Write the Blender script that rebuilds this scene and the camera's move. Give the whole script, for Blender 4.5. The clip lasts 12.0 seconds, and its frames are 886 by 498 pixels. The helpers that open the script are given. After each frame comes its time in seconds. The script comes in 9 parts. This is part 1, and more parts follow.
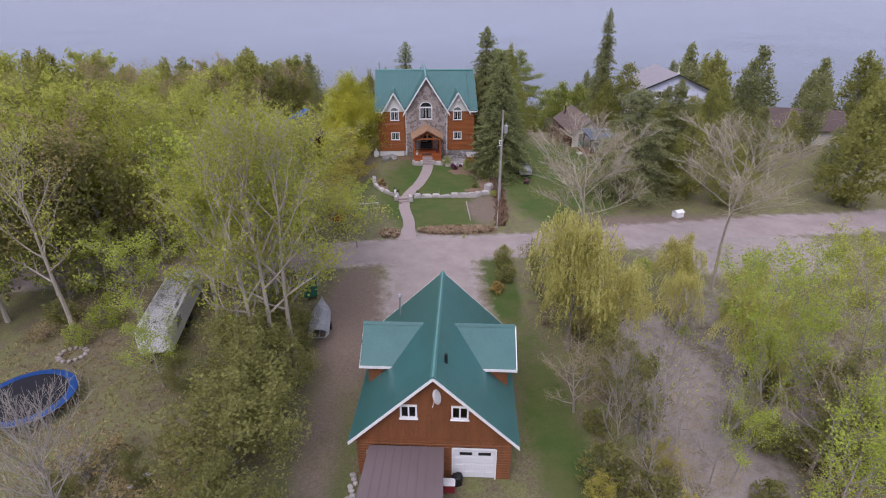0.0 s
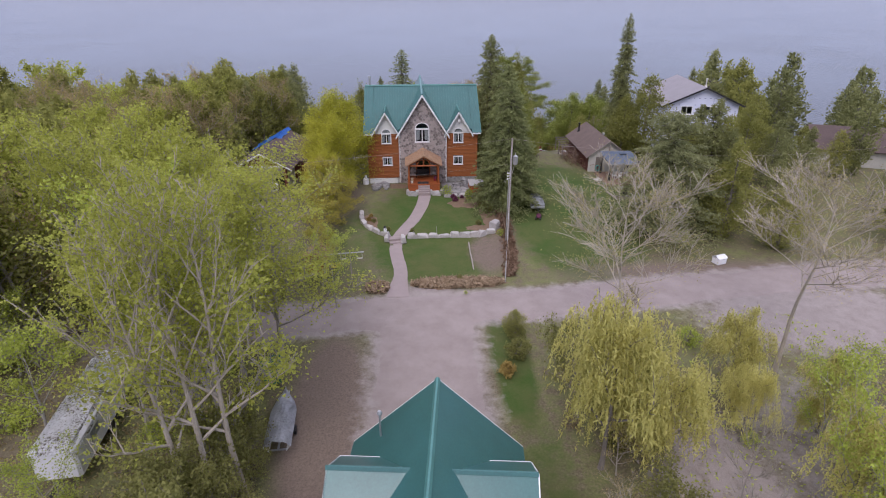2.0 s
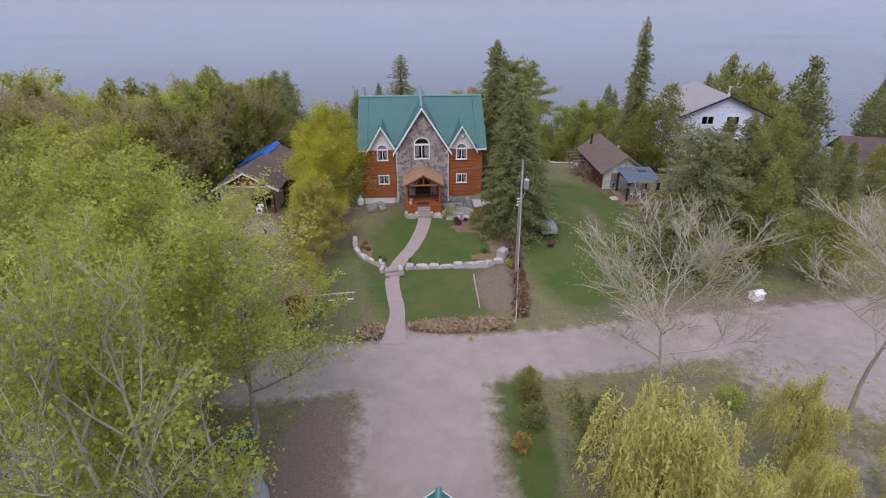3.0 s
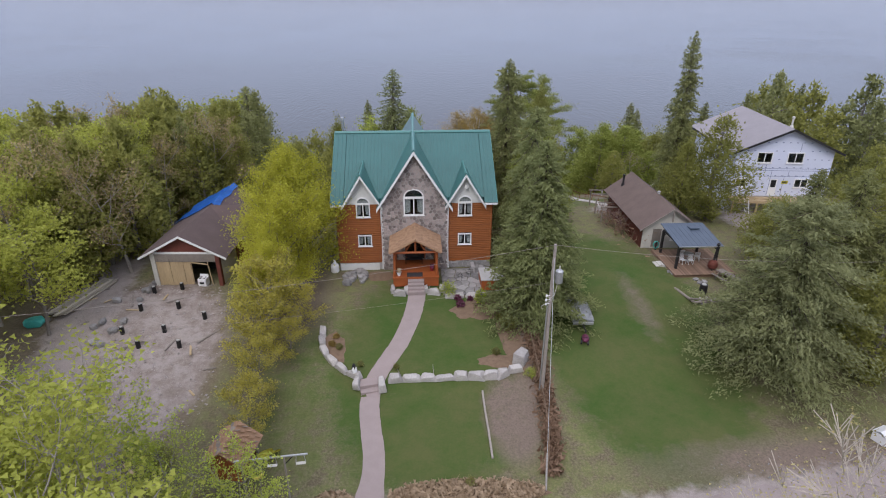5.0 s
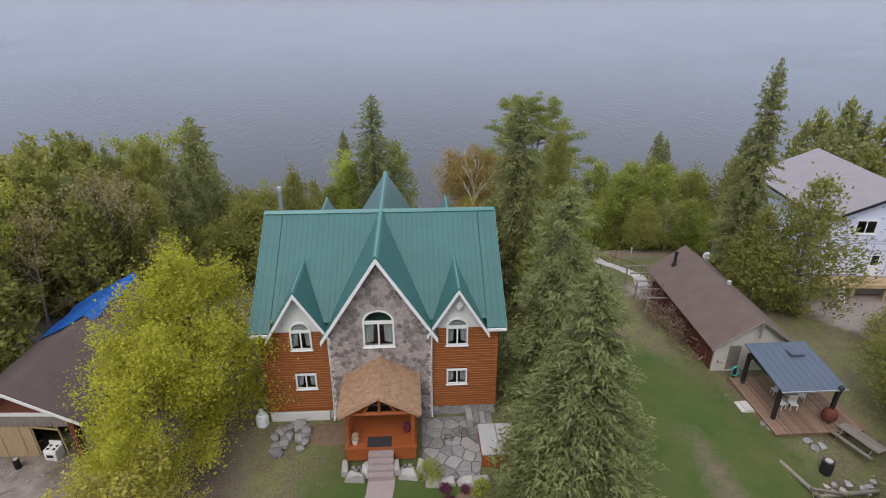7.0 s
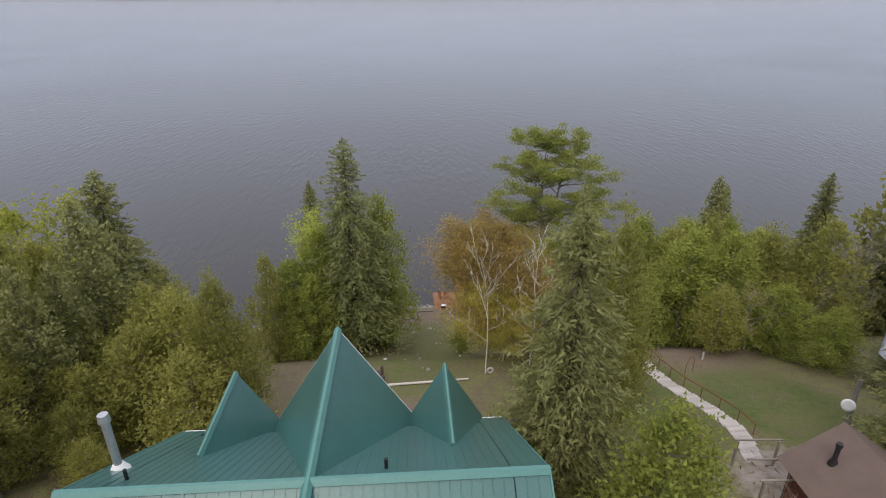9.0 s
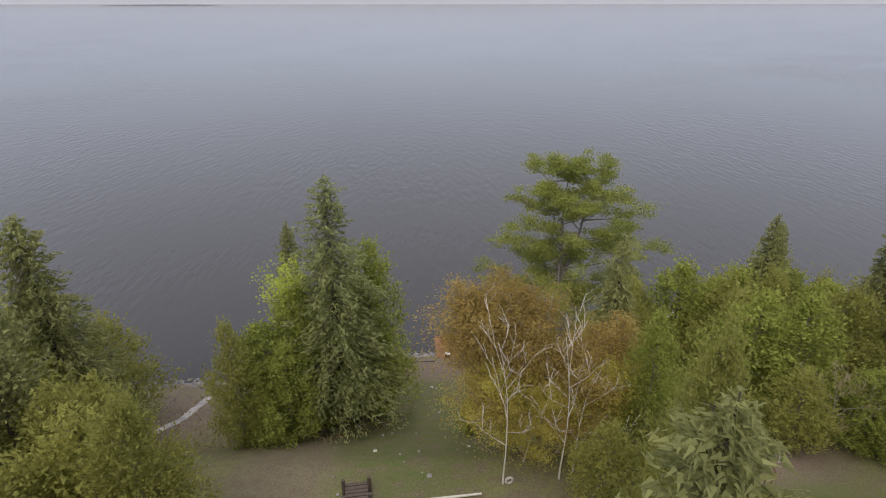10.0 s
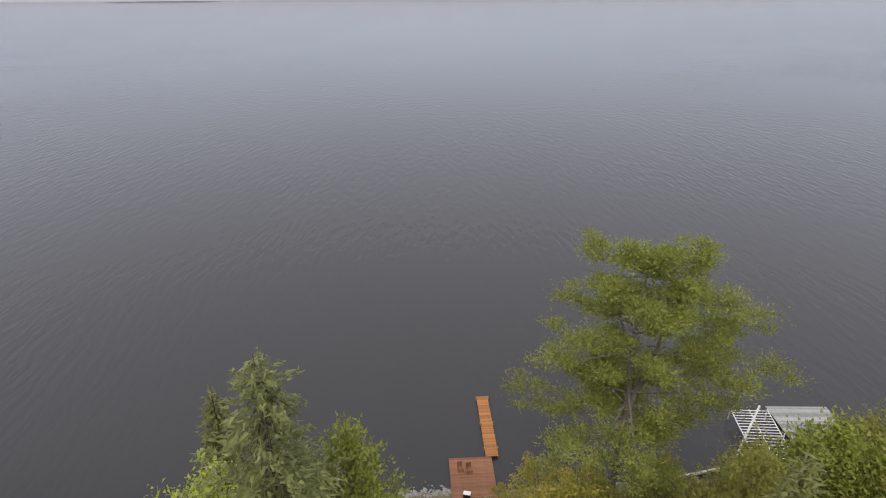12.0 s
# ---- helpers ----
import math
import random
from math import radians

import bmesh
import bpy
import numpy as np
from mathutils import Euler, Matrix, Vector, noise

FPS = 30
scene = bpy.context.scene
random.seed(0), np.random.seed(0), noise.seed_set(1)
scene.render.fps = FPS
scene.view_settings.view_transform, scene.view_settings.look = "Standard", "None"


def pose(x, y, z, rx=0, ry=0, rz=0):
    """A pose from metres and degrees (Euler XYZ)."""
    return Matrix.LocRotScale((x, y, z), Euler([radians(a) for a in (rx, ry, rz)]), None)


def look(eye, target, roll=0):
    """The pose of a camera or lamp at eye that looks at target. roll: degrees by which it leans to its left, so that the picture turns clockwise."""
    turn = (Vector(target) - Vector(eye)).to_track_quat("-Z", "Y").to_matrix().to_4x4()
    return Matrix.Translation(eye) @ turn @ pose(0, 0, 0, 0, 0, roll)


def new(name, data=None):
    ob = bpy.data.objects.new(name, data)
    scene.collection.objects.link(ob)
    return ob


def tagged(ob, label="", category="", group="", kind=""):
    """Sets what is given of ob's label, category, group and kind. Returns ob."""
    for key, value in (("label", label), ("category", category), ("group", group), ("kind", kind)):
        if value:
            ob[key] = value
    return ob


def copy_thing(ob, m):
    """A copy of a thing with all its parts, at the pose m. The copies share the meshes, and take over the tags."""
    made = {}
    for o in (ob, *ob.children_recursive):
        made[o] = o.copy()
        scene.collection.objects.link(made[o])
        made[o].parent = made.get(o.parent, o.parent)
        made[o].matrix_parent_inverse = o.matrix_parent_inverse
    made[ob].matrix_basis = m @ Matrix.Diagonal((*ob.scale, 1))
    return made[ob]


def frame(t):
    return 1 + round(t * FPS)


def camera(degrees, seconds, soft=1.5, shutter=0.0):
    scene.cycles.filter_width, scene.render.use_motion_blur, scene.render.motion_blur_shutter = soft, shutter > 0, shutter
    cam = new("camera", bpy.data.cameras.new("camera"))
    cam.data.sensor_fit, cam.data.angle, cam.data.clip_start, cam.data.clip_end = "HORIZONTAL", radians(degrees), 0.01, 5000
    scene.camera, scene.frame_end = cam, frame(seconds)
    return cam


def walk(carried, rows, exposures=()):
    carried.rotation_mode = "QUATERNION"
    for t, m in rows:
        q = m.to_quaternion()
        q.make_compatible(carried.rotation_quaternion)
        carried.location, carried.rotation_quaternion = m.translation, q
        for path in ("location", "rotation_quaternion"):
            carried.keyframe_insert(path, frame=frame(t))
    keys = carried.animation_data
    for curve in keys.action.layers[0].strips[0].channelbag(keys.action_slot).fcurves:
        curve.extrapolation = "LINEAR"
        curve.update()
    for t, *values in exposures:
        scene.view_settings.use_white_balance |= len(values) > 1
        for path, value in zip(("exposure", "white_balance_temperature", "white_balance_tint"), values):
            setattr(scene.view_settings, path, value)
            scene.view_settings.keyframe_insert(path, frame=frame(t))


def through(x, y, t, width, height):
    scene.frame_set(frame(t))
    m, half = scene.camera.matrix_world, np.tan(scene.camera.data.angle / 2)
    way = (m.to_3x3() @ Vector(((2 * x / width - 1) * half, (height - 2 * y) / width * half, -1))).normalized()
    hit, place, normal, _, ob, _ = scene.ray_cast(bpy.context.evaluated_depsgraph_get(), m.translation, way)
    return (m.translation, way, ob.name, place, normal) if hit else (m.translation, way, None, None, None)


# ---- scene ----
cam = camera(76.3, 12.0, 1.05)
PATH = [
    (0, (-2.39, -83.503, 23.097), (-2.284, -81.693, 22.252), 0.1),
    (0.5, (-2.143, -80.945, 23.105), (-2.039, -79.134, 22.262), 0.1),
    (1, (-1.846, -78.266, 23.256), (-1.744, -76.455, 22.413), 0.0),
    (1.5, (-1.561, -75.237, 23.397), (-1.46, -73.427, 22.554), -0.1),
    (2, (-1.324, -71.893, 23.479), (-1.225, -70.082, 22.636), -0.1),
    (2.5, (-1.13, -68.415, 23.549), (-1.032, -66.604, 22.706), -0.2),
    (3, (-0.958, -64.762, 23.703), (-0.865, -62.952, 22.859), -0.3),
    (5, (-0.052, -48.086, 24.148), (0.048, -46.274, 23.307), 0.1),
    (5.5, (0.406, -43.379, 24.213), (0.509, -41.566, 23.375), 0.2),
    (6, (0.943, -38.494, 24.288), (1.047, -36.679, 23.453), 0.2),
    (6.5, (1.526, -33.471, 24.433), (1.631, -31.656, 23.599), 0.2),
    (7, (2.091, -28.504, 24.66), (2.196, -26.689, 23.826), 0.1),
    (9, (3.381, -6.477, 25.117), (3.492, -4.662, 24.285), -0.2),
    (9.5, (3.526, -0.647, 24.99), (3.637, 1.172, 24.166), -0.0),
    (10, (3.78, 5.357, 24.787), (3.887, 7.181, 23.974), -0.0),
    (10.5, (3.909, 11.117, 24.996), (4.012, 12.941, 24.183), -0.1),
    (11, (3.854, 16.943, 25.169), (3.957, 18.769, 24.36), -0.3),
    (11.5, (4.013, 22.737, 25.585), (4.104, 24.559, 24.766), -0.2),
    (12, (3.915, 28.506, 25.98), (4.003, 30.325, 25.152), -0.4),
]
TONE = [(0.0, 0.03, 6200, 23), (3.0, 0.03, 6200, 20), (5.5, 0.05, 6250, 13), (7.0, 0.05, 6500, 11), (9.5, 0.05, 7000, 12), (11.0, 0.05, 7100, 10), (12.0, 0.03, 7150, 11)]
walk(cam, [(t, look(eye, target, roll)) for t, eye, target, roll in PATH], TONE)

# ---- light ----
world = bpy.data.worlds.new("overcast_sky")
scene.world = world
world.use_nodes = True
wn = world.node_tree.nodes
wl = world.node_tree.links
sky = wn.new("ShaderNodeTexSky")
sky.sky_type = "NISHITA"
sky.sun_disc = False
sky.sun_elevation = radians(48)
sky.sun_rotation = radians(200)
sky.air_density, sky.dust_density, sky.ozone_density = 1.0, 4.0, 1.0
sky_gain = wn.new("ShaderNodeVectorMath")
sky_gain.operation = "SCALE"
sky_gain.inputs["Scale"].default_value = 0.10
wl.new(sky.outputs["Color"], sky_gain.inputs[0])
cloud_noise = wn.new("ShaderNodeTexNoise")
cloud_noise.inputs["Scale"].default_value = 1.6
cloud_noise.inputs["Detail"].default_value = 2.0
cloud_ramp = wn.new("ShaderNodeValToRGB")
cloud_ramp.color_ramp.elements[0].position = 0.3
cloud_ramp.color_ramp.elements[0].color = (0.565, 0.59, 0.685, 1)
cloud_ramp.color_ramp.elements[1].position = 0.72
cloud_ramp.color_ramp.elements[1].color = (0.615, 0.635, 0.715, 1)
wl.new(cloud_noise.outputs["Fac"], cloud_ramp.inputs["Fac"])
cloud_mix = wn.new("ShaderNodeMixRGB")
cloud_mix.inputs["Fac"].default_value = 0.86
wl.new(sky_gain.outputs[0], cloud_mix.inputs["Color1"])
wl.new(cloud_ramp.outputs["Color"], cloud_mix.inputs["Color2"])
# an overcast sky is brighter overhead than at the horizon
sky_dir = wn.new("ShaderNodeTexCoord")
sky_xyz = wn.new("ShaderNodeSeparateXYZ")
wl.new(sky_dir.outputs["Generated"], sky_xyz.inputs[0])
overhead = wn.new("ShaderNodeMixRGB")
overhead.inputs["Color1"].default_value = (0.715, 0.80, 0.935, 1)
overhead.inputs["Color2"].default_value = (1.80, 1.76, 1.66, 1)
wl.new(sky_xyz.outputs["Z"], overhead.inputs["Fac"])
sky_dome = wn.new("ShaderNodeVectorMath")
sky_dome.operation = "MULTIPLY"
wl.new(cloud_mix.outputs["Color"], sky_dome.inputs[0])
wl.new(overhead.outputs["Color"], sky_dome.inputs[1])
bg = wn["Background"]
bg.inputs["Strength"].default_value = 1.35
wl.new(sky_dome.outputs[0], bg.inputs["Color"])

sun_lamp = bpy.data.lights.new("sun", "SUN")
sun_lamp.energy = 1.2
sun_lamp.angle = radians(25)
sun_lamp.color = (1.0, 0.96, 0.90)
sun = new("sun", sun_lamp)
sun.matrix_world = look((0, 0, 60), (18, 48, 0))

# ---- materials ----
def nodes_of(name):
    m = bpy.data.materials.new(name)
    m.use_nodes = True
    return m, m.node_tree.nodes, m.node_tree.links, m.node_tree.nodes["Principled BSDF"]


def ramp(nodes, stops):
    r = nodes.new("ShaderNodeValToRGB")
    els = r.color_ramp.elements
    while len(els) < len(stops):
        els.new(0.5)
    for e, (p, c) in zip(els, stops):
        e.position, e.color = p, (*c, 1)
    return r


def noise_tex(nodes, links, scale, detail=4.0, rough=0.6, coord="Object", stretch=None):
    tc = nodes.new("ShaderNodeTexCoord")
    n = nodes.new("ShaderNodeTexNoise")
    n.inputs["Scale"].default_value = scale
    n.inputs["Detail"].default_value = detail
    n.inputs["Roughness"].default_value = rough
    src = tc.outputs[coord]
    if stretch:
        mp = nodes.new("ShaderNodeMapping")
        mp.inputs["Scale"].default_value = stretch
        links.new(src, mp.inputs["Vector"])
        src = mp.outputs["Vector"]
    links.new(src, n.inputs["Vector"])
    return n


def mk(name, col, rough=0.8, var=0.25, scale=3.0, fine=30.0, bump=0.2, metal=0.0, spec=0.4, stretch=None, per_piece=0.0, dist=0.02):
    """A surface with stains at one scale, grain at another and fine relief."""
    m, n, l, b = nodes_of(name)
    big = noise_tex(n, l, scale, 4, 0.6, "Object", stretch)
    small = noise_tex(n, l, fine, 5, 0.65, "Object", stretch)
    add = n.new("ShaderNodeMath")
    add.operation = "MULTIPLY_ADD"
    add.inputs[1].default_value = 0.55
    l.new(small.outputs["Fac"], add.inputs[0])
    half = n.new("ShaderNodeMath")
    half.operation = "MULTIPLY"
    half.inputs[1].default_value = 0.45
    l.new(big.outputs["Fac"], half.inputs[0])
    l.new(half.outputs[0], add.inputs[2])
    src = add.outputs[0]
    if per_piece:
        oi = n.new("ShaderNodeObjectInfo")
        pp = n.new("ShaderNodeMath")
        pp.operation = "MULTIPLY_ADD"
        pp.inputs[1].default_value = per_piece
        l.new(oi.outputs["Random"], pp.inputs[0])
        sub = n.new("ShaderNodeMath")
        sub.operation = "SUBTRACT"
        sub.inputs[1].default_value = per_piece / 2
        l.new(src, sub.inputs[0])
        l.new(sub.outputs[0], pp.inputs[2])
        src = pp.outputs[0]
    lo = tuple(c * (1 - var) for c in col)
    hi = tuple(min(1, c * (1 + var)) for c in col)
    r = ramp(n, [(0.3, lo), (0.7, hi)])
    l.new(src, r.inputs["Fac"])
    l.new(r.outputs["Color"], b.inputs["Base Color"])
    b.inputs["Roughness"].default_value = rough
    b.inputs["Metallic"].default_value = metal
    b.inputs["Specular IOR Level"].default_value = spec
    if bump:
        bp = n.new("ShaderNodeBump")
        bp.inputs["Strength"].default_value = bump
        bp.inputs["Distance"].default_value = dist
        l.new(small.outputs["Fac"], bp.inputs["Height"])
        l.new(bp.outputs["Normal"], b.inputs["Normal"])
    return m


def leaf_mat(name, dark, light, through=0.35, rough=0.85):
    """Foliage: each leaf has a tone of its own, light passes through it."""
    m, n, l, b = nodes_of(name)
    g = n.new("ShaderNodeNewGeometry")
    big = noise_tex(n, l, 0.35, 3, 0.6)
    oi = n.new("ShaderNodeObjectInfo")
    mixv = n.new("ShaderNodeMath")
    mixv.operation = "MULTIPLY_ADD"
    mixv.inputs[1].default_value = 0.36
    l.new(g.outputs["Random Per Island"], mixv.inputs[0])
    m2 = n.new("ShaderNodeMath")
    m2.operation = "MULTIPLY"
    m2.inputs[1].default_value = 0.75
    l.new(big.outputs["Fac"], m2.inputs[0])
    l.new(m2.outputs[0], mixv.inputs[2])
    m3 = n.new("ShaderNodeMath")
    m3.operation = "MULTIPLY_ADD"
    m3.inputs[1].default_value = 0.3
    m3.inputs[2].default_value = -0.15
    l.new(oi.outputs["Random"], m3.inputs[0])
    m4 = n.new("ShaderNodeMath")
    l.new(mixv.outputs[0], m4.inputs[0])
    l.new(m3.outputs[0], m4.inputs[1])
    r = ramp(n, [(0.2, dark), (0.85, light)])
    l.new(m4.outputs[0], r.inputs["Fac"])
    l.new(r.outputs["Color"], b.inputs["Base Color"])
    b.inputs["Roughness"].default_value = rough
    b.inputs["Specular IOR Level"].default_value = 0.1
    t = n.new("ShaderNodeBsdfTranslucent")
    l.new(r.outputs["Color"], t.inputs["Color"])
    mx = n.new("ShaderNodeMixShader")
    mx.inputs["Fac"].default_value = through
    l.new(b.outputs["BSDF"], mx.inputs[1])
    l.new(t.outputs["BSDF"], mx.inputs[2])
    l.new(mx.outputs["Shader"], n["Material Output"].inputs["Surface"])
    return m


M = {}
M["roof_green"] = mk("green_metal_roof", (0.042, 0.130, 0.124), 0.28, 0.18, 0.6, 9.0, 0.03, 0.0, 0.5)
M["trim_green"] = mk("green_ridge_cap", (0.075, 0.205, 0.19), 0.35, 0.15, 1.0, 12.0, 0.02)
M["log"] = mk("orange_stained_log", (0.250, 0.077, 0.016), 0.6, 0.35, 1.2, 14.0, 0.25, stretch=(0.25, 1, 3))
M["cedar"] = mk("red_cedar_siding", (0.185, 0.068, 0.025), 0.7, 0.4, 1.5, 16.0, 0.25, stretch=(1, 1, 0.25))
M["porch_wood"] = mk("orange_porch_wood", (0.32, 0.088, 0.026), 0.5, 0.3, 2.0, 20.0, 0.15, stretch=(0.3, 3, 1))
M["white_trim"] = mk("white_painted_trim", (0.72, 0.72, 0.72), 0.5, 0.08, 3.0, 25.0, 0.05)
M["stucco"] = mk("white_stucco", (0.62, 0.62, 0.60), 0.9, 0.10, 1.5, 60.0, 0.35)
M["stone"] = mk("field_stone", (0.285, 0.24, 0.225), 0.85, 0.38, 2.5, 22.0, 0.5, per_piece=0.7, dist=0.04)
M["mortar"] = mk("grey_mortar", (0.36, 0.335, 0.32), 0.95, 0.2, 3.0, 50.0, 0.4)
M["boulder"] = mk("white_limestone", (0.40, 0.375, 0.36), 0.9, 0.30, 1.6, 14.0, 0.6, per_piece=0.2, dist=0.05)
M["rock_grey"] = mk("grey_field_rock", (0.25, 0.24, 0.235), 0.9, 0.35, 2.0, 14.0, 0.6, per_piece=0.4, dist=0.05)
M["concrete"] = mk("grey_concrete", (0.38, 0.37, 0.36), 0.9, 0.15, 0.9, 30.0, 0.2)
M["path"] = mk("pink_grey_paving", (0.30, 0.245, 0.235), 0.9, 0.12, 1.2, 50.0, 0.25)
M["shake"] = mk("tan_cedar_shake", (0.335, 0.205, 0.125), 0.85, 0.25, 2.5, 18.0, 0.4, per_piece=0.28)
M["shingle"] = mk("brown_asphalt_shingle", (0.098, 0.070, 0.066), 0.95, 0.22, 0.8, 45.0, 0.5)
M["shingle_tan"] = mk("faded_brown_shingle", (0.140, 0.102, 0.089), 0.95, 0.22, 0.8, 45.0, 0.5)
M["shingle_grey"] = mk("grey_asphalt_shingle", (0.27, 0.25, 0.265), 0.95, 0.12, 0.8, 45.0, 0.4)
M["blue_roof"] = mk("slate_blue_metal", (0.078, 0.102, 0.142), 0.45, 0.15, 1.0, 12.0, 0.05)
M["dark_metal"] = mk("dark_brown_metal", (0.022, 0.020, 0.022), 0.5, 0.3, 3.0, 20.0, 0.1)
M["deck"] = mk("brown_deck_board", (0.215, 0.138, 0.096), 0.75, 0.3, 1.5, 14.0, 0.25, per_piece=0.4, stretch=(0.3, 2, 1))
M["dock"] = mk("orange_dock_board", (0.36, 0.155, 0.050), 0.7, 0.3, 1.5, 14.0, 0.25, per_piece=0.35)
M["dock_red"] = mk("reddish_dock_board", (0.23, 0.105, 0.058), 0.7, 0.3, 1.5, 14.0, 0.25, per_piece=0.35)
M["grey_wood"] = mk("weathered_grey_wood", (0.22, 0.19, 0.165), 0.85, 0.3, 2.0, 20.0, 0.4, per_piece=0.3)
M["pale_board"] = mk("sun_bleached_board", (0.40, 0.36, 0.30), 0.85, 0.25, 2.0, 20.0, 0.3, per_piece=0.5)
M["raft_board"] = mk("weathered_raft_board", (0.30, 0.31, 0.31), 0.85, 0.3, 1.5, 18.0, 0.3, per_piece=0.4)
M["pole_wood"] = mk("weathered_pole_wood", (0.30, 0.265, 0.235), 0.85, 0.25, 3.0, 20.0, 0.4)
M["housewrap"] = mk("white_house_wrap", (0.60, 0.63, 0.76), 0.6, 0.06, 0.8, 20.0, 0.12)
M["wrap_print"] = mk("grey_wrap_print", (0.22, 0.25, 0.38), 0.6, 0.2)
M["yellow"] = mk("yellow_sign", (0.50, 0.45, 0.05), 0.6, 0.2)
M["yellow_bright"] = mk("yellow_plastic", (0.62, 0.52, 0.10), 0.5, 0.15)
M["black"] = mk("black_plastic", (0.012, 0.012, 0.013), 0.5, 0.3, 4.0, 30.0, 0.1)
M["mat"] = mk("dark_grey_doormat", (0.040, 0.036, 0.040), 0.95, 0.3, 6.0, 90.0, 0.6)
M["white_metal"] = mk("white_enamel", (0.74, 0.74, 0.75), 0.35, 0.06, 3.0, 20.0, 0.02)
M["grey_metal"] = mk("galvanised_metal", (0.46, 0.47, 0.49), 0.4, 0.2, 5.0, 30.0, 0.05, 0.7)
M["door_white"] = mk("white_garage_door", (0.66, 0.66, 0.69), 0.5, 0.06, 2.0, 20.0, 0.04)
M["plywood"] = mk("pale_plywood", (0.42, 0.315, 0.185), 0.8, 0.2, 1.5, 12.0, 0.1, stretch=(1, 1, 0.2))
M["siding_red"] = mk("red_brown_siding", (0.14, 0.042, 0.030), 0.8, 0.3, 2.0, 16.0, 0.3)
M["siding_white"] = mk("old_white_siding", (0.52, 0.50, 0.46), 0.8, 0.15, 1.5, 16.0, 0.2)
M["tarp_blue"] = mk("blue_tarp", (0.035, 0.19, 0.62), 0.45, 0.25, 1.5, 6.0, 0.6, dist=0.06)
M["rv_white"] = mk("white_vinyl", (0.66, 0.66, 0.68), 0.45, 0.15, 1.0, 10.0, 0.15)
M["tarp_grey"] = mk("grey_white_tarp", (0.48, 0.49, 0.52), 0.6, 0.25, 1.5, 6.0, 0.7, dist=0.08)
M["green_plastic"] = mk("green_plastic", (0.022, 0.120, 0.080), 0.5, 0.2)
M["teal"] = mk("teal_plastic", (0.06, 0.38, 0.34), 0.5, 0.2)
M["blue_pad"] = mk("blue_vinyl_pad", (0.035, 0.13, 0.42), 0.45, 0.25)
M["net"] = mk("black_mesh", (0.012, 0.012, 0.018), 0.9, 0.2, 4.0, 60.0, 0.3)
M["red"] = mk("dark_red_paint", (0.22, 0.022, 0.028), 0.5, 0.3)
M["purple"] = mk("dark_magenta_cover", (0.11, 0.022, 0.055), 0.6, 0.3)
M["tub_cover"] = mk("grey_vinyl_cover", (0.40, 0.39, 0.38), 0.6, 0.12, 2.0, 20.0, 0.1)
M["carport"] = mk("brown_grey_roofing", (0.130, 0.098, 0.100), 0.8, 0.15, 0.7, 20.0, 0.1)
M["curtain"] = mk("pale_curtain", (0.76, 0.76, 0.75), 0.9, 0.2, 4.0, 10.0, 0.3, stretch=(6, 6, 0.3))
M["room"] = mk("dark_room", (0.045, 0.040, 0.038), 0.9, 0.3)
M["stove_white"] = M["white_metal"]
M["bark_pale"] = mk("pale_aspen_bark", (0.30, 0.28, 0.245), 0.9, 0.35, 2.0, 12.0, 0.5, stretch=(1, 1, 0.4))
M["bark_grey"] = mk("grey_bark", (0.185, 0.165, 0.148), 0.95, 0.4, 2.0, 14.0, 0.7, stretch=(2, 2, 0.4))
M["bark_dark"] = mk("dark_conifer_bark", (0.085, 0.066, 0.055), 0.95, 0.4, 2.0, 14.0, 0.7, stretch=(2, 2, 0.4))
M["bark_mid"] = mk("light_grey_bark", (0.30, 0.27, 0.235), 0.95, 0.35, 2.0, 14.0, 0.6, stretch=(2, 2, 0.4))
M["bark_bare"] = mk("pale_bare_bark", (0.37, 0.325, 0.27), 0.95, 0.3, 2.0, 14.0, 0.6, stretch=(2, 2, 0.4))
M["bark_vine"] = mk("red_brown_twig", (0.20, 0.135, 0.12), 0.95, 0.3, 2.0, 14.0, 0.5)
# distance haze put into plain colours: a pale horizon strip and bluish woods
M["painted_haze_strip"] = mk("painted_pale_haze", (0.52, 0.54, 0.60), 0.95, 0.05, 0.01, 0.1, 0.0)
M["haze_tinted_shore"] = mk("haze_tinted_woods", (0.12, 0.135, 0.15), 0.95, 0.2, 0.01, 0.1, 0.0)
M["bark_white"] = mk("white_birch_bark", (0.52, 0.49, 0.44), 0.8, 0.3, 2.0, 10.0, 0.4, stretch=(1, 1, 3))
M["leaf_aspen"] = leaf_mat("spring_aspen_leaf", (0.275, 0.292, 0.056), (0.535, 0.56, 0.125), 0.54)
M["leaf_green"] = leaf_mat("green_shrub_leaf", (0.175, 0.178, 0.062), (0.35, 0.345, 0.12), 0.52)
M["leaf_lime"] = leaf_mat("lime_leaf", (0.28, 0.335, 0.055), (0.54, 0.61, 0.125), 0.5)
M["leaf_yellow"] = leaf_mat("yellow_maple_leaf", (0.355, 0.350, 0.042), (0.63, 0.61, 0.092), 0.54)
M["leaf_willow"] = leaf_mat("golden_willow_leaf", (0.40, 0.375, 0.11), (0.66, 0.615, 0.22), 0.45)
M["leaf_tan"] = leaf_mat("tan_bud_twig", (0.23, 0.18, 0.095), (0.44, 0.35, 0.17), 0.35)
M["leaf_bud"] = leaf_mat("olive_tan_bud", (0.27, 0.235, 0.10), (0.48, 0.42, 0.19), 0.4)
M["leaf_brown"] = leaf_mat("orange_brown_bud", (0.25, 0.182, 0.058), (0.43, 0.318, 0.108), 0.4)
M["leaf_gold"] = leaf_mat("golden_brown_bud", (0.32, 0.285, 0.055), (0.53, 0.47, 0.11), 0.4)
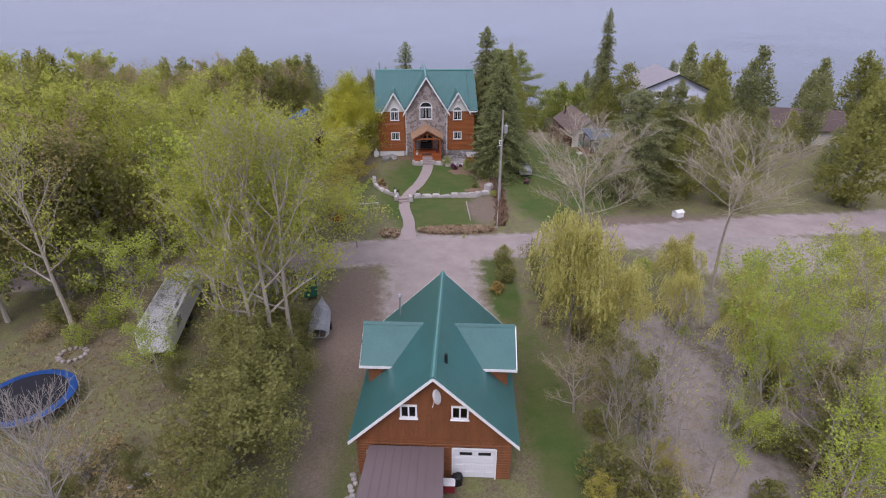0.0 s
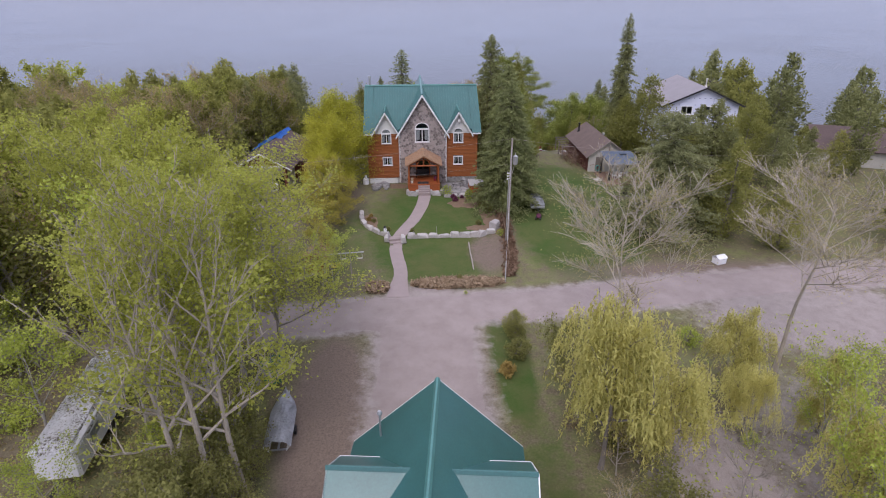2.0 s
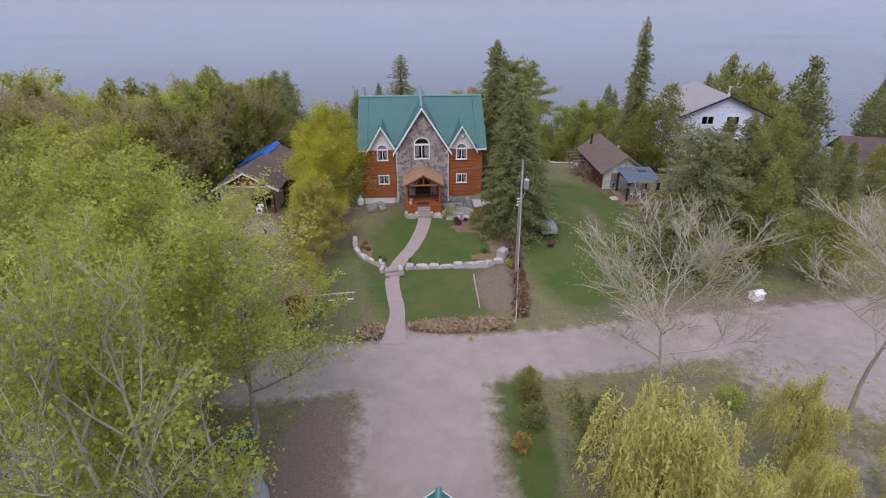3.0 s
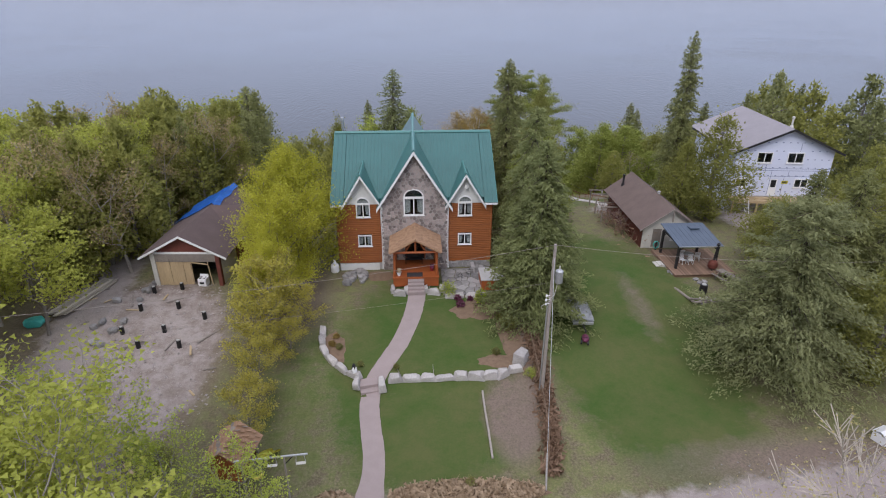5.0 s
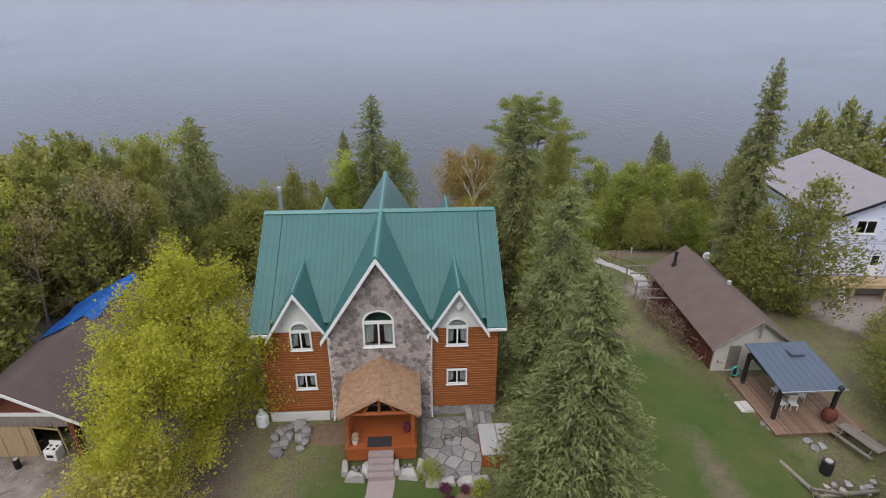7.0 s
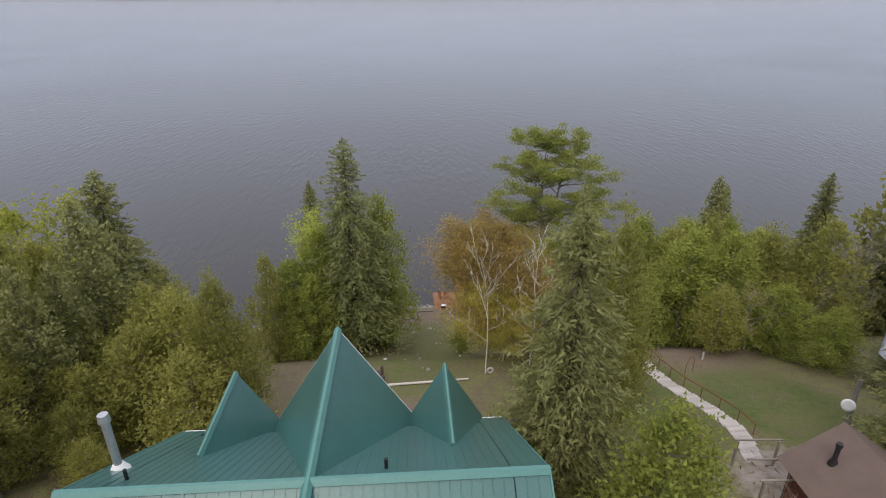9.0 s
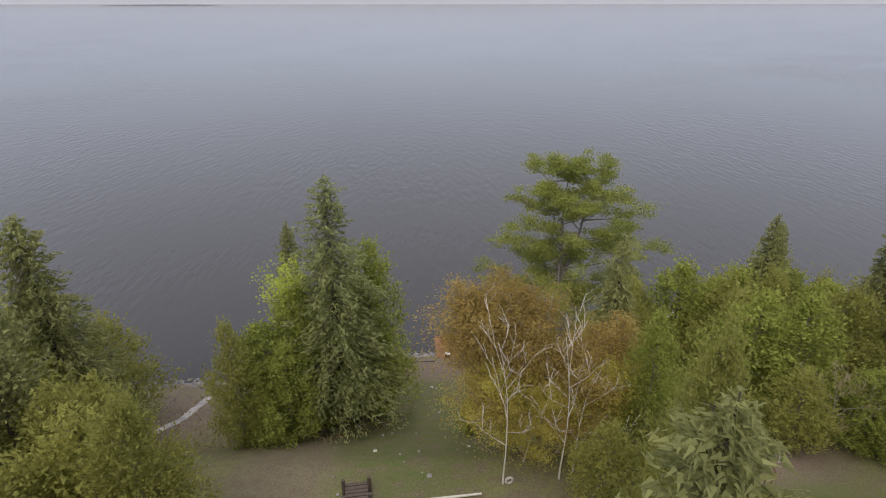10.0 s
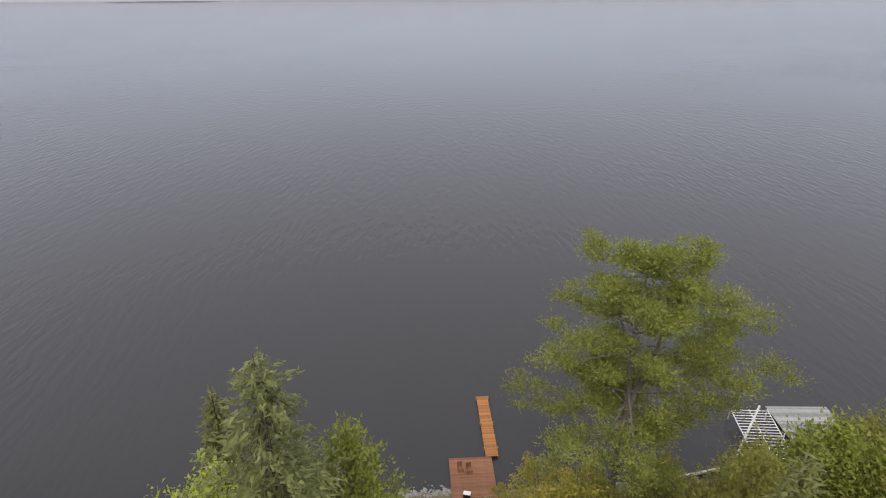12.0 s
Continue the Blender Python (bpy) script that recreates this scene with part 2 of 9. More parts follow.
M["needle_spruce"] = leaf_mat("spruce_needle", (0.168, 0.182, 0.075), (0.335, 0.345, 0.145), 0.45)
M["needle_dark"] = leaf_mat("dark_spruce_needle", (0.04, 0.054, 0.03), (0.13, 0.15, 0.07), 0.2)
M["needle_blue"] = leaf_mat("grey_green_spruce_needle", (0.184, 0.208, 0.090), (0.362, 0.39, 0.168), 0.46)
M["needle_soft"] = leaf_mat("soft_grey_green_needle", (0.20, 0.215, 0.105), (0.37, 0.385, 0.19), 0.45)
M["needle_cedar"] = leaf_mat("cedar_frond", (0.205, 0.212, 0.060), (0.395, 0.39, 0.115), 0.56)
M["leaf_deep"] = leaf_mat("bright_cedar_frond", (0.155, 0.185, 0.040), (0.36, 0.40, 0.098), 0.46)
M["needle_pine"] = leaf_mat("pine_needle", (0.150, 0.180, 0.045), (0.37, 0.40, 0.112), 0.42)
M["straw"] = leaf_mat("dry_straw", (0.27, 0.195, 0.125), (0.47, 0.36, 0.25), 0.2)
M["grass_blade"] = leaf_mat("grass_blade", (0.052, 0.080, 0.015), (0.13, 0.17, 0.035), 0.3)
M["rust"] = mk("rusty_metal", (0.16, 0.055, 0.028), 0.8, 0.4)
M["vine"] = leaf_mat("red_brown_vine", (0.16, 0.10, 0.065), (0.31, 0.21, 0.145), 0.2)
M["rubble"] = mk("pink_grey_rubble", (0.33, 0.29, 0.275), 0.95, 0.35, 1.5, 14.0, 0.5)
M["mulch"] = mk("brown_mulch", (0.175, 0.118, 0.078), 0.95, 0.35, 3.0, 40.0, 0.6)

glass, gn, gl, gb = nodes_of("window_glass")
gb.inputs["Base Color"].default_value = (0.42, 0.46, 0.48, 1)
gb.inputs["Roughness"].default_value = 0.03
gb.inputs["Transmission Weight"].default_value = 1.0
gb.inputs["IOR"].default_value = 1.45
M["glass"] = glass


def ground_material():
    """Forest floor, lawn, gravel and bare soil, chosen by the cover attribute and broken up by noise."""
    m, n, l, b = nodes_of("ground_cover")
    at = n.new("ShaderNodeAttribute")
    at.attribute_name = "cover"
    sep = n.new("ShaderNodeSeparateColor")
    l.new(at.outputs["Color"], sep.inputs["Color"])
    brk = noise_tex(n, l, 0.9, 6, 0.7)
    fine = noise_tex(n, l, 7.0, 6, 0.75)
    vfine = noise_tex(n, l, 28.0, 4, 0.7)
    big = noise_tex(n, l, 0.24, 6, 0.7)

    def tone(stops, src):
        r = ramp(n, stops)
        l.new(src.outputs["Fac"], r.inputs["Fac"])
        return r.outputs["Color"]

    def blend(c1, c2, fac):
        x = n.new("ShaderNodeMixRGB")
        l.new(fac, x.inputs["Fac"])
        l.new(c1, x.inputs["Color1"])
        l.new(c2, x.inputs["Color2"])
        return x.outputs["Color"]

    def edge(w, soft=0.22):
        """weight -> ragged mask"""
        a = n.new("ShaderNodeMath")
        a.operation = "MULTIPLY_ADD"
        a.inputs[1].default_value = 0.9
        l.new(brk.outputs["Fac"], a.inputs[0])
        l.new(w, a.inputs[2])
        mr = n.new("ShaderNodeMapRange")
        mr.inputs["From Min"].default_value = 0.95 - soft
        mr.inputs["From Max"].default_value = 0.95 + soft
        l.new(a.outputs[0], mr.inputs["Value"])
        return mr.outputs["Result"]

    litter = tone([(0.32, (0.085, 0.070, 0.045)), (0.5, (0.145, 0.122, 0.078)), (0.68, (0.22, 0.185, 0.125))], fine)
    rough_grass = tone([(0.3, (0.105, 0.115, 0.045)), (0.7, (0.215, 0.215, 0.095))], fine)
    patch = n.new("ShaderNodeMapRange")
    patch.inputs["From Min"].default_value, patch.inputs["From Max"].default_value = 0.4, 0.6
    l.new(brk.outputs["Fac"], patch.inputs["Value"])
    base = blend(litter, rough_grass, patch.outputs["Result"])
    lawn = tone([(0.25, (0.040, 0.076, 0.018)), (0.75, (0.085, 0.108, 0.030))], fine)
    lawn2 = tone([(0.36, (0.045, 0.096, 0.018)), (0.62, (0.124, 0.120, 0.050))], big)
    mixl = n.new("ShaderNodeMixRGB")
    mixl.inputs["Fac"].default_value = 0.5
    l.new(lawn, mixl.inputs["Color1"])
    l.new(lawn2, mixl.inputs["Color2"])
    gravel = tone([(0.28, (0.185, 0.155, 0.145)), (0.5, (0.30, 0.258, 0.240)), (0.74, (0.45, 0.40, 0.375))], vfine)
    gravel2 = tone([(0.35, (0.22, 0.185, 0.172)), (0.65, (0.36, 0.315, 0.29))], brk)
    mixg = n.new("ShaderNodeMixRGB")
    mixg.inputs["Fac"].default_value = 0.45
    l.new(gravel, mixg.inputs["Color1"])
    l.new(gravel2, mixg.inputs["Color2"])
    soil = tone([(0.3, (0.122, 0.094, 0.074)), (0.7, (0.235, 0.182, 0.148))], fine)
    c = blend(base, mixl.outputs["Color"], edge(sep.outputs["Green"]))
    c = blend(c, soil, edge(sep.outputs["Blue"], 0.3))
    c = blend(c, mixg.outputs["Color"], edge(sep.outputs["Red"], 0.15))
    l.new(c, b.inputs["Base Color"])
    b.inputs["Roughness"].default_value = 0.95
    b.inputs["Specular IOR Level"].default_value = 0.15
    bp = n.new("ShaderNodeBump")
    bp.inputs["Strength"].default_value = 0.6
    bp.inputs["Distance"].default_value = 0.08
    l.new(fine.outputs["Fac"], bp.inputs["Height"])
    l.new(bp.outputs["Normal"], b.inputs["Normal"])
    return m


def gravel_material(name, lo, mid, hi):
    m, n, l, b = nodes_of(name)
    v = noise_tex(n, l, 26.0, 5, 0.75)
    w = noise_tex(n, l, 0.45, 5, 0.65)
    r1 = ramp(n, [(0.28, lo), (0.5, mid), (0.75, hi)])
    l.new(v.outputs["Fac"], r1.inputs["Fac"])
    r2 = ramp(n, [(0.35, lo), (0.65, hi)])
    l.new(w.outputs["Fac"], r2.inputs["Fac"])
    x = n.new("ShaderNodeMixRGB")
    x.inputs["Fac"].default_value = 0.4
    l.new(r1.outputs["Color"], x.inputs["Color1"])
    l.new(r2.outputs["Color"], x.inputs["Color2"])
    l.new(x.outputs["Color"], b.inputs["Base Color"])
    b.inputs["Roughness"].default_value = 0.95
    b.inputs["Specular IOR Level"].default_value = 0.15
    bp = n.new("ShaderNodeBump")
    bp.inputs["Strength"].default_value = 0.5
    bp.inputs["Distance"].default_value = 0.03
    l.new(v.outputs["Fac"], bp.inputs["Height"])
    l.new(bp.outputs["Normal"], b.inputs["Normal"])
    return m


def water_material():
    """Dark lake water with fine wind ripples that run slantwise across it, stronger in some reaches."""
    m, n, l, b = nodes_of("lake_water")
    b.inputs["Base Color"].default_value = (0.036, 0.036, 0.039, 1)
    b.inputs["Roughness"].default_value = 0.12
    b.inputs["IOR"].default_value = 1.333
    b.inputs["Specular IOR Level"].default_value = 0.5
    tc = n.new("ShaderNodeTexCoord")
    sets = []
    for angle, size, stretch in ((34, 0.80, 0.30), (-24, 0.62, 0.26)):
        mp = n.new("ShaderNodeMapping")
        mp.inputs["Rotation"].default_value = (0, 0, radians(-angle))
        mp.inputs["Scale"].default_value = (1.0, stretch, 1.0)
        l.new(tc.outputs["Object"], mp.inputs["Vector"])
        w1 = n.new("ShaderNodeTexNoise")
        w1.inputs["Scale"].default_value = size
        w1.inputs["Detail"].default_value = 3.0
        w1.inputs["Roughness"].default_value = 0.45
        l.new(mp.outputs["Vector"], w1.inputs["Vector"])
        sets.append(w1)
    ripples = n.new("ShaderNodeMath")
    ripples.operation = "MULTIPLY_ADD"
    ripples.inputs[1].default_value = 0.55
    l.new(sets[1].outputs["Fac"], ripples.inputs[0])
    l.new(sets[0].outputs["Fac"], ripples.inputs[2])
    patch = noise_tex(n, l, 0.012, 2, 0.5)
    pr = n.new("ShaderNodeMapRange")
    pr.inputs["From Min"].default_value, pr.inputs["From Max"].default_value = 0.35, 0.65
    pr.inputs["To Min"].default_value, pr.inputs["To Max"].default_value = 0.14, 0.40
    l.new(patch.outputs["Fac"], pr.inputs["Value"])
    bp = n.new("ShaderNodeBump")
    bp.inputs["Distance"].default_value = 0.6
    l.new(pr.outputs["Result"], bp.inputs["Strength"])
    l.new(ripples.outputs[0], bp.inputs["Height"])
    l.new(bp.outputs["Normal"], b.inputs["Normal"])
    return m


def leafy_cover():
    m, n, l, b = nodes_of("leaf_strewn_cover")
    v = noise_tex(n, l, 7.0, 6, 0.8)
    w = noise_tex(n, l, 0.8, 3, 0.6)
    a = n.new("ShaderNodeMath")
    a.operation = "MULTIPLY_ADD"
    a.inputs[1].default_value = 0.35
    l.new(w.outputs["Fac"], a.inputs[0])
    l.new(v.outputs["Fac"], a.inputs[2])
    r = ramp(n, [(0.60, (0.74, 0.74, 0.76)), (0.70, (0.6, 0.6, 0.6)), (0.75, (0.12, 0.10, 0.06))])
    l.new(a.outputs[0], r.inputs["Fac"])
    l.new(r.outputs["Color"], b.inputs["Base Color"])
    b.inputs["Roughness"].default_value = 0.6
    return m


M["leafy_cover"] = leafy_cover()
M["ground"] = ground_material()
M["gravel"] = gravel_material("pink_grey_gravel", (0.225, 0.186, 0.175), (0.29, 0.242, 0.228), (0.37, 0.315, 0.297))
M["water"] = water_material()


# ---- mesh helpers ----
def part(name, bm, material, parent=None, label=""):
    me = bpy.data.meshes.new(name)
    bm.to_mesh(me)
    bm.free()
    me.materials.append(M[material] if isinstance(material, str) else material)
    ob = new(name, me)
    ob.parent = parent
    if label:
        ob["label"] = label
    return ob


def raw(name, verts, faces, material, parent=None, label=""):
    me = bpy.data.meshes.new(name)
    me.from_pydata(verts, [], faces)
    me.materials.append(M[material] if isinstance(material, str) else material)
    ob = new(name, me)
    ob.parent = parent
    if label:
        ob["label"] = label
    return ob


def piece(name, mesh, m, parent):
    ob = new(name, mesh)
    ob.parent = parent
    ob.matrix_basis = m
    return ob


def thing(name, x, y, z, label, category, group="", turn=0.0):
    ob = new(name)
    ob.empty_display_size = 0.2
    ob.matrix_basis = pose(x, y, z, 0, 0, turn)
    return tagged(ob, label, category, group)


def box(bm, x0, x1, y0, y1, z0, z1, bevel=0.0):
    m = Matrix.Translation(((x0 + x1) / 2, (y0 + y1) / 2, (z0 + z1) / 2)) @ Matrix.Diagonal((abs(x1 - x0), abs(y1 - y0), abs(z1 - z0), 1))
    vs = bmesh.ops.create_cube(bm, size=1, matrix=m)["verts"]
    if bevel:
        es = list({e for v in vs for e in v.link_edges})
        bmesh.ops.bevel(bm, geom=es, offset=bevel, segments=1, affect="EDGES")
    return bm


def boxes(*dims, bevel=0.0):
    bm = bmesh.new()
    for d in dims:
        box(bm, *d, bevel=bevel)
    return bm


def beam(bm, a, b, w, h=None):
    """A bar of rectangular section from a to b."""
    a, b = Vector(a), Vector(b)
    d = b - a
    q = d.to_track_quat("Z", "Y").to_matrix().to_4x4()
    m = Matrix.Translation((a + b) / 2) @ q @ Matrix.Diagonal((w, h or w, d.length, 1))
    bmesh.ops.create_cube(bm, size=1, matrix=m)
    return bm


def tube(bm, pts, radii, sides=6, cap=True):
    rings = []
    pts = [Vector(p) for p in pts]
    for i, p in enumerate(pts):
        d = (pts[min(i + 1, len(pts) - 1)] - pts[max(i - 1, 0)]).normalized()
        q = d.to_track_quat("Z", "Y").to_matrix()
        r = radii[i] if hasattr(radii, "__len__") else radii
        rings.append([bm.verts.new(p + q @ Vector((r * math.cos(2 * math.pi * k / sides), r * math.sin(2 * math.pi * k / sides), 0))) for k in range(sides)])
    for a, b in zip(rings, rings[1:]):
        for k in range(sides):
            bm.faces.new((a[k], a[(k + 1) % sides], b[(k + 1) % sides], b[k]))
    if cap:
        bm.faces.new(rings[0][::-1])
        bm.faces.new(rings[-1])
    return bm


def slab(bm, corners, thick, down=True):
    """A sloping plate with the given top corners, thickened downwards along its normal."""
    c = [Vector(p) for p in corners]
    nrm = (c[1] - c[0]).cross(c[2] - c[0]).normalized()
    if nrm.z < 0:
        c.reverse()
        nrm = -nrm
    top = [bm.verts.new(p) for p in c]
    bot = [bm.verts.new(p - nrm * thick) for p in c]
    bm.faces.new(top)
    bm.faces.new(bot[::-1])
    for i in range(len(c)):
        j = (i + 1) % len(c)
        bm.faces.new((top[i], bot[i], bot[j], top[j]))
    return bm


def panel(outer, holes, thick, flip=False):
    """An upright wall in the plane y = 0, with through openings; points are (x, z), thickness goes to +y."""
    bm = bmesh.new()
    edges = []
    for loop in [outer, *holes]:
        vs = [bm.verts.new((x, 0, z)) for x, z in loop]
        edges += [bm.edges.new((vs[i], vs[(i + 1) % len(vs)])) for i in range(len(vs))]
    bmesh.ops.triangle_fill(bm, use_beauty=True, use_dissolve=False, edges=edges, normal=(0, -1, 0))
    geom = bmesh.ops.extrude_face_region(bm, geom=bm.faces[:])["geom"]
    for v in geom:
        if isinstance(v, bmesh.types.BMVert):
            v.co.y += thick
    bmesh.ops.recalc_face_normals(bm, faces=bm.faces[:])
    return bm


def rect(x0, x1, z0, z1):
    return [(x0, z0), (x1, z0), (x1, z1), (x0, z1)]


def arch(x0, x1, z0, z1, rise, n=10):
    """A window outline whose head is an arc of the given rise over z1."""
    c, hw = (x0 + x1) / 2, (x1 - x0) / 2
    return [(x0, z0), (x1, z0)] + [(c + hw * math.cos(math.pi * k / n), z1 + rise * math.sin(math.pi * k / n)) for k in range(n + 1)]


def lump(seed, rx, ry, rz, rough=0.22, sub=2, square=0.72):
    """A stone: a faceted, uneven ball."""
    bm = bmesh.new()
    bmesh.ops.create_icosphere(bm, subdivisions=sub, radius=1)
    rnd = random.Random(seed)
    off = Vector((rnd.uniform(-50, 50), rnd.uniform(-50, 50), rnd.uniform(-50, 50)))
    for v in bm.verts:
        k = 1 + rough * noise.noise(v.co * 1.3 + off) * 1.6 + rough * 0.5 * noise.noise(v.co * 3.1 + off)
        p = v.co * k
        p = Vector([math.copysign(abs(a) ** square, a) for a in p])
        v.co = Vector((p.x * rx, p.y * ry, p.z * rz))
    return bm


def block(seed, rx, ry, rz):
    """A quarried stone: an angular, flat-faced lump with uneven corners."""
    rnd = random.Random(seed)
    bm = bmesh.new()
    for i in (-1, 1):
        for j in (-1, 1):
            for k in (-1, 1):
                u = rnd.uniform(0.4, 0.98) if k > 0 else rnd.uniform(0.85, 1.1)
                bm.verts.new((i * rx * u * rnd.uniform(0.8, 1.08), j * ry * rnd.uniform(0.65, 1.05), k * rz * (rnd.uniform(0.2, 1.05) if k > 0 else 1)))
    for i in range(5):
        bm.verts.new((rx * rnd.uniform(-0.9, 0.9), ry * rnd.uniform(-1.0, 1.0), rz * rnd.uniform(0.1, 1.0)))
    bmesh.ops.convex_hull(bm, input=bm.verts[:])
    loose = [v for v in bm.verts if not v.link_faces]
    bmesh.ops.delete(bm, geom=loose, context="VERTS")
    bmesh.ops.bevel(bm, geom=bm.edges[:], offset=0.035, segments=1, affect="EDGES")
    return bm


# ---- terrain ----
WATER = -20.0
PROFILE = [(-3000, -9), (-300, -6), (-140, -4.0), (-60, -3.08), (-45, -2.9), (-30, -2.1), (-16.5, -1.75), (-14.6, -1.2), (-5, -0.15), (0, -0.1), (14, -0.5), (18, -1.3), (22, -2.2), (30, -4.5), (37, -6.2), (48, -12.9), (60, -17.3), (69, -19.7), (72, -20.4), (80, -22), (200, -30), (6000, -40)]
PY, PZ = np.array(PROFILE).T


def gz(x, y):
    x, y = np.asarray(x, float), np.asarray(y, float)
    z = np.interp(y + 4.5 * np.clip((-9 - x) / 9, 0, 1) * np.clip((y - 40) / 15, 0, 1), PY, PZ)
    far = np.clip((np.abs(x) - 45) / 80, 0, 1) * (y < 60)
    return z + 0.10 * np.sin(x * 0.31 + 1.7) * np.cos(y * 0.27) * (np.abs(x) > 9) + far * 0.5 * np.sin(x * 0.07)


def g(x, y):
    return float(gz(x, y))


def line_dist(x, y, pts):
    best = np.full(np.shape(x), 1e9)
    for (ax, ay), (bx, by) in zip(pts, pts[1:]):
        dx, dy = bx - ax, by - ay
        t = np.clip(((x - ax) * dx + (y - ay) * dy) / (dx * dx + dy * dy), 0, 1)
        best = np.minimum(best, np.hypot(x - ax - t * dx, y - ay - t * dy))
    return best


def blob(x, y, cx, cy, rx, ry, soft=0.35):
    d = np.hypot((x - cx) / rx, (y - cy) / ry)
    return np.clip((1 + soft - d) / (2 * soft), 0, 1)


STREET = [(-120, -37), (-40, -33), (-14, -30.6), (0, -29.4), (10, -28.9), (20, -27.6), (32, -26.2), (60, -24), (140, -20)]
DRIVE = [(-0.5, -29.5), (-0.6, -36), (-0.7, -48)]
BACK_DRIVE = [(-14, -30), (-24, -20), (-27, -8), (-28.5, 4), (-29, 20)]
FRONT_PATH = [(0.1, -4.6), (-0.05, -6.2), (-0.4, -8.2), (-1.3, -11.3), (-2.2, -13.2), (-2.85, -14.6), (-3.3, -15.8), (-3.4, -17.4), (-3.15, -19.6), (-2.85, -21.4), (-2.75, -23.1), (-2.9, -24.8), (-3.0, -27.2)]


def spread(a, b, n):
    return list(np.linspace(a, b, n, endpoint=False))


def build_ground():
    xs = np.array(spread(-3000, -300, 10) + spread(-300, -90, 14) + spread(-90, -36, 36) + spread(-36, 46, 136) + spread(46, 100, 36) + spread(100, 300, 14) + spread(300, 3000, 10) + [3000])
    ys = np.array(spread(-3000, -200, 10) + spread(-200, -90, 22) + spread(-90, -66, 24) + spread(-66, 76, 236) + spread(76, 110, 17) + [110, 200, 600])
    X, Y = np.meshgrid(xs, ys)
    Z = gz(X, Y)
    rng = np.random.default_rng(4)
    dense = (X > -60) & (X < 70) & (Y > -80) & (Y < 76)
    Z = Z + dense * rng.uniform(-0.03, 0.03, Z.shape)
    nx = len(xs)
    idx = np.arange(X.size).reshape(X.shape)
    quads = np.stack([idx[:-1, :-1], idx[:-1, 1:], idx[1:, 1:], idx[1:, :-1]], -1).reshape(-1, 4)
    me = bpy.data.meshes.new("ground")
    me.from_pydata(np.stack([X, Y, Z], -1).reshape(-1, 3).tolist(), [], quads.tolist())
    # cover weights: red gravel, green lawn, blue bare soil
    road = np.maximum(np.clip(1.5 - line_dist(X, Y, STREET) / 2.9, 0, 1), np.clip(1.5 - line_dist(X, Y, DRIVE) / 4.6, 0, 1) * (Y > -49))
    back = np.clip(1.4 - line_dist(X, Y, BACK_DRIVE) / 2.6, 0, 1)
    lot = blob(X, Y, -22, -13, 7.5, 12.0, 0.2)
    right = np.maximum(blob(X, Y, 16.5, -53, 5, 15, 0.4) * 0.66, blob(X, Y, 33, -32, 11, 6, 0.4) * 0.8)
    right = np.maximum(right, blob(X, Y, 42, 11, 6, 4.5))
    right = np.maximum(right, blob(X, Y, 26, -50, 9, 13, 0.5) * 0.6)
    right = np.maximum(right, blob(X, Y, 26, 16.5, 5, 4) * 0.6)
    shore = np.clip(1.3 - np.abs(Y + 4.5 * np.clip((-9 - X) / 9, 0, 1) - 71.5) / 2.2, 0, 1)
    red = np.maximum.reduce([road, back * 0.9, lot * 0.60, right, shore * 0.8])
    lawn = np.maximum.reduce([blob(X, Y, 0.5, -14, 7.5, 12.5, 0.25) * 0.82, blob(X, Y, 17, -9, 8, 17, 0.22) * 0.9, blob(X, Y, -8.0, -16, 3.5, 10, 0.4) * 0.52,
                              blob(X, Y, 6.5, -58, 2.2, 16, 0.5) * 0.8, blob(X, Y, -8.5, -60, 2.5, 10, 0.5) * 0.7, blob(X, Y, 3.0, 47, 8, 20, 0.3) * 0.46, blob(X, Y, 30.5, 26, 6, 8, 0.3) * 0.56, blob(X, Y, 22.5, 28, 5, 10, 0.3) * 0.5, blob(X, Y, 5.8, -36, 1.6, 9, 0.3) * 0.9])
    soil = np.maximum.reduce([lot * 0.9, blob(X, Y, -11, -5, 3.6, 7, 0.4) * 0.75, blob(X, Y, -8.6, -56, 1.6, 10, 0.5) * 0.7, blob(X, Y, 27, -23.8, 13, 2.2, 0.5) * 0.8, blob(X, Y, -30, -8, 4, 16, 0.5) * 0.6, blob(X, Y, 30, 38, 6, 6, 0.4) * 0.75, blob(X, Y, -6, 65.5, 26, 4.5, 0.4) * 0.75, blob(X, Y, -6, 38, 4, 14, 0.4) * 0.5, blob(X, Y, -7.6, -42, 2.9, 9.5, 0.3) * 0.95, blob(X, Y, 6.2, -19, 1.9, 4.2, 0.3) * 0.8, blob(X, Y, 8.3, -14, 1.4, 7, 0.4) * 0.8,
                              blob(X, Y, 19.0, -7, 1.1, 5, 0.6) * 0.55, blob(X, Y, 2.0, 26, 6, 3.5, 0.3) * 0.7, blob(X, Y, -28, -40, 6, 9, 0.6) * 0.5, blob(X, Y, -24, 55, 8, 10, 0.5) * 0.7])
    cov = np.stack([red, lawn, soil, np.ones_like(red)], -1).reshape(-1, 4)
    layer = me.color_attributes.new("cover", "FLOAT_COLOR", "POINT")
    layer.data.foreach_set("color", cov.astype(np.float32).ravel())
    me.materials.append(M["ground"])
    for p in me.polygons:
        p.use_smooth = True
    tagged(new("ground", me), "uneven ground with spring grass, leaf litter and gravel", "ground", kind="structure")


build_ground()


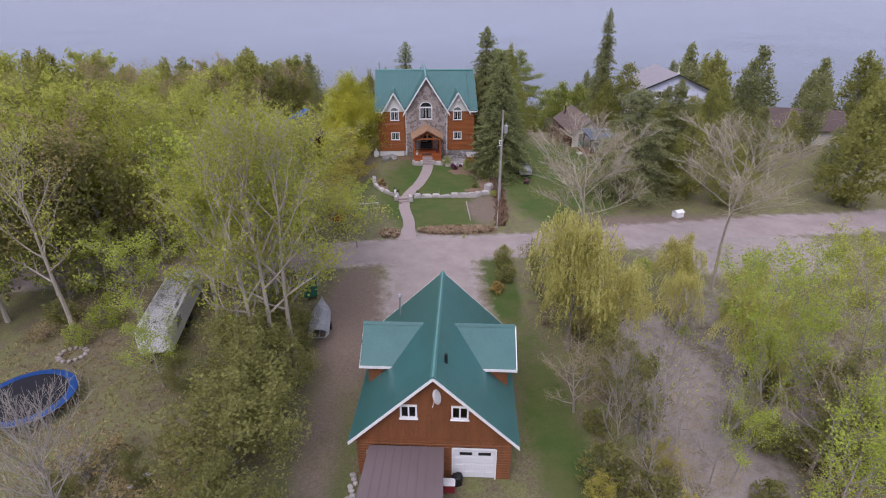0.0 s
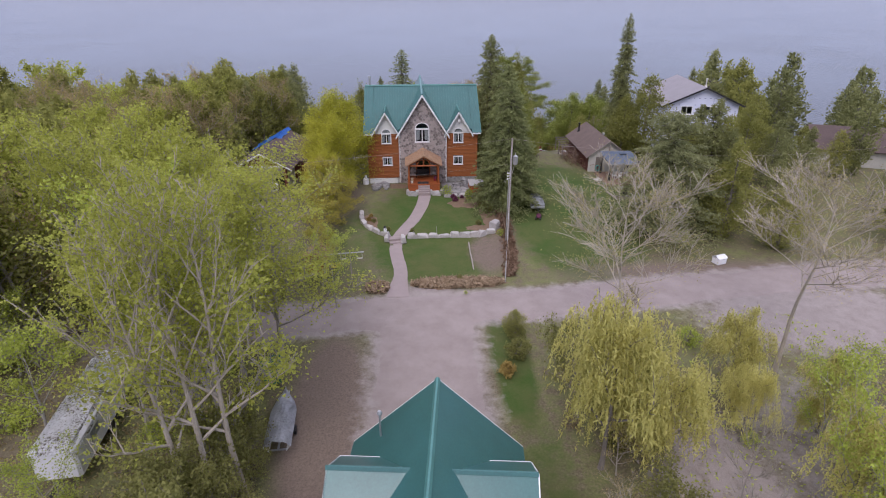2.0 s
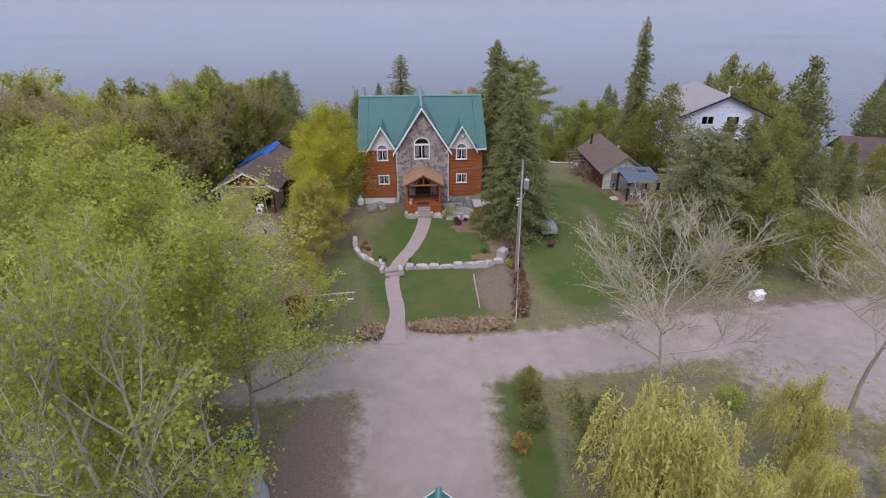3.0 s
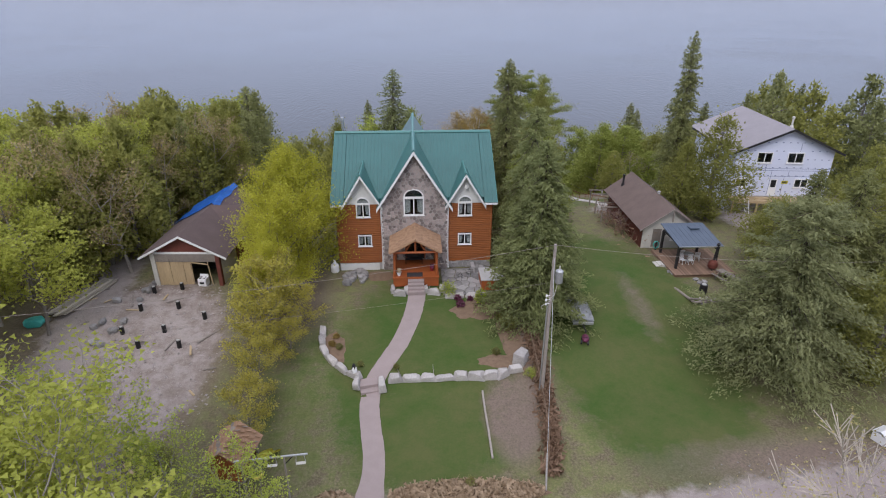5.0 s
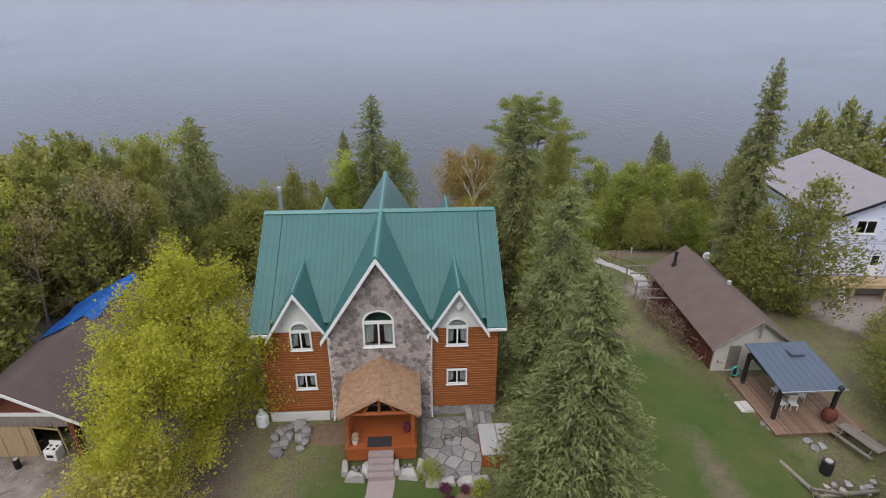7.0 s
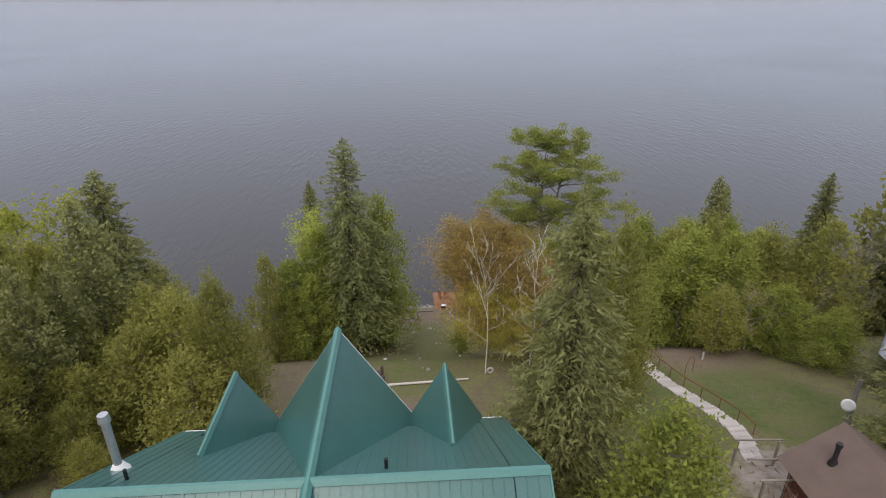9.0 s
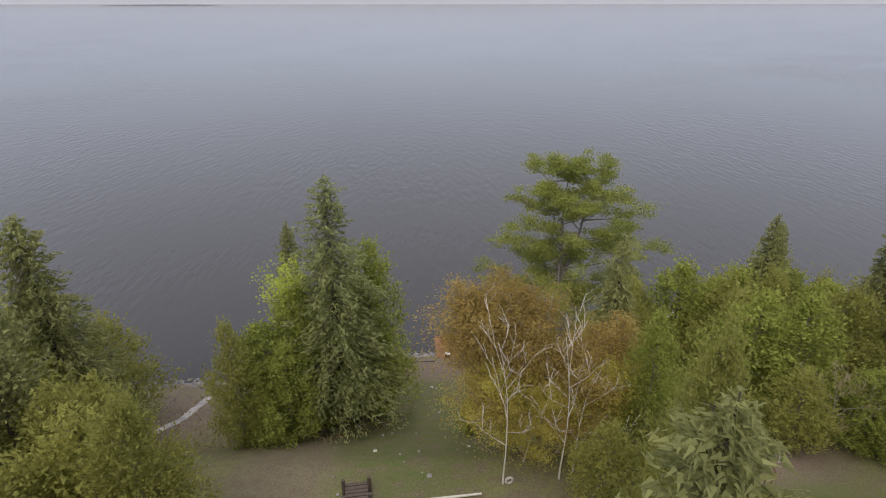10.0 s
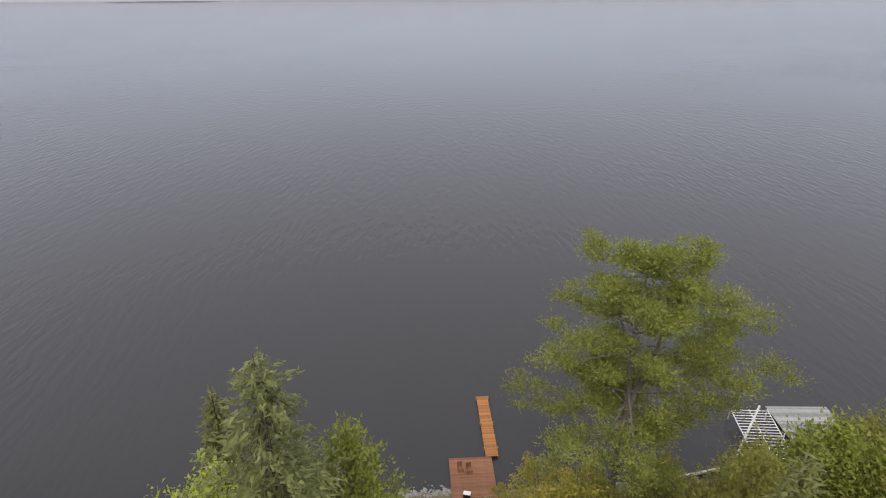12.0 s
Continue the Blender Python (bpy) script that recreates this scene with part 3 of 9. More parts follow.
def ribbon(name, pts, half, lift, material, label, category, step=0.5, ragged=0.0, thick=0.0, seed=1):
    """A strip that follows the ground along a line; half is the half width, a number or a function of the way along."""
    rnd = random.Random(seed)
    p = np.array(pts, float)
    seg = np.hypot(*np.diff(p, axis=0).T)
    s = np.r_[0, np.cumsum(seg)]
    n = max(2, int(s[-1] / step))
    t = np.linspace(0, s[-1], n)
    cx, cy = np.interp(t, s, p[:, 0]), np.interp(t, s, p[:, 1])
    for _ in range(3):
        cx[1:-1] = (cx[:-2] + 2 * cx[1:-1] + cx[2:]) / 4
        cy[1:-1] = (cy[:-2] + 2 * cy[1:-1] + cy[2:]) / 4
    dx, dy = np.gradient(cx), np.gradient(cy)
    d = np.hypot(dx, dy)
    nx_, ny_ = -dy / d, dx / d
    cols = 7
    verts, faces = [], []
    for i in range(n):
        w = half(t[i]) if callable(half) else half
        wl_, wr_ = w + rnd.uniform(-ragged, ragged), w + rnd.uniform(-ragged, ragged)
        for k in range(cols):
            u = -1 + 2 * k / (cols - 1)
            off = u * (wl_ if u < 0 else wr_)
            x, y = cx[i] + nx_[i] * off, cy[i] + ny_[i] * off
            verts.append((x, y, g(x, y) + lift - (lift + 0.06 if abs(u) == 1 and not thick else 0)))
    for i in range(n - 1):
        for k in range(cols - 1):
            a = i * cols + k
            faces.append((a, a + 1, a + cols + 1, a + cols))
    ob = raw(name, verts, faces, material)
    if thick:
        md = ob.modifiers.new("thickness", "SOLIDIFY")
        md.thickness, md.offset = thick, 1
    return tagged(ob, label, category, kind="structure")


ribbon("road", STREET, 2.6, 0.07, "gravel", "pinkish grey gravel street with soft ragged edges", "road", 0.8, 0.25, seed=3)
ribbon("driveway", [(-0.5, -27.6), (-0.55, -32), (-0.6, -38), (-0.7, -48.2)], lambda t: 4.35 + 3.2 * max(0, 1 - t / 6.0) ** 2, 0.075, "gravel", "pinkish grey gravel driveway to the garage", "driveway", 0.6, 0.12, seed=5)
ribbon("front_path", FRONT_PATH, lambda t: 0.76 - 0.09 * min(1, t / 10) + 0.4 * max(0, (t - 19.5) / 4), 0.03, "path", "winding pinkish grey paved garden path", "path", 0.35, 0.02, thick=0.05)

lake = raw("water", [(-4500, 62, WATER), (4500, 62, WATER), (4500, 4950, WATER), (-4500, 4950, WATER)], [(0, 1, 2, 3)], "water")
tagged(lake, "wide dark grey lake with fine wind ripples", "lake", kind="structure")


def far_shore():
    """A low wooded point far across the lake, with a painted haze strip behind it."""
    bm = bmesh.new()
    prev = None
    for i in range(33):
        x = -1900 + i * 20.5
        h = 1.0 + 5.5 * math.sin(math.pi * i / 32) ** 0.5 + 1.5 * noise.noise(Vector((x * 0.02, 3, 0)))
        row = [bm.verts.new((x, 3900, WATER - 1)), bm.verts.new((x, 3930, WATER + h)), bm.verts.new((x, 4200, WATER + h))]
        if prev:
            for k in range(2):
                bm.faces.new((prev[k], row[k], row[k + 1], prev[k + 1]))
        prev = row
    # added upright sheet in haze colour, covers the sky beyond the lake's end
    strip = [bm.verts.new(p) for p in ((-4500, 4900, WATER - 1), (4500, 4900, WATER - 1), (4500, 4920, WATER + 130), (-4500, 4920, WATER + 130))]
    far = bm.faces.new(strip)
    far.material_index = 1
    ob = part("backdrop", bm, "haze_tinted_shore")
    ob.data.materials.append(M["painted_haze_strip"])
    tagged(ob, "low wooded shore in painted haze tones, with an added pale haze strip behind", "far shore", kind="structure")


far_shore()


# ---- buildings ----
def seam_roof(parent, corners, rib_step, along, material="roof_green", name="roof", thick=0.10, rib=True):
    """A roof plane with raised standing seams that run from the first edge (eave) to the second (ridge).
    corners: eave a, eave b, ridge b, ridge a."""
    bm = bmesh.new()
    slab(bm, corners, thick)
    ob = part(name, bm, material, parent)
    if rib:
        ea, eb, rb, ra = [Vector(c) for c in corners]
        up = (eb - ea).cross(ra - ea).normalized()
        if up.z < 0:
            up = -up
        n = max(2, int((eb - ea).length / rib_step))
        rbm = bmesh.new()
        side = (eb - ea).normalized()
        for i in range(n + 1):
            a, b = ea.lerp(eb, i / n), ra.lerp(rb, i / n)
            w, h = 0.022, 0.014
            low = [a - side * w, a + side * w, a + side * w * 0.6 + up * h, a - side * w * 0.6 + up * h]
            high = [p + (b - a) for p in low]
            vl = [rbm.verts.new(p) for p in low]
            vh = [rbm.verts.new(p) for p in high]
            for k in range(4):
                rbm.faces.new((vl[k], vl[(k + 1) % 4], vh[(k + 1) % 4], vh[k]))
            rbm.faces.new(vl)
        part("seams", rbm, material, ob)
    return ob


def cap(parent, a, b, w=0.16, material="trim_green", name="ridge_cap"):
    """A folded metal cap over a ridge from a to b."""
    a, b = Vector(a), Vector(b)
    d = (b - a).normalized()
    s = d.cross(Vector((0, 0, 1))).normalized()
    bm = bmesh.new()
    rows = []
    for p in (a, b):
        rows.append([bm.verts.new(p + s * k * w + Vector((0, 0, z))) for k, z in ((-1, -0.10), (-0.3, 0.06), (0.3, 0.06), (1, -0.10))])
    for k in range(3):
        bm.faces.new((rows[0][k], rows[0][k + 1], rows[1][k + 1], rows[1][k]))
    bm.faces.new(rows[0][::-1])
    bm.faces.new(rows[1])
    return part(name, bm, material, parent)


def rake(parent, a, b, depth=0.24, thick=0.06, material="white_trim", name="rake_board"):
    a, b = Vector(a), Vector(b)
    bm = bmesh.new()
    dz = Vector((0, 0, depth))
    t = Vector((0, thick, 0)) if abs((b - a).y) < abs((b - a).x) + 1e-6 or abs((b - a).y) < 1e-3 else Vector((thick, 0, 0))
    c = [a, b, b - dz, a - dz]
    v1 = [bm.verts.new(p) for p in c]
    v2 = [bm.verts.new(p + t) for p in c]
    bm.faces.new(v1)
    bm.faces.new(v2[::-1])
    for i in range(4):
        j = (i + 1) % 4
        bm.faces.new((v1[j], v1[i], v2[i], v2[j]))
    bmesh.ops.recalc_face_normals(bm, faces=bm.faces[:])
    return part(name, bm, material, parent, "white painted board" if material == "white_trim" else "")


def log_wall(parent, x0, x1, z0, z1, holes, y=0.0, course=0.185, bulge=0.032, material="log", name="wall", back=0.18, label=""):
    """A wall of half-round horizontal courses, cut at the openings (x0, x1, z0, z1)."""
    bm = bmesh.new()
    n = round((z1 - z0) / course)
    h = (z1 - z0) / n
    for i in range(n):
        a, b = z0 + i * h, z0 + (i + 1) * h
        cuts = [(hx0, hx1) for hx0, hx1, hz0, hz1 in holes if hz0 < b - 0.02 and hz1 > a + 0.02]
        spans, start = [], x0
        for c0, c1 in sorted(cuts):
            spans.append((start, c0))
            start = c1
        spans.append((start, x1))
        for s0, s1 in spans:
            if s1 - s0 < 0.02:
                continue
            prof = [(back, a), (0, a), (-bulge, a + h * 0.22), (-bulge, b - h * 0.22), (0, b), (back, b)]
            l = [bm.verts.new((s0, y + p, z)) for p, z in prof]
            r = [bm.verts.new((s1, y + p, z)) for p, z in prof]
            for k in range(len(prof)):
                j = (k + 1) % len(prof)
                bm.faces.new((l[k], r[k], r[j], l[j]))
            bm.faces.new(l)
            bm.faces.new(r[::-1])
    bmesh.ops.recalc_face_normals(bm, faces=bm.faces[:])
    return part(name, bm, material, parent, label)


def window(parent, x0, x1, z0, z1, y=0.0, mull=1, rise=0.0, frame_w=0.09, curtain=True, grid=0, transom=False, fm="white_trim"):
    """A window set in the plane y: outer frame, mullions, sill, panes and curtains behind. rise: an arched head."""
    outer = arch(x0, x1, z0, z1, rise) if rise else rect(x0, x1, z0, z1)
    f = frame_w
    inner = arch(x0 + f, x1 - f, z0 + f, z1, max(0.05, rise - f)) if rise else rect(x0 + f, x1 - f, z0 + f, z1 - f)
    bm = panel([(a, b) for a, b in outer], [inner], 0.12)
    bars = [x0 + (x1 - x0) * (k + 1) / (mull + 1) for k in range(mull)]
    top = z1 if rise else z1 - f
    for bx in bars:
        box(bm, bx - f * 0.42, bx + f * 0.42, 0.006, 0.11, z0 + f, top)
    if rise or transom:
        box(bm, x0 + f, x1 - f, 0.008, 0.115, z1 - f * 1.3, z1 + f * 0.6)
    for v in bm.verts:
        v.co.y += y - 0.085
    win = part("window", bm, fm, parent, "white framed window")
    sill = bmesh.new()
    box(sill, x0 - 0.05, x1 + 0.05, y - 0.14, y + 0.02, z0 - 0.06, z0 - 0.004, 0.01)
    part("sill", sill, fm, win)
    edges = [x0 + f * 0.7] + bars + [x1 - f * 0.7]
    for a, b in zip(edges, edges[1:]):
        part("pane", boxes((a, b, y - 0.02, y - 0.008, z0 + f * 0.7, top)), "glass", win).visible_shadow = False
    if rise:
        lobe = [(x, z) for x, z in arch(x0 + f * 0.8, x1 - f * 0.8, z1, z1, max(0.06, rise - f * 0.8))][2:]
        bm = panel(lobe, [], 0.012)
        for v in bm.verts:
            v.co.y += y - 0.02
        part("pane", bm, "glass", win).visible_shadow = False
    if grid:
        gb_ = bmesh.new()
        for k in range(1, grid + 1):
            bx = x0 + (x1 - x0) * k / (grid + 1)
            box(gb_, bx - 0.012, bx + 0.012, y - 0.035, y - 0.022, z0 + f, top)
        part("muntin", gb_, fm, win)
    if curtain:
        for s in (0, 1):
            cb = bmesh.new()
            w = (x1 - x0) * 0.29
            n = 9
            e0 = x0 + f if s == 0 else x1 - f - w
            vs = []
            for k in range(n):
                px = e0 + w * k / (n - 1)
                py_ = y + 0.14 + 0.03 * (-1) ** k
                drop = 0.35 * (z1 - z0) * ((k / (n - 1)) if s == 0 else 1 - k / (n - 1))
                vs.append((cb.verts.new((px, py_, top)), cb.verts.new((px - (0.06 if s == 0 else -0.06), py_, z0 + f + drop * 0.3))))
            for p, q in zip(vs, vs[1:]):
                cb.faces.new((p[0], q[0], q[1], p[1]))
            geom = bmesh.ops.extrude_face_region(cb, geom=cb.faces[:])["geom"]
            for v in geom:
                if isinstance(v, bmesh.types.BMVert):
                    v.co.y += 0.01
            part("curtain", cb, "curtain", win, "pale curtain")
    return win


def clip_poly(poly, a, b, c):
    """The part of a convex polygon with a*x + b*z <= c."""
    out = []
    for i in range(len(poly)):
        p, q = poly[i], poly[(i + 1) % len(poly)]
        dp, dq = a * p[0] + b * p[1] - c, a * q[0] + b * q[1] - c
        if dp <= 0:
            out.append(p)
        if dp * dq < 0:
            t = dp / (dp - dq)
            out.append((p[0] + t * (q[0] - p[0]), p[1] + t * (q[1] - p[1])))
    return out


def stone_cells(outline, hole, step, seed):
    """Uneven stones that fill a convex outline, left out in the hole (x0, x1, z0, z1)."""
    rnd = random.Random(seed)
    xs, zs = [p[0] for p in outline], [p[1] for p in outline]
    seeds = []
    row, z = 0, min(zs)
    while z < max(zs) + step:
        x = min(xs) - (step / 2 if row % 2 else 0)
        while x < max(xs) + step:
            seeds.append((x + rnd.uniform(-0.36, 0.36) * step, z + rnd.uniform(-0.36, 0.36) * step))
            x += step * 1.15
        z += step * 0.9
        row += 1
    cells = []
    m = len(outline)
    for i, (sx, sz) in enumerate(seeds):
        poly = [(sx - step * 1.5, sz - step * 1.5), (sx + step * 1.5, sz - step * 1.5), (sx + step * 1.5, sz + step * 1.5), (sx - step * 1.5, sz + step * 1.5)]
        for j, (ox, oz) in enumerate(seeds):
            if i != j and abs(ox - sx) < 3 * step and abs(oz - sz) < 3 * step:
                a, b = ox - sx, oz - sz
                poly = clip_poly(poly, a, b, a * (sx + ox) / 2 + b * (sz + oz) / 2)
                if len(poly) < 3:
                    break
        for k in range(m):
            if len(poly) < 3:
                break
            (x1, z1), (x2, z2) = outline[k], outline[(k + 1) % m]
            a, b = z2 - z1, x1 - x2
            poly = clip_poly(poly, a, b, a * x1 + b * z1)
        if len(poly) < 3:
            continue
        cx, cz = sum(p[0] for p in poly) / len(poly), sum(p[1] for p in poly) / len(poly)
        for h in hole:
            hx0, hx1, hz0, hz1 = h
            over = [(hx0 - cx, (1, 0, hx0)), (cx - hx1, (-1, 0, -hx1)), (hz0 - cz, (0, 1, hz0)), (cz - hz1, (0, -1, -hz1))]
            far, cut = max(over)
            if far <= 0.02:
                poly = []
                break
            poly = clip_poly(poly, *cut)
            if len(poly) < 3:
                poly = []
                break
        if len(poly) >= 3:
            area = abs(sum(poly[k][0] * poly[(k + 1) % len(poly)][1] - poly[(k + 1) % len(poly)][0] * poly[k][1] for k in range(len(poly)))) / 2
            if area > 0.015:
                cells.append(poly)
    return cells


def stone_face(parent, cells, y, material="stone", seed=1, proud=0.07, name="stone", joint=0.035):
    rnd = random.Random(seed)
    for poly in cells:
        cx, cz = sum(p[0] for p in poly) / len(poly), sum(p[1] for p in poly) / len(poly)
        size = max(max(abs(p[0] - cx), abs(p[1] - cz)) for p in poly)
        k0, k1 = 1 - joint / max(size, 0.1), 1 - 2.4 * joint / max(size, 0.12)
        d = proud * rnd.uniform(0.6, 1.3)
        bm = bmesh.new()
        base = [bm.verts.new(((p[0] - cx) * k0, 0, (p[1] - cz) * k0)) for p in poly]
        mid = [bm.verts.new(((p[0] - cx) * k0, -d * 0.6, (p[1] - cz) * k0)) for p in poly]
        top = [bm.verts.new(((p[0] - cx) * k1, -d * rnd.uniform(0.85, 1.1), (p[1] - cz) * k1)) for p in poly]
        for a, b in ((base, mid), (mid, top)):
            for k in range(len(poly)):
                j = (k + 1) % len(poly)
                bm.faces.new((a[k], a[j], b[j], b[k]))
        bm.faces.new(top)
        bmesh.ops.recalc_face_normals(bm, faces=bm.faces[:])
        me = bpy.data.meshes.new(name)
        bm.to_mesh(me)
        bm.free()
        me.materials.append(M[material])
        piece(name, me, Matrix.Translation((cx, y, cz)), parent)


RIDGE_Y, RIDGE_Z, EAVE_F, EAVE_B = 6.54, 11.46, (-0.36, 6.555), (14.75, 6.35)


def main_house():
    h = thing("house", 0, 0, 0, "large orange log house with green metal roof and stone gable", "house")
    X = 7.1
    wins_low = [(-5.25, -3.98, 2.31, 3.42), (3.98, 5.25, 2.31, 3.42)]
    wins_up = [(-5.28, -4.02, 5.2, 6.45), (3.95, 5.25, 5.2, 6.45)]
    log_wall(h, -X, -3.0, 0.7, 6.45, [wins_low[0], wins_up[0]], label="orange stained log siding")
    log_wall(h, 3.0, X, 0.7, 6.45, [wins_low[1], wins_up[1]], label="orange stained log siding")
    # side and back walls with log courses
    for sx in (-1, 1):
        bm = bmesh.new()
        prof = []
        n = 31
        for i in range(n):
            a, b = 0.7 + i * 0.185, 0.7 + (i + 1) * 0.185
            prof += [(0, a), (0.05, a + 0.04), (0.05, b - 0.04), (0, b)]
        va = [bm.verts.new((sx * (X + p), 0.0, z)) for p, z in prof]
        vb = [bm.verts.new((sx * (X + p), 13.9, z)) for p, z in prof]
        for k in range(len(prof) - 1):
            bm.faces.new((va[k], va[k + 1], vb[k + 1], vb[k]))
        box(bm, sx * X - sx * 0.2, sx * X, 0.19, 13.9, 0.7, 6.4)
        bmesh.ops.recalc_face_normals(bm, faces=bm.faces[:])
        part("wall", bm, "log", h, "orange stained log siding")
        gab = panel([(-0.2, 6.4), (13.9, 6.4), (RIDGE_Y, RIDGE_Z - 0.25)], [], 0.15)
        for v in gab.verts:
            v.co = Vector((sx * (X - 0.01) - sx * v.co.y, v.co.x, v.co.z))
        part("gable_wall", gab, "log", h, "orange stained log siding")
    part("wall", boxes((-X, X, 13.7, 13.9, 0.7, 6.4)), "log", h, "orange stained log siding")
    part("floor", boxes((-X + 0.2, X - 0.2, 0.2, 13.7, 0.6, 0.7), (-X + 0.2, X - 0.2, 1.2, 13.7, 3.6, 3.75), (-X + 0.2, X - 0.2, 2.2, 12.7, 6.5, 6.6)), "room", h, "dark interior floor")
    part("partition", boxes((-X + 0.2, X - 0.2, 2.4, 2.5, 0.7, 6.5)), "room", h, "dark interior wall")
    # foundation
    part("foundation", boxes((-X - 0.02, -3.0, -0.02, 0.3, -1.2, 0.7), (3.0, X + 0.02, -0.02, 0.3, -1.2, 0.7), (-X - 0.02, -X + 0.3, 0.3, 13.9, -1.5, 0.7), (X - 0.3, X + 0.02, 0.3, 13.9, -1.5, 0.7), (-X, X, 13.6, 13.92, -2, 0.7)), "concrete", h, "grey concrete foundation")
    stone_face(h, stone_cells(rect(3.05, 7.1, -0.1, 0.68), [], 0.42, 8), -0.025, "rock_grey", 5)
    part("drip_board", boxes((-X, -3.05, -0.10, 0.0, 0.64, 0.72)), "log", h)
    part("drip_board", boxes((3.05, X, -0.10, 0.0, 0.64, 0.72)), "log", h)
    for w in wins_low:
        window(h, *w, -0.02, 1, 0, 0.10)
    # dormer gables, white stucco over arched windows
    for s, c, w in ((-1, -4.72, wins_up[0]), (1, 4.62, wins_up[1])):
        hw = 1.62
        bm = panel([(c - hw, 6.42), (c + hw, 6.42), (c, 9.12)], [], 0.16)
        for v in bm.verts:
            v.co.y -= 0.03
        part("gable_wall", bm, "stucco", h, "white stucco dormer gable")
        mid = (w[0] + w[1]) / 2
        window(h, w[0], w[1], w[2], 6.52, -0.05, 1, 0.60, 0.10)
        ap, lz, y0 = Vector((c, -0.62, 9.34)), 6.30, -0.62
        for k in (-1, 1):
            end = Vector((c + k * 1.85, y0, lz))
            rr = 3.9
            seam_roof(h, [(end.x, y0, lz), (end.x, rr, lz), (c, rr, 9.34), (c, y0, 9.34)], 0.45, "y", rib=False)
            rake(h, (c, y0 - 0.03, 9.30), (end.x, y0 - 0.03, lz), 0.30)
        cap(h, (c, y0 - 0.03, 9.36), (c, 3.55, 9.36), 0.13)
        # dormer at the back
        cb_ = 4.75 * s
        yb = 15.0
        gb2 = panel([(cb_ - 1.6, 6.3), (cb_ + 1.6, 6.3), (cb_, 9.1)], [], 0.16)
        for v in gb2.verts:
            v.co.y += 14.6
        part("gable_wall", gb2, "stucco", h, "white stucco dormer gable")
        for k in (-1, 1):
            seam_roof(h, [(cb_ + k * 1.85, 9.6, 6.25), (cb_ + k * 1.85, yb, 6.25), (cb_, yb, 9.42), (cb_, 9.6, 9.42)], 0.45, "y", rib=False)
        cap(h, (cb_, 9.9, 9.44), (cb_, yb, 9.44), 0.13)
    # stone gable
    out = [(-3.0, -0.2), (3.0, -0.2), (3.0, 6.45), (0, 11.05), (-3.0, 6.45)]
    big = (-0.98, 0.87, 5.37, 7.1)
    bm = panel(out, [arch(big[0], big[1], big[2], big[3], 0.82), rect(-0.95, 0.95, 0.95, 3.0)], 0.35)
    for v in bm.verts:
        v.co.y -= 0.22
    sw = part("stone_wall", bm, "mortar", h, "field stone gable wall with pale mortar")
    cells = stone_cells(out, [(big[0] - 0.02, big[1] + 0.02, big[2] - 0.06, big[3] + 0.70), (-0.97, 0.97, 0.2, 3.02)], 0.31, 21)
    stone_face(sw, cells, -0.215, "stone", 3)
    window(h, big[0], big[1], big[2], big[3], -0.2, 1, 0.80, 0.11)
    # rakes and roof of the cross gable
    y0, yb, rz = -0.8, 15.05, 11.5
    for k in (-1, 1):
        lz, lx = 6.22, k * 3.42
        seam_roof(h, [(lx, y0, lz), (lx, yb, lz), (0, yb, rz), (0, y0, rz)], 0.45, "y", rib=False)
        rake(h, (0, y0 - 0.03, rz - 0.03), (lx, y0 - 0.03, lz - 0.02), 0.34)
        rake(h, (0, yb + 0.03, rz - 0.03), (lx, yb + 0.03, lz - 0.02), 0.30)
    gab = panel([(-3.0, 6.2), (3.0, 6.2), (0, 11.0)], [], 0.15)
    for v in gab.verts:
        v.co.y += 14.6
    part("gable_wall", gab, "log", h)
    cap(h, (0, y0 - 0.03, rz + 0.03), (0, yb + 0.03, rz + 0.03), 0.17)
    # main roof
    RX = 7.5
    for (ey, ez), y_in in ((EAVE_F, 0.14), (EAVE_B, 13.72)):
        z_in = ez + (RIDGE_Z - ez) * (y_in - ey) / (RIDGE_Y - ey)
        seam_roof(h, [(-6.36, y_in, z_in), (6.36, y_in, z_in), (6.36, RIDGE_Y, RIDGE_Z), (-6.36, RIDGE_Y, RIDGE_Z)], 0.33, "x")
        for k in (-1, 1):
            seam_roof(h, [(k * RX, ey, ez), (k * 6.36, ey, ez), (k * 6.36, RIDGE_Y, RIDGE_Z), (k * RX, RIDGE_Y, RIDGE_Z)], 0.33, "x")
    cap(h, (-RX - 0.03, RIDGE_Y, RIDGE_Z + 0.04), (RX + 0.03, RIDGE_Y, RIDGE_Z + 0.04), 0.2)
    for k in (-1, 1):
        bm = bmesh.new()
        for ey, ez in (EAVE_F, EAVE_B):
            a, b = Vector((k * (RX + 0.02), ey, ez - 0.1)), Vector((k * (RX + 0.02), RIDGE_Y, RIDGE_Z - 0.1))
            beam(bm, a, b, 0.05, 0.24)
        part("barge_board", bm, "trim_green", h)
    # gutters, fascia and downpipes
    for x0, x1 in ((-RX, -6.35), (6.35, RX)):
        part("gutter", boxes((x0, x1, EAVE_F[0] - 0.12, EAVE_F[0] + 0.02, EAVE_F[1] - 0.2, EAVE_F[1] - 0.06)), "white_trim", h)
    for x0, x1 in ((-RX, -6.4), (-3.1, -2.9), (2.9, 3.1), (6.4, RX)):
        part("gutter", boxes((x0, x1, EAVE_B[0] - 0.02, EAVE_B[0] + 0.12, EAVE_B[1] - 0.2, EAVE_B[1] - 0.06)), "white_trim", h)
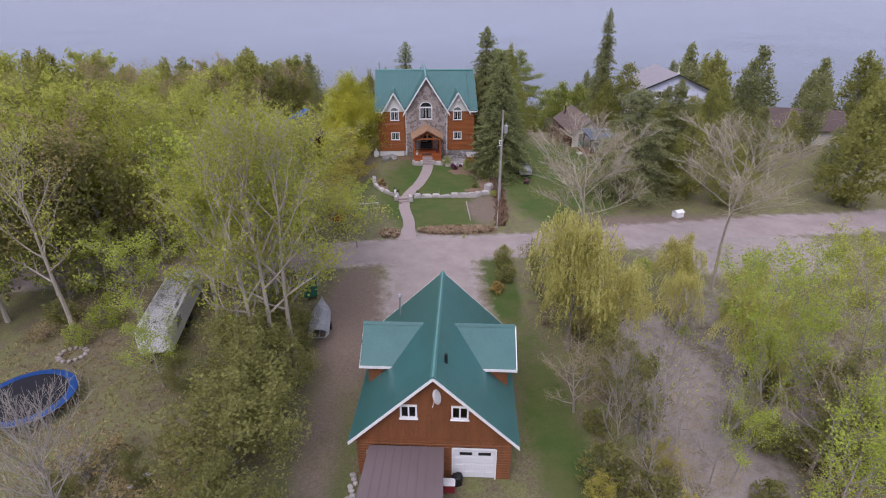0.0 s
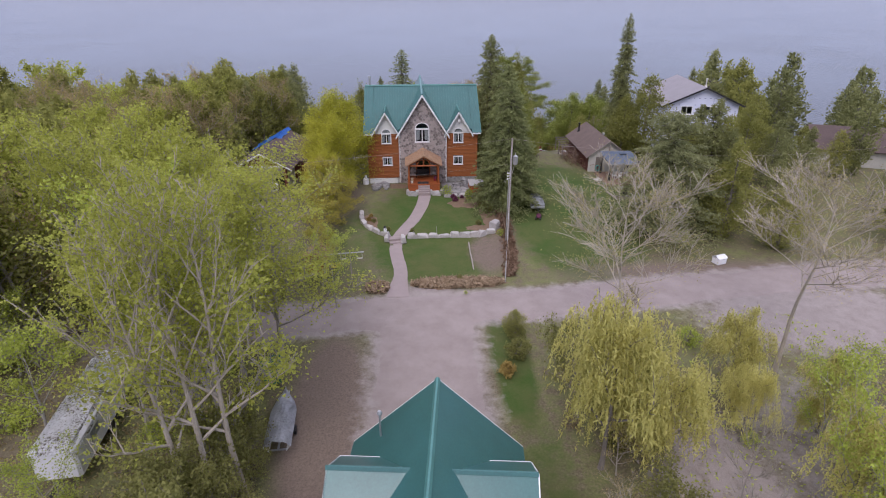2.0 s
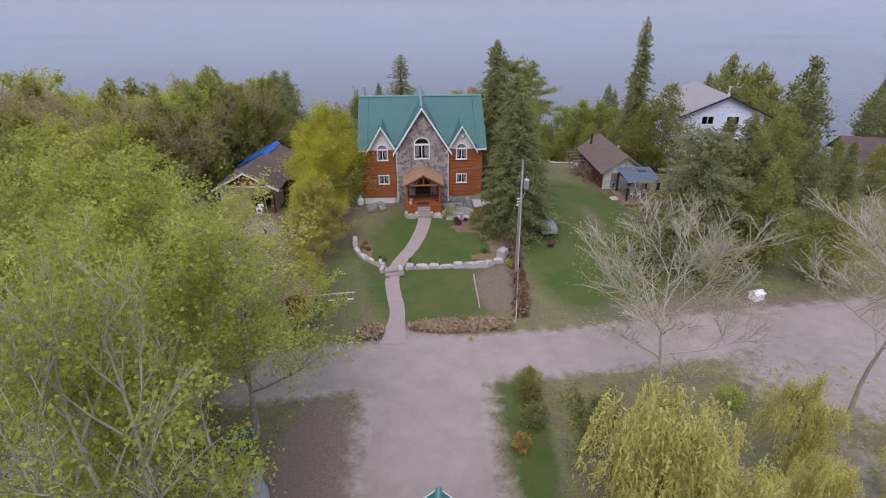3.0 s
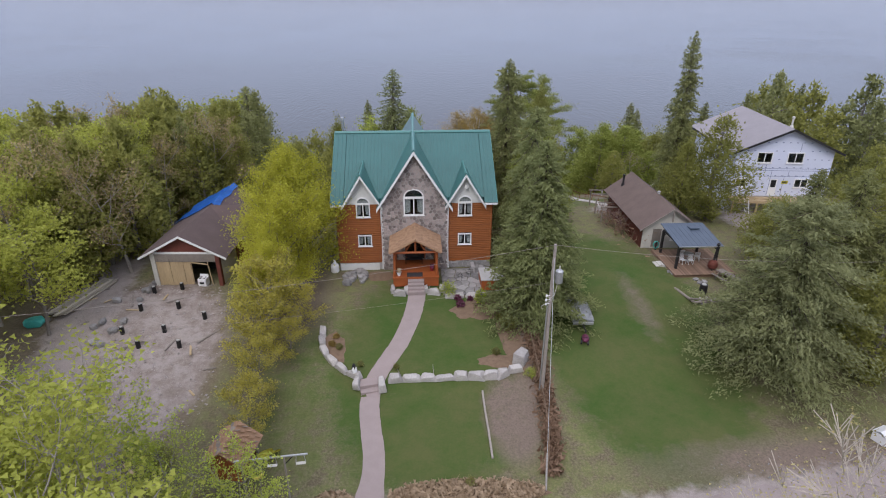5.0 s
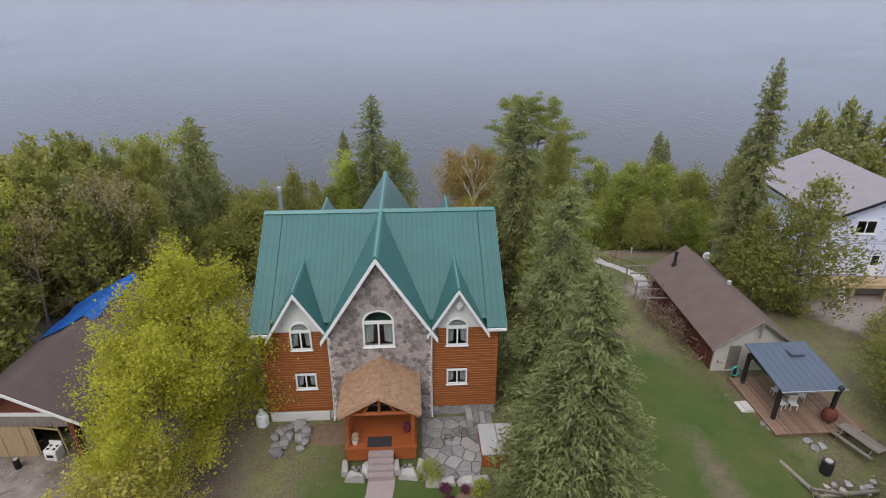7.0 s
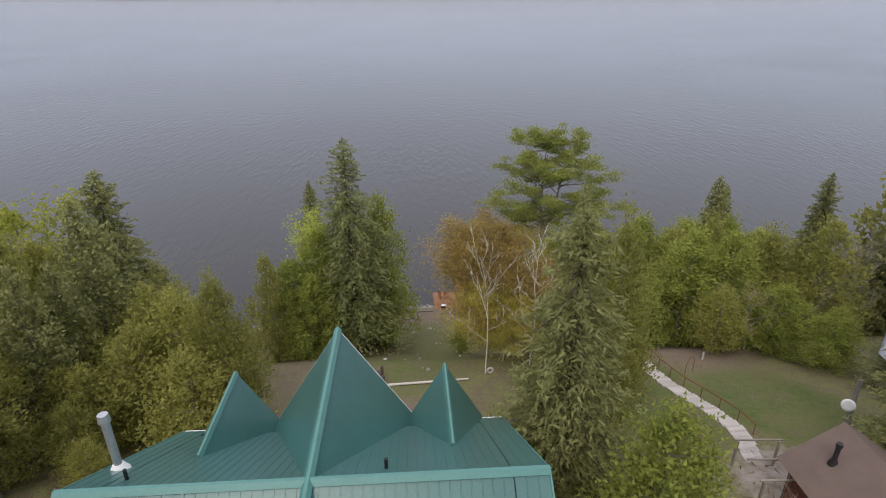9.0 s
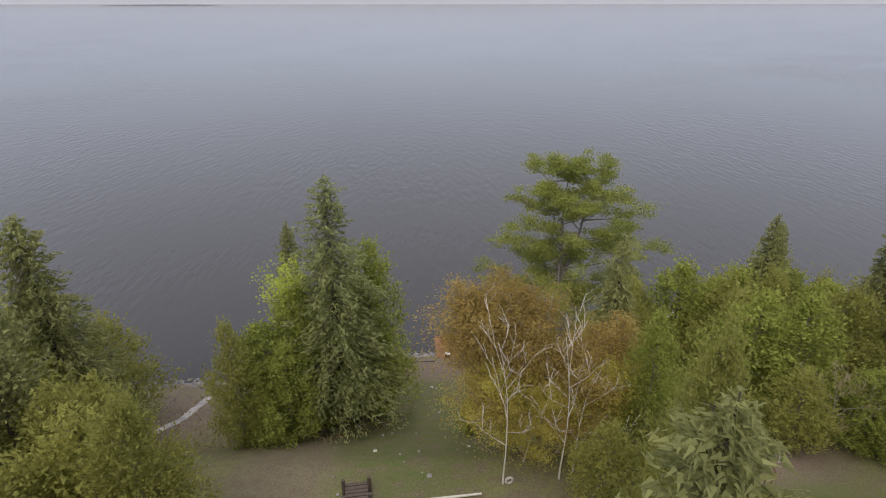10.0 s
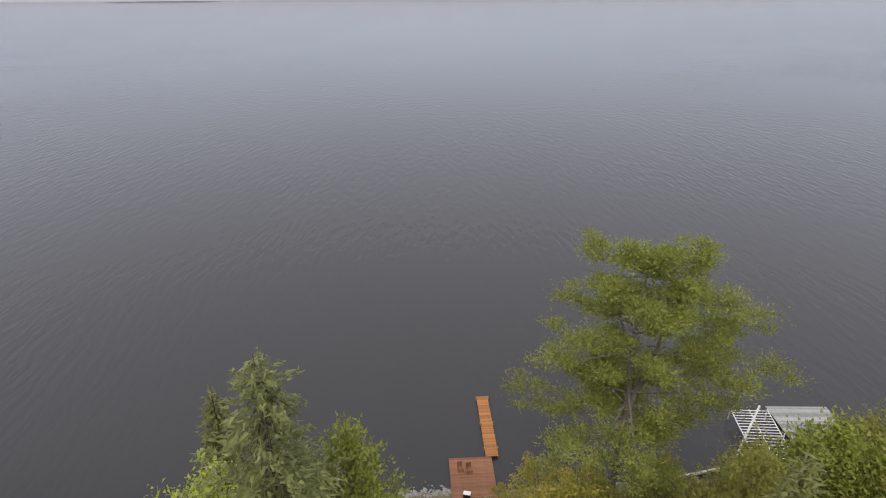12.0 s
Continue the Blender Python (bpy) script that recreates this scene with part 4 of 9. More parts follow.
    for x in (-3.06, 3.06):
        bm = bmesh.new()
        tube(bm, [(x, -0.62, 6.35), (x, -0.30, 6.05), (x, -0.30, 0.35), (x, -0.55, 0.15)], 0.055, 8)
        part("downpipe", bm, "white_trim", h, "white downpipe")
    for x in (-2.95, 2.95):
        part("corner_board", boxes((x - 0.07, x + 0.07, -0.25, -0.16, 0.3, 6.4)), "white_trim", h)
    # satellite dish under the right dormer peak
    bm = bmesh.new()
    tube(bm, [(4.75, -0.1, 7.9), (4.75, -0.4, 8.0)], 0.03, 6)
    bmesh.ops.create_cone(bm, cap_ends=True, segments=16, radius1=0.24, radius2=0.18, depth=0.05, matrix=pose(4.72, -0.3, 8.02, 80, 0, 25))
    part("satellite_dish", bm, "stucco", h, "small pale satellite dish")
    # roof pipes
    bm = bmesh.new()
    tube(bm, [(-7.0, 8.9, 9.9), (-7.0, 8.9, 12.1)], 0.14, 12)
    tube(bm, [(-7.0, 8.9, 12.1), (-7.0, 8.9, 12.18), (-7.0, 8.9, 12.4)], [0.2, 0.2, 0.17], 12)
    cp = part("chimney_pipe", bm, "grey_metal", h, "shiny metal chimney pipe")
    bm = bmesh.new()
    tube(bm, [(-7.0, 8.9, 9.6), (-7.0, 8.9, 9.95), (-7.0, 8.9, 10.25)], [0.42, 0.34, 0.17], 14)
    part("flashing", bm, "white_metal", cp, "white flashing collar")
    for x, y in ((2.35, 7.4), (-6.0, 7.6)):
        bm = bmesh.new()
        z = RIDGE_Z - (y - RIDGE_Y) * 0.62
        tube(bm, [(x, y, z - 0.1), (x, y, z + 0.42)], 0.06, 10)
        part("vent_pipe", bm, "black", h, "black vent pipe")
    # porch
    part("porch_floor", boxes((-2.05, 2.05, -3.85, -0.25, 0.78, 0.92)), "porch_wood", h, "glossy orange porch floor")
    part("porch_skirt", boxes((-2.0, 2.0, -3.8, -3.7, 0.0, 0.78), (-2.0, -1.9, -3.7, -0.25, 0.0, 0.78), (1.9, 2.0, -3.7, -0.25, 0.0, 0.78)), "porch_wood", h)
    part("doormat", boxes((-0.8, 0.6, -3.75, -2.95, 0.92, 0.945)), "mat", h, "dark grey doormat")
    for x in (-1.85, 1.85):
        for y in (-3.6, -0.5):
            bm = bmesh.new()
            tube(bm, [(x, y, 0.92), (x, y, 3.22)], 0.11, 10)
            part("porch_post", bm, "porch_wood", h, "round orange log post")
        bm = bmesh.new()
        for z in (1.15, 1.75):
            tube(bm, [(x, -3.5, z), (x, -0.5, z)], 0.055, 8)
        for i in range(9):
            yy = -3.3 + i * 0.34
            tube(bm, [(x, yy, 1.15), (x, yy, 1.75)], 0.03, 6)
        part("railing", bm, "porch_wood", h)
    bm = bmesh.new()
    tube(bm, [(-2.0, -3.6, 3.22), (2.0, -3.6, 3.22)], 0.11, 8)
    for k in (-1, 1):
        tube(bm, [(k * 2.0, -3.6, 3.22), (0, -3.6, 4.35)], 0.09, 8)
        tube(bm, [(k * 1.85, -3.7, 3.22), (k * 1.85, -0.3, 3.22)], 0.09, 8)
    tube(bm, [(0, -3.6, 3.22), (0, -3.6, 4.3)], 0.08, 8)
    for k in (-1, 1):
        tube(bm, [(k * 0.9, -3.6, 3.25), (k * 0.45, -3.6, 4.0)], 0.06, 6)
    part("porch_truss", bm, "porch_wood", h, "orange log truss")
    # porch roof of cedar shakes
    for k in (-1, 1):
        ridge, eave = Vector((0, 0, 4.62)), Vector((k * 2.26, 0, 3.36))
        bm = bmesh.new()
        slab(bm, [(0, -4.05, 4.62), (0, -0.2, 4.62), (eave.x, -0.2, eave.z), (eave.x, -4.05, eave.z)], 0.12)
        pr = part("porch_roof", bm, "shake", h, "tan cedar shake porch roof")
        sh = bpy.data.meshes.new("shake")
        b2 = bmesh.new()
        box(b2, -0.105, 0.105, -0.16, 0.18, 0.0, 0.03)
        b2.to_mesh(sh)
        b2.free()
        sh.materials.append(M["shake"])
        slope = (eave - ridge)
        rnd = random.Random(7 + k)
        ang = math.atan2(ridge.z - eave.z, abs(eave.x))
        rows_, cols_ = 11, 17
        for r_ in range(rows_):
            for c_ in range(cols_):
                f_ = (r_ + 0.5) / rows_
                px, pz_ = eave.x * f_, ridge.z + (eave.z - ridge.z) * f_
                py_ = -4.02 + (c_ + 0.5 + 0.3 * (r_ % 2)) * 3.85 / cols_
                rot = Euler((0, k * ang, 0)).to_matrix().to_4x4() @ Euler((0, 0, radians(-90 * k))).to_matrix().to_4x4() @ Euler((radians(4), 0, rnd.uniform(-0.05, 0.05))).to_matrix().to_4x4()
                piece("shake", sh, Matrix.Translation((px, py_, pz_ + 0.015 + rnd.uniform(0, 0.012))) @ rot, pr)
    # front door in the stone wall
    part("door_frame", boxes((-0.95, -0.82, -0.2, 0.05, 0.92, 3.0), (0.82, 0.95, -0.2, 0.05, 0.92, 3.0), (-0.82, 0.82, -0.2, 0.05, 2.9, 3.0)), "porch_wood", h)
    d = part("front_door", boxes((-0.82, 0.82, -0.05, 0.0, 0.93, 2.9), (-0.7, -0.1, -0.075, -0.05, 1.1, 1.6), (0.1, 0.7, -0.075, -0.05, 1.1, 1.6)), "dark_metal", h, "dark double front door")
    for x in (-0.4, 0.4):
        part("door_glass", boxes((x - 0.3, x + 0.3, -0.062, -0.052, 1.75, 2.7)), "glass", d).visible_shadow = False
    # steps
    for i in range(4):
        part("step", boxes((-0.72, 0.72, -4.25 - 0.32 * i, -3.85 - 0.32 * i + 0.06, -0.3, 0.74 - 0.19 * i), bevel=0.015), "path", h, "pinkish grey stone step")
    return h


main_house()

# bench and flower pots on the porch
b = thing("porch_bench", -0.15, -0.75, 0.92, "dark slatted bench on the porch", "bench")
part("seat", boxes(*[(-0.8, 0.8, -0.45 + i * 0.12, -0.35 + i * 0.12, 0.42, 0.45) for i in range(4)]), "dark_metal", b)
part("backrest", boxes(*[(-0.8, 0.8, 0.05, 0.08, 0.5 + i * 0.12, 0.59 + i * 0.12) for i in range(4)]), "dark_metal", b)
for x in (-0.75, 0.75):
    part("leg", boxes((x - 0.03, x + 0.03, -0.45, -0.38, 0, 0.65)), "dark_metal", b)
    part("leg", boxes((x - 0.03, x + 0.03, 0.04, 0.1, 0, 0.95)), "dark_metal", b)
for x, y, z, mtl, lab in ((-1.5, -3.4, 0.92, "white_metal", "white ceramic garden figure on the porch"), (1.45, -2.6, 0.92, "red", "dark red flower pot with a plant on the porch")):
    p = thing("flower_pot", x, y, z, lab, "flower pot")
    bm = bmesh.new()
    tube(bm, [(0, 0, 0), (0, 0, 0.3), (0, 0, 0.34), (0, 0, 0.34)], [0.13, 0.2, 0.22, 0.18], 12)
    part("pot", bm, mtl, p)
    part("plant", lump(int(x * 10), 0.2, 0.2, 0.2, 0.5, 2), "purple" if mtl == "red" else "straw", p).location = (0, 0, 0.45)


GT = -5.75  # the garage stands a little turned
GA = math.radians(GT)
GO = Vector((-1.47, -59.1, -3.07))  # middle of its front wall, at the ground


def garage():
    h = thing("garage", GO.x, GO.y, GO.z, "cedar-sided garage with green metal roof and two cross dormers", "garage", turn=GT)
    W, L, E, R = 4.42, 11.3, 3.15, 7.52  # half width, length, eave and ridge over the ground
    oW, of = 4.83, 0.42
    low = R - (R - E) * oW / W + 0.15
    w1, w2 = (-1.86, -0.9, 4.42, 5.34), (0.98, 1.94, 4.42, 5.34)
    door = (1.12, 3.52, 0.05, 2.2)
    # lower wall: horizontal courses; upper: vertical boards
    log_wall(h, -W, W, 0.0, 2.75, [door, (-3.6, -0.4, 0.0, 2.3)], course=0.2, bulge=0.03, material="cedar", label="red cedar horizontal siding")
    bm = panel([(-W, 2.75), (W, 2.75), (W, E), (0, R - 0.12), (-W, E)], [rect(*w1), rect(*w2)], 0.18)
    for i in range(36):
        x = -W + (i + 0.5) * 2 * W / 36
        top = E + (R - 0.12 - E) * (1 - abs(x) / W)
        for a, b in ((2.78, top - 0.25),):
            segs = [(a, b)]
            for w in (w1, w2):
                if w[0] - 0.05 < x < w[1] + 0.05:
                    segs = [(a, w[2] - 0.05), (w[3] + 0.05, b)]
            for s0, s1 in segs:
                if s1 > s0 + 0.05:
                    box(bm, x - 0.02, x + 0.02, -0.025, 0.0, s0, s1)
    part("gable_wall", bm, "cedar", h, "red cedar vertical siding")
    part("band_board", boxes((-W, W, -0.05, -0.0, 2.68, 2.80)), "cedar", h)
    for w in (w1, w2):
        window(h, *w, 0.0, 1, 0, 0.10, False, 0)
    # side walls, back wall
    for s in (-1, 1):
        part("wall", boxes((s * W - s * 0.18, s * W, 0.18, L, 0.0, E)), "cedar", h)
    bm = panel([(-W, 0), (W, 0), (W, E), (0, R - 0.12), (-W, E)], [rect(-3.6, -0.6, 0.05, 2.3), rect(0.6, 3.6, 0.05, 2.3)], 0.18)
    for v in bm.verts:
        v.co.y += L - 0.18
    part("gable_wall", bm, "cedar", h)
    for x0, x1 in ((-3.6, -0.6), (0.6, 3.6)):
        part("garage_door", boxes((x0, x1, L - 0.1, L - 0.05, 0.05, 2.3)), "door_white", h, "white garage door")
    part("floor", boxes((-W + 0.18, W - 0.18, 0.18, L - 0.18, -0.1, 0.03)), "concrete", h)
    # overhead door with raised panels and small lights
    d = bmesh.new()
    for i in range(4):
        z0 = door[2] + i * 0.5375
        box(d, door[0], door[1], 0.02, 0.07, z0 + 0.008, z0 + 0.53, 0.008)
        if i < 3:
            for j in range(4):
                x0 = door[0] + 0.08 + j * 0.58
                box(d, x0, x0 + 0.5, 0.008, 0.03, z0 + 0.1, z0 + 0.44, 0.01)
    dd = part("garage_door", d, "door_white", h, "white panelled overhead door")
    for x in (1.48, 2.55):
        part("door_light", boxes((x, x + 0.72, 0.0, 0.024, 1.78, 1.98)), "black", dd, "dark narrow door window")
    part("door_trim", boxes((door[0] - 0.09, door[0], -0.06, 0.02, 0, 2.3), (door[1], door[1] + 0.09, -0.06, 0.02, 0, 2.3), (door[0], door[1], -0.06, 0.02, 2.2, 2.3)), "white_trim", h)
    # roof
    y0, y1 = -of, L + of
    for s in (-1, 1):
        seam_roof(h, [(s * oW, y0, low), (s * oW, y1, low), (0, y1, R), (0, y0, R)], 0.38, "y", rib=False)
        rake(h, (0, y0 - 0.03, R - 0.0), (s * oW, y0 - 0.03, low), 0.22)
        rake(h, (0, y1 + 0.0, R - 0.0), (s * oW, y1, low), 0.22)
        part("fascia", boxes((s * oW - 0.02, s * oW + 0.02, y0, y1, low - 0.2, low - 0.02)), "roof_green", h)
        # cross dormer: ridge runs out sideways from the main slope
        dr, de, yc, hw, out = R - 1.0, 4.84, 6.35, 2.35, 4.86
        for k in (-1, 1):
            ye = yc + k * hw
            seam_roof(h, [(s * 0.5, ye, de), (s * out, ye, de), (s * out, yc, dr), (s * 0.5, yc, dr)], 0.4, "x", rib=False)
            rake(h, (s * out, ye, de), (s * out, yc, dr), 0.2)
            part("fascia", boxes(((min(s * 1.9, s * out)), (max(s * 1.9, s * out)), ye - 0.03 if k < 0 else ye, ye if k < 0 else ye + 0.03, de - 0.17, de + 0.01)), "white_trim", h, "white fascia board")
        cap(h, (s * 0.55, yc, dr + 0.03), (s * (out + 0.02), yc, dr + 0.03), 0.14, "roof_green")
        bm = panel([(yc - hw + 0.35, 2.7), (yc + hw - 0.35, 2.7), (yc + hw - 0.35, de), (yc, dr - 0.2), (yc - hw + 0.35, de)], [], 0.16)
        for v in bm.verts:
            v.co = Vector((s * (4.36 - v.co.y), v.co.x, v.co.z))
        part("dormer_wall", bm, "cedar", h)
        for k in (-1, 1):
            yy = yc + k * (hw - 0.35)
            part("dormer_wall", boxes((min(s * 1.5, s * 4.2), max(s * 1.5, s * 4.2), yy - 0.08, yy + 0.08, 3.2, de)), "cedar", h)
    cap(h, (0, y0 - 0.03, R + 0.03), (0, y1 + 0.03, R + 0.03), 0.16)
    # satellite dish on the gable
    bm = bmesh.new()
    tube(bm, [(0.05, -0.02, 6.1), (0.05, -0.35, 6.0), (0.1, -0.5, 6.3)], 0.035, 6)
    bmesh.ops.create_cone(bm, cap_ends=True, segments=18, radius1=0.36, radius2=0.27, depth=0.07, matrix=pose(0.25, -0.62, 6.42, 66, 0, 55) @ Matrix.Diagonal((0.85, 1.2, 1, 1)))
    beam(bm, (0.1, -0.5, 6.1), (0.0, -0.9, 5.95), 0.04)
    part("satellite_dish", bm, "tub_cover", h, "grey satellite dish on a bracket")
    # pipes
    bm = bmesh.new()
    tube(bm, [(0.62, 1.75, R - 0.72), (0.62, 1.75, R - 0.02)], 0.09, 8)
    part("vent_pipe", bm, "black", h, "black vent pipe")
    bm = bmesh.new()
    tube(bm, [(-3.0, 10.4, 4.1), (-3.0, 10.4, 6.17)], 0.055, 8)
    tube(bm, [(-3.0, 10.4, 6.12), (-3.0, 10.4, 6.18), (-3.0, 10.4, 6.34)], [0.13, 0.15, 0.08], 10)
    tube(bm, [(-3.0, 10.4, 4.15), (-3.0, 10.4, 4.45)], [0.2, 0.08], 10)
    part("flue_pipe", bm, "grey_metal", h, "thin metal flue with a cap")


garage()


def gp(u, v, z=0.0):
    """A place by the garage's own axes: across, along, up."""
    return GO + Vector((u * math.cos(GA) - v * math.sin(GA), u * math.sin(GA) + v * math.cos(GA), z))


def carport():
    c = gp(-1.5, -0.3)
    t = thing("carport", c.x, c.y, g(c.x, c.y), "lean-to carport with a brown-grey sheet roof", "carport", turn=GT)
    bm = bmesh.new()
    slab(bm, [(-2.15, 0.0, 2.62), (2.1, 0.0, 2.62), (2.25, -6.4, 2.05), (-2.45, -6.4, 2.05)], 0.09)
    part("roof", bm, "carport", t)
    rb = bmesh.new()
    for i in range(1, 9):
        u = -2.1 + i * 0.47
        beam(rb, (u, 0, 2.63), (u * 1.07, -6.4, 2.06), 0.03, 0.02)
    part("seams", rb, "carport", t)
    for u in (-2.2, 2.0):
        for v in (-0.3, -3.2, -6.1):
            part("post", boxes((u - 0.06, u + 0.06, v - 0.06, v + 0.06, 0, 2.5 + v * 0.09)), "grey_wood", t)
    part("beam", boxes((-2.25, -2.12, -6.3, -0.1, 1.95, 2.1), (1.95, 2.08, -6.3, -0.1, 1.95, 2.1)), "grey_wood", t)


carport()


def left_garage():
    """The unfinished garage with a hipped shingle roof, a plywood front and a stove standing in its opening."""
    x0, y0 = -20.2, -2.4
    h = thing("unfinished_garage", x0, y0, -0.32, "unfinished garage with brown shingle roof and plywood front", "garage", turn=-3)
    h.scale = (0.97, 1.0, 1.24)
    zf = 0.0
    part("floor", boxes((-3.1, 3.1, 0.0, 13.0, -0.5, 0.05)), "concrete", h)
    part("pillar", boxes((-3.1, -2.72, -0.1, 0.3, -0.2, 2.75)), "siding_white", h, "old white corner wall")
    part("pillar", boxes((2.75, 3.1, -0.1, 0.3, -0.2, 2.75)), "siding_red", h)
    for s in (-1, 1):
        part("wall", boxes((s * 3.1 - s * 0.15, s * 3.1, 0.3, 13, -0.3, 2.75)), "siding_white", h)
    part("wall", boxes((-3.1, 3.1, 12.85, 13, -0.3, 2.75)), "siding_white", h)
    part("room_back", boxes((-2.95, 2.95, 3.2, 3.3, 0.05, 2.4)), "room", h, "dark inside")
    for i, (a, b) in enumerate(((-2.7, -1.5), (-1.48, -0.3), (-0.28, 0.35))):
        part("plywood_sheet", boxes((a, b, 0.02 * i, 0.03 + 0.02 * i, 0.15, 2.1)), "plywood", h, "bare plywood sheet")
    bm = bmesh.new()
    box(bm, -2.75, 2.75, -0.06, 0.08, 2.08, 2.75)
    for i in range(16):
        box(bm, -2.6 + i * 0.33, -2.45 + i * 0.33, -0.09, -0.05, 2.12, 2.3)
    part("header", bm, "grey_wood", h, "exposed wooden header")
    bm = bmesh.new()
    beam(bm, (0.4, 0.1, 0.0), (0.4, 0.1, 2.1), 0.06)
    beam(bm, (0.45, 0.0, 2.02), (2.0, 0.0, 1.85), 0.07)
    beam(bm, (2.1, 0.1, 0.0), (1.9, 0.1, 2.1), 0.07)
    part("stud", bm, "plywood", h)
    # roof: gable over the door, hipped body behind
    R, E = 4.2, 2.75
    bm = panel([(-2.7, 2.75), (2.7, 2.75), (0, R - 0.2)], [], 0.1)
    part("gable_wall", bm, "siding_red", h, "red shingled gable")
    part("gable_trim", boxes((-2.75, 2.75, -0.12, 0.0, 2.70, 2.84)), "white_trim", h)
    for s in (-1, 1):
        bm = bmesh.new()
        slab(bm, [(0, -0.5, R), (0, 13.4, R), (s * 3.95, 13.4, E - 0.2), (s * 3.95, -0.5, E - 0.2)], 0.1)
        part("roof", bm, "shingle", h, "brown asphalt shingle roof")
        rake(h, (0, -0.54, R), (s * 3.95, -0.54, E - 0.2), 0.16)
    # cross wing hidden by the maple
    bm = bmesh.new()
    slab(bm, [(0, 7.0, R + 0.05), (5.5, 7.0, R + 0.05), (5.5, 3.4, E - 0.2), (0, 3.4, E - 0.2)], 0.1)
    slab(bm, [(0, 7.0, R + 0.05), (5.5, 7.0, R + 0.05), (5.5, 10.6, E - 0.2), (0, 10.6, E - 0.2)], 0.1)
    part("roof", bm, "shingle", h)
    part("wall", boxes((3.1, 5.3, 3.9, 10.1, -0.3, 2.3)), "siding_red", h)
    # blue tarp over the far part of the roof
    tb = bmesh.new()
    grid = {}
    for i in range(9):
        for j in range(9):
            u, v = i / 8, j / 8
            yy = 7.2 + 6.3 * v
            xx = -4.02 + 4.6 * u
            zz = R - abs(xx) * (R - E + 0.2) / 3.95 + 0.09 + 0.03 * math.sin(i * 2.1 + j * 1.3)
            grid[i, j] = tb.verts.new((xx + 0.1 * math.sin(j * 1.7), yy + 0.25 * math.sin(i * 1.2), zz))
    for i in range(8):
        for j in range(8):
            tb.faces.new((grid[i, j], grid[i + 1, j], grid[i + 1, j + 1], grid[i, j + 1]))
    bmesh.ops.solidify(tb, geom=tb.faces[:], thickness=0.01)
    part("tarp", tb, "tarp_blue", h, "bright blue plastic tarp on the roof")


left_garage()

s = thing("kitchen_stove", -18.95, -2.45, -0.26, "old white kitchen stove standing in the garage opening", "stove", turn=-8)
part("body", boxes((-0.38, 0.38, -0.32, 0.32, 0.06, 0.92), bevel=0.02), "white_metal", s)
part("back_panel", boxes((-0.38, 0.38, 0.25, 0.33, 0.92, 1.15), bevel=0.015), "white_metal", s)
dr = part("oven_door", boxes((-0.35, 0.35, -0.36, -0.32, 0.25, 0.8), bevel=0.01), "white_metal", s)
part("oven_window", boxes((-0.2, 0.2, -0.37, -0.358, 0.45, 0.65)), "black", dr, "dark oven window")
for x in (-0.19, 0.19):
    for y in (-0.15, 0.12):
        bm = bmesh.new()
        tube(bm, [(x, y, 0.92), (x, y, 0.935)], 0.085, 12)
        part("burner", bm, "black", s, "black coil burner")


def cabin():
    """The low brown-roofed cabin with its deck, right of the lawn."""
    x0, y0 = 25.8, 3.5
    h = thing("cabin", x0, y0, g(x0, y0), "long low cabin with brown shingle roof and pale gable", "house", turn=-1)
    W, L, E, R = 2.6, 11.5, 2.5, 4.5
    bm = panel([(-W, 0), (W, 0), (W, E), (0, R - 0.15), (-W, E)], [rect(-1.6, -0.7, 0.15, 2.15), rect(0.3, 1.7, 0.9, 2.1)], 0.15)
    part("gable_wall", bm, "siding_white", h, "pale siding gable")
    part("door", boxes((-1.6, -0.7, 0.03, 0.08, 0.15, 2.15)), "grey_wood", h)
    window(h, 0.3, 1.7, 0.9, 2.1, 0.05, 1, 0, 0.07, False)
    for s in (-1, 1):
        part("wall", boxes((s * W - s * 0.15, s * W, 0.15, L, -0.6, E)), "siding_white" if s > 0 else "siding_red", h)
    part("wall", boxes((-W, W, L - 0.15, L, -1.5, E)), "siding_white", h)
    for s in (-1, 1):
        bm = bmesh.new()
        slab(bm, [(0, -0.55, R), (0, L + 0.5, R), (s * 3.15, L + 0.5, E - 0.25), (s * 3.15, -0.55, E - 0.25)], 0.1)
        part("roof", bm, "shingle_tan", h, "brown asphalt shingle roof")
        rake(h, (0, -0.58, R), (s * 3.15, -0.58, E - 0.25), 0.14, 0.05, "grey_wood")
    part("gable_post", boxes((-0.06, 0.06, -0.6, -0.5, 3.1, R - 0.1)), "grey_wood", h)
    bm = bmesh.new()
    tube(bm, [(-1.5, 10.3, 3.2), (-1.5, 10.3, 4.5)], 0.12, 10)
    tube(bm, [(-1.5, 10.3, 4.5), (-1.5, 10.3, 4.7)], [0.17, 0.15], 10)
    tube(bm, [(-1.5, 10.3, 3.3), (-1.5, 10.3, 3.65)], [0.25, 0.16], 10)
    part("chimney_pipe", bm, "dark_metal", h, "dark stove pipe with a white collar")
    bm = bmesh.new()
    tube(bm, [(1.0, 6.0, 3.8), (1.0, 6.0, 4.1)], 0.18, 8)
    part("roof_vent", bm, "tub_cover", h, "grey roof vent")


cabin()


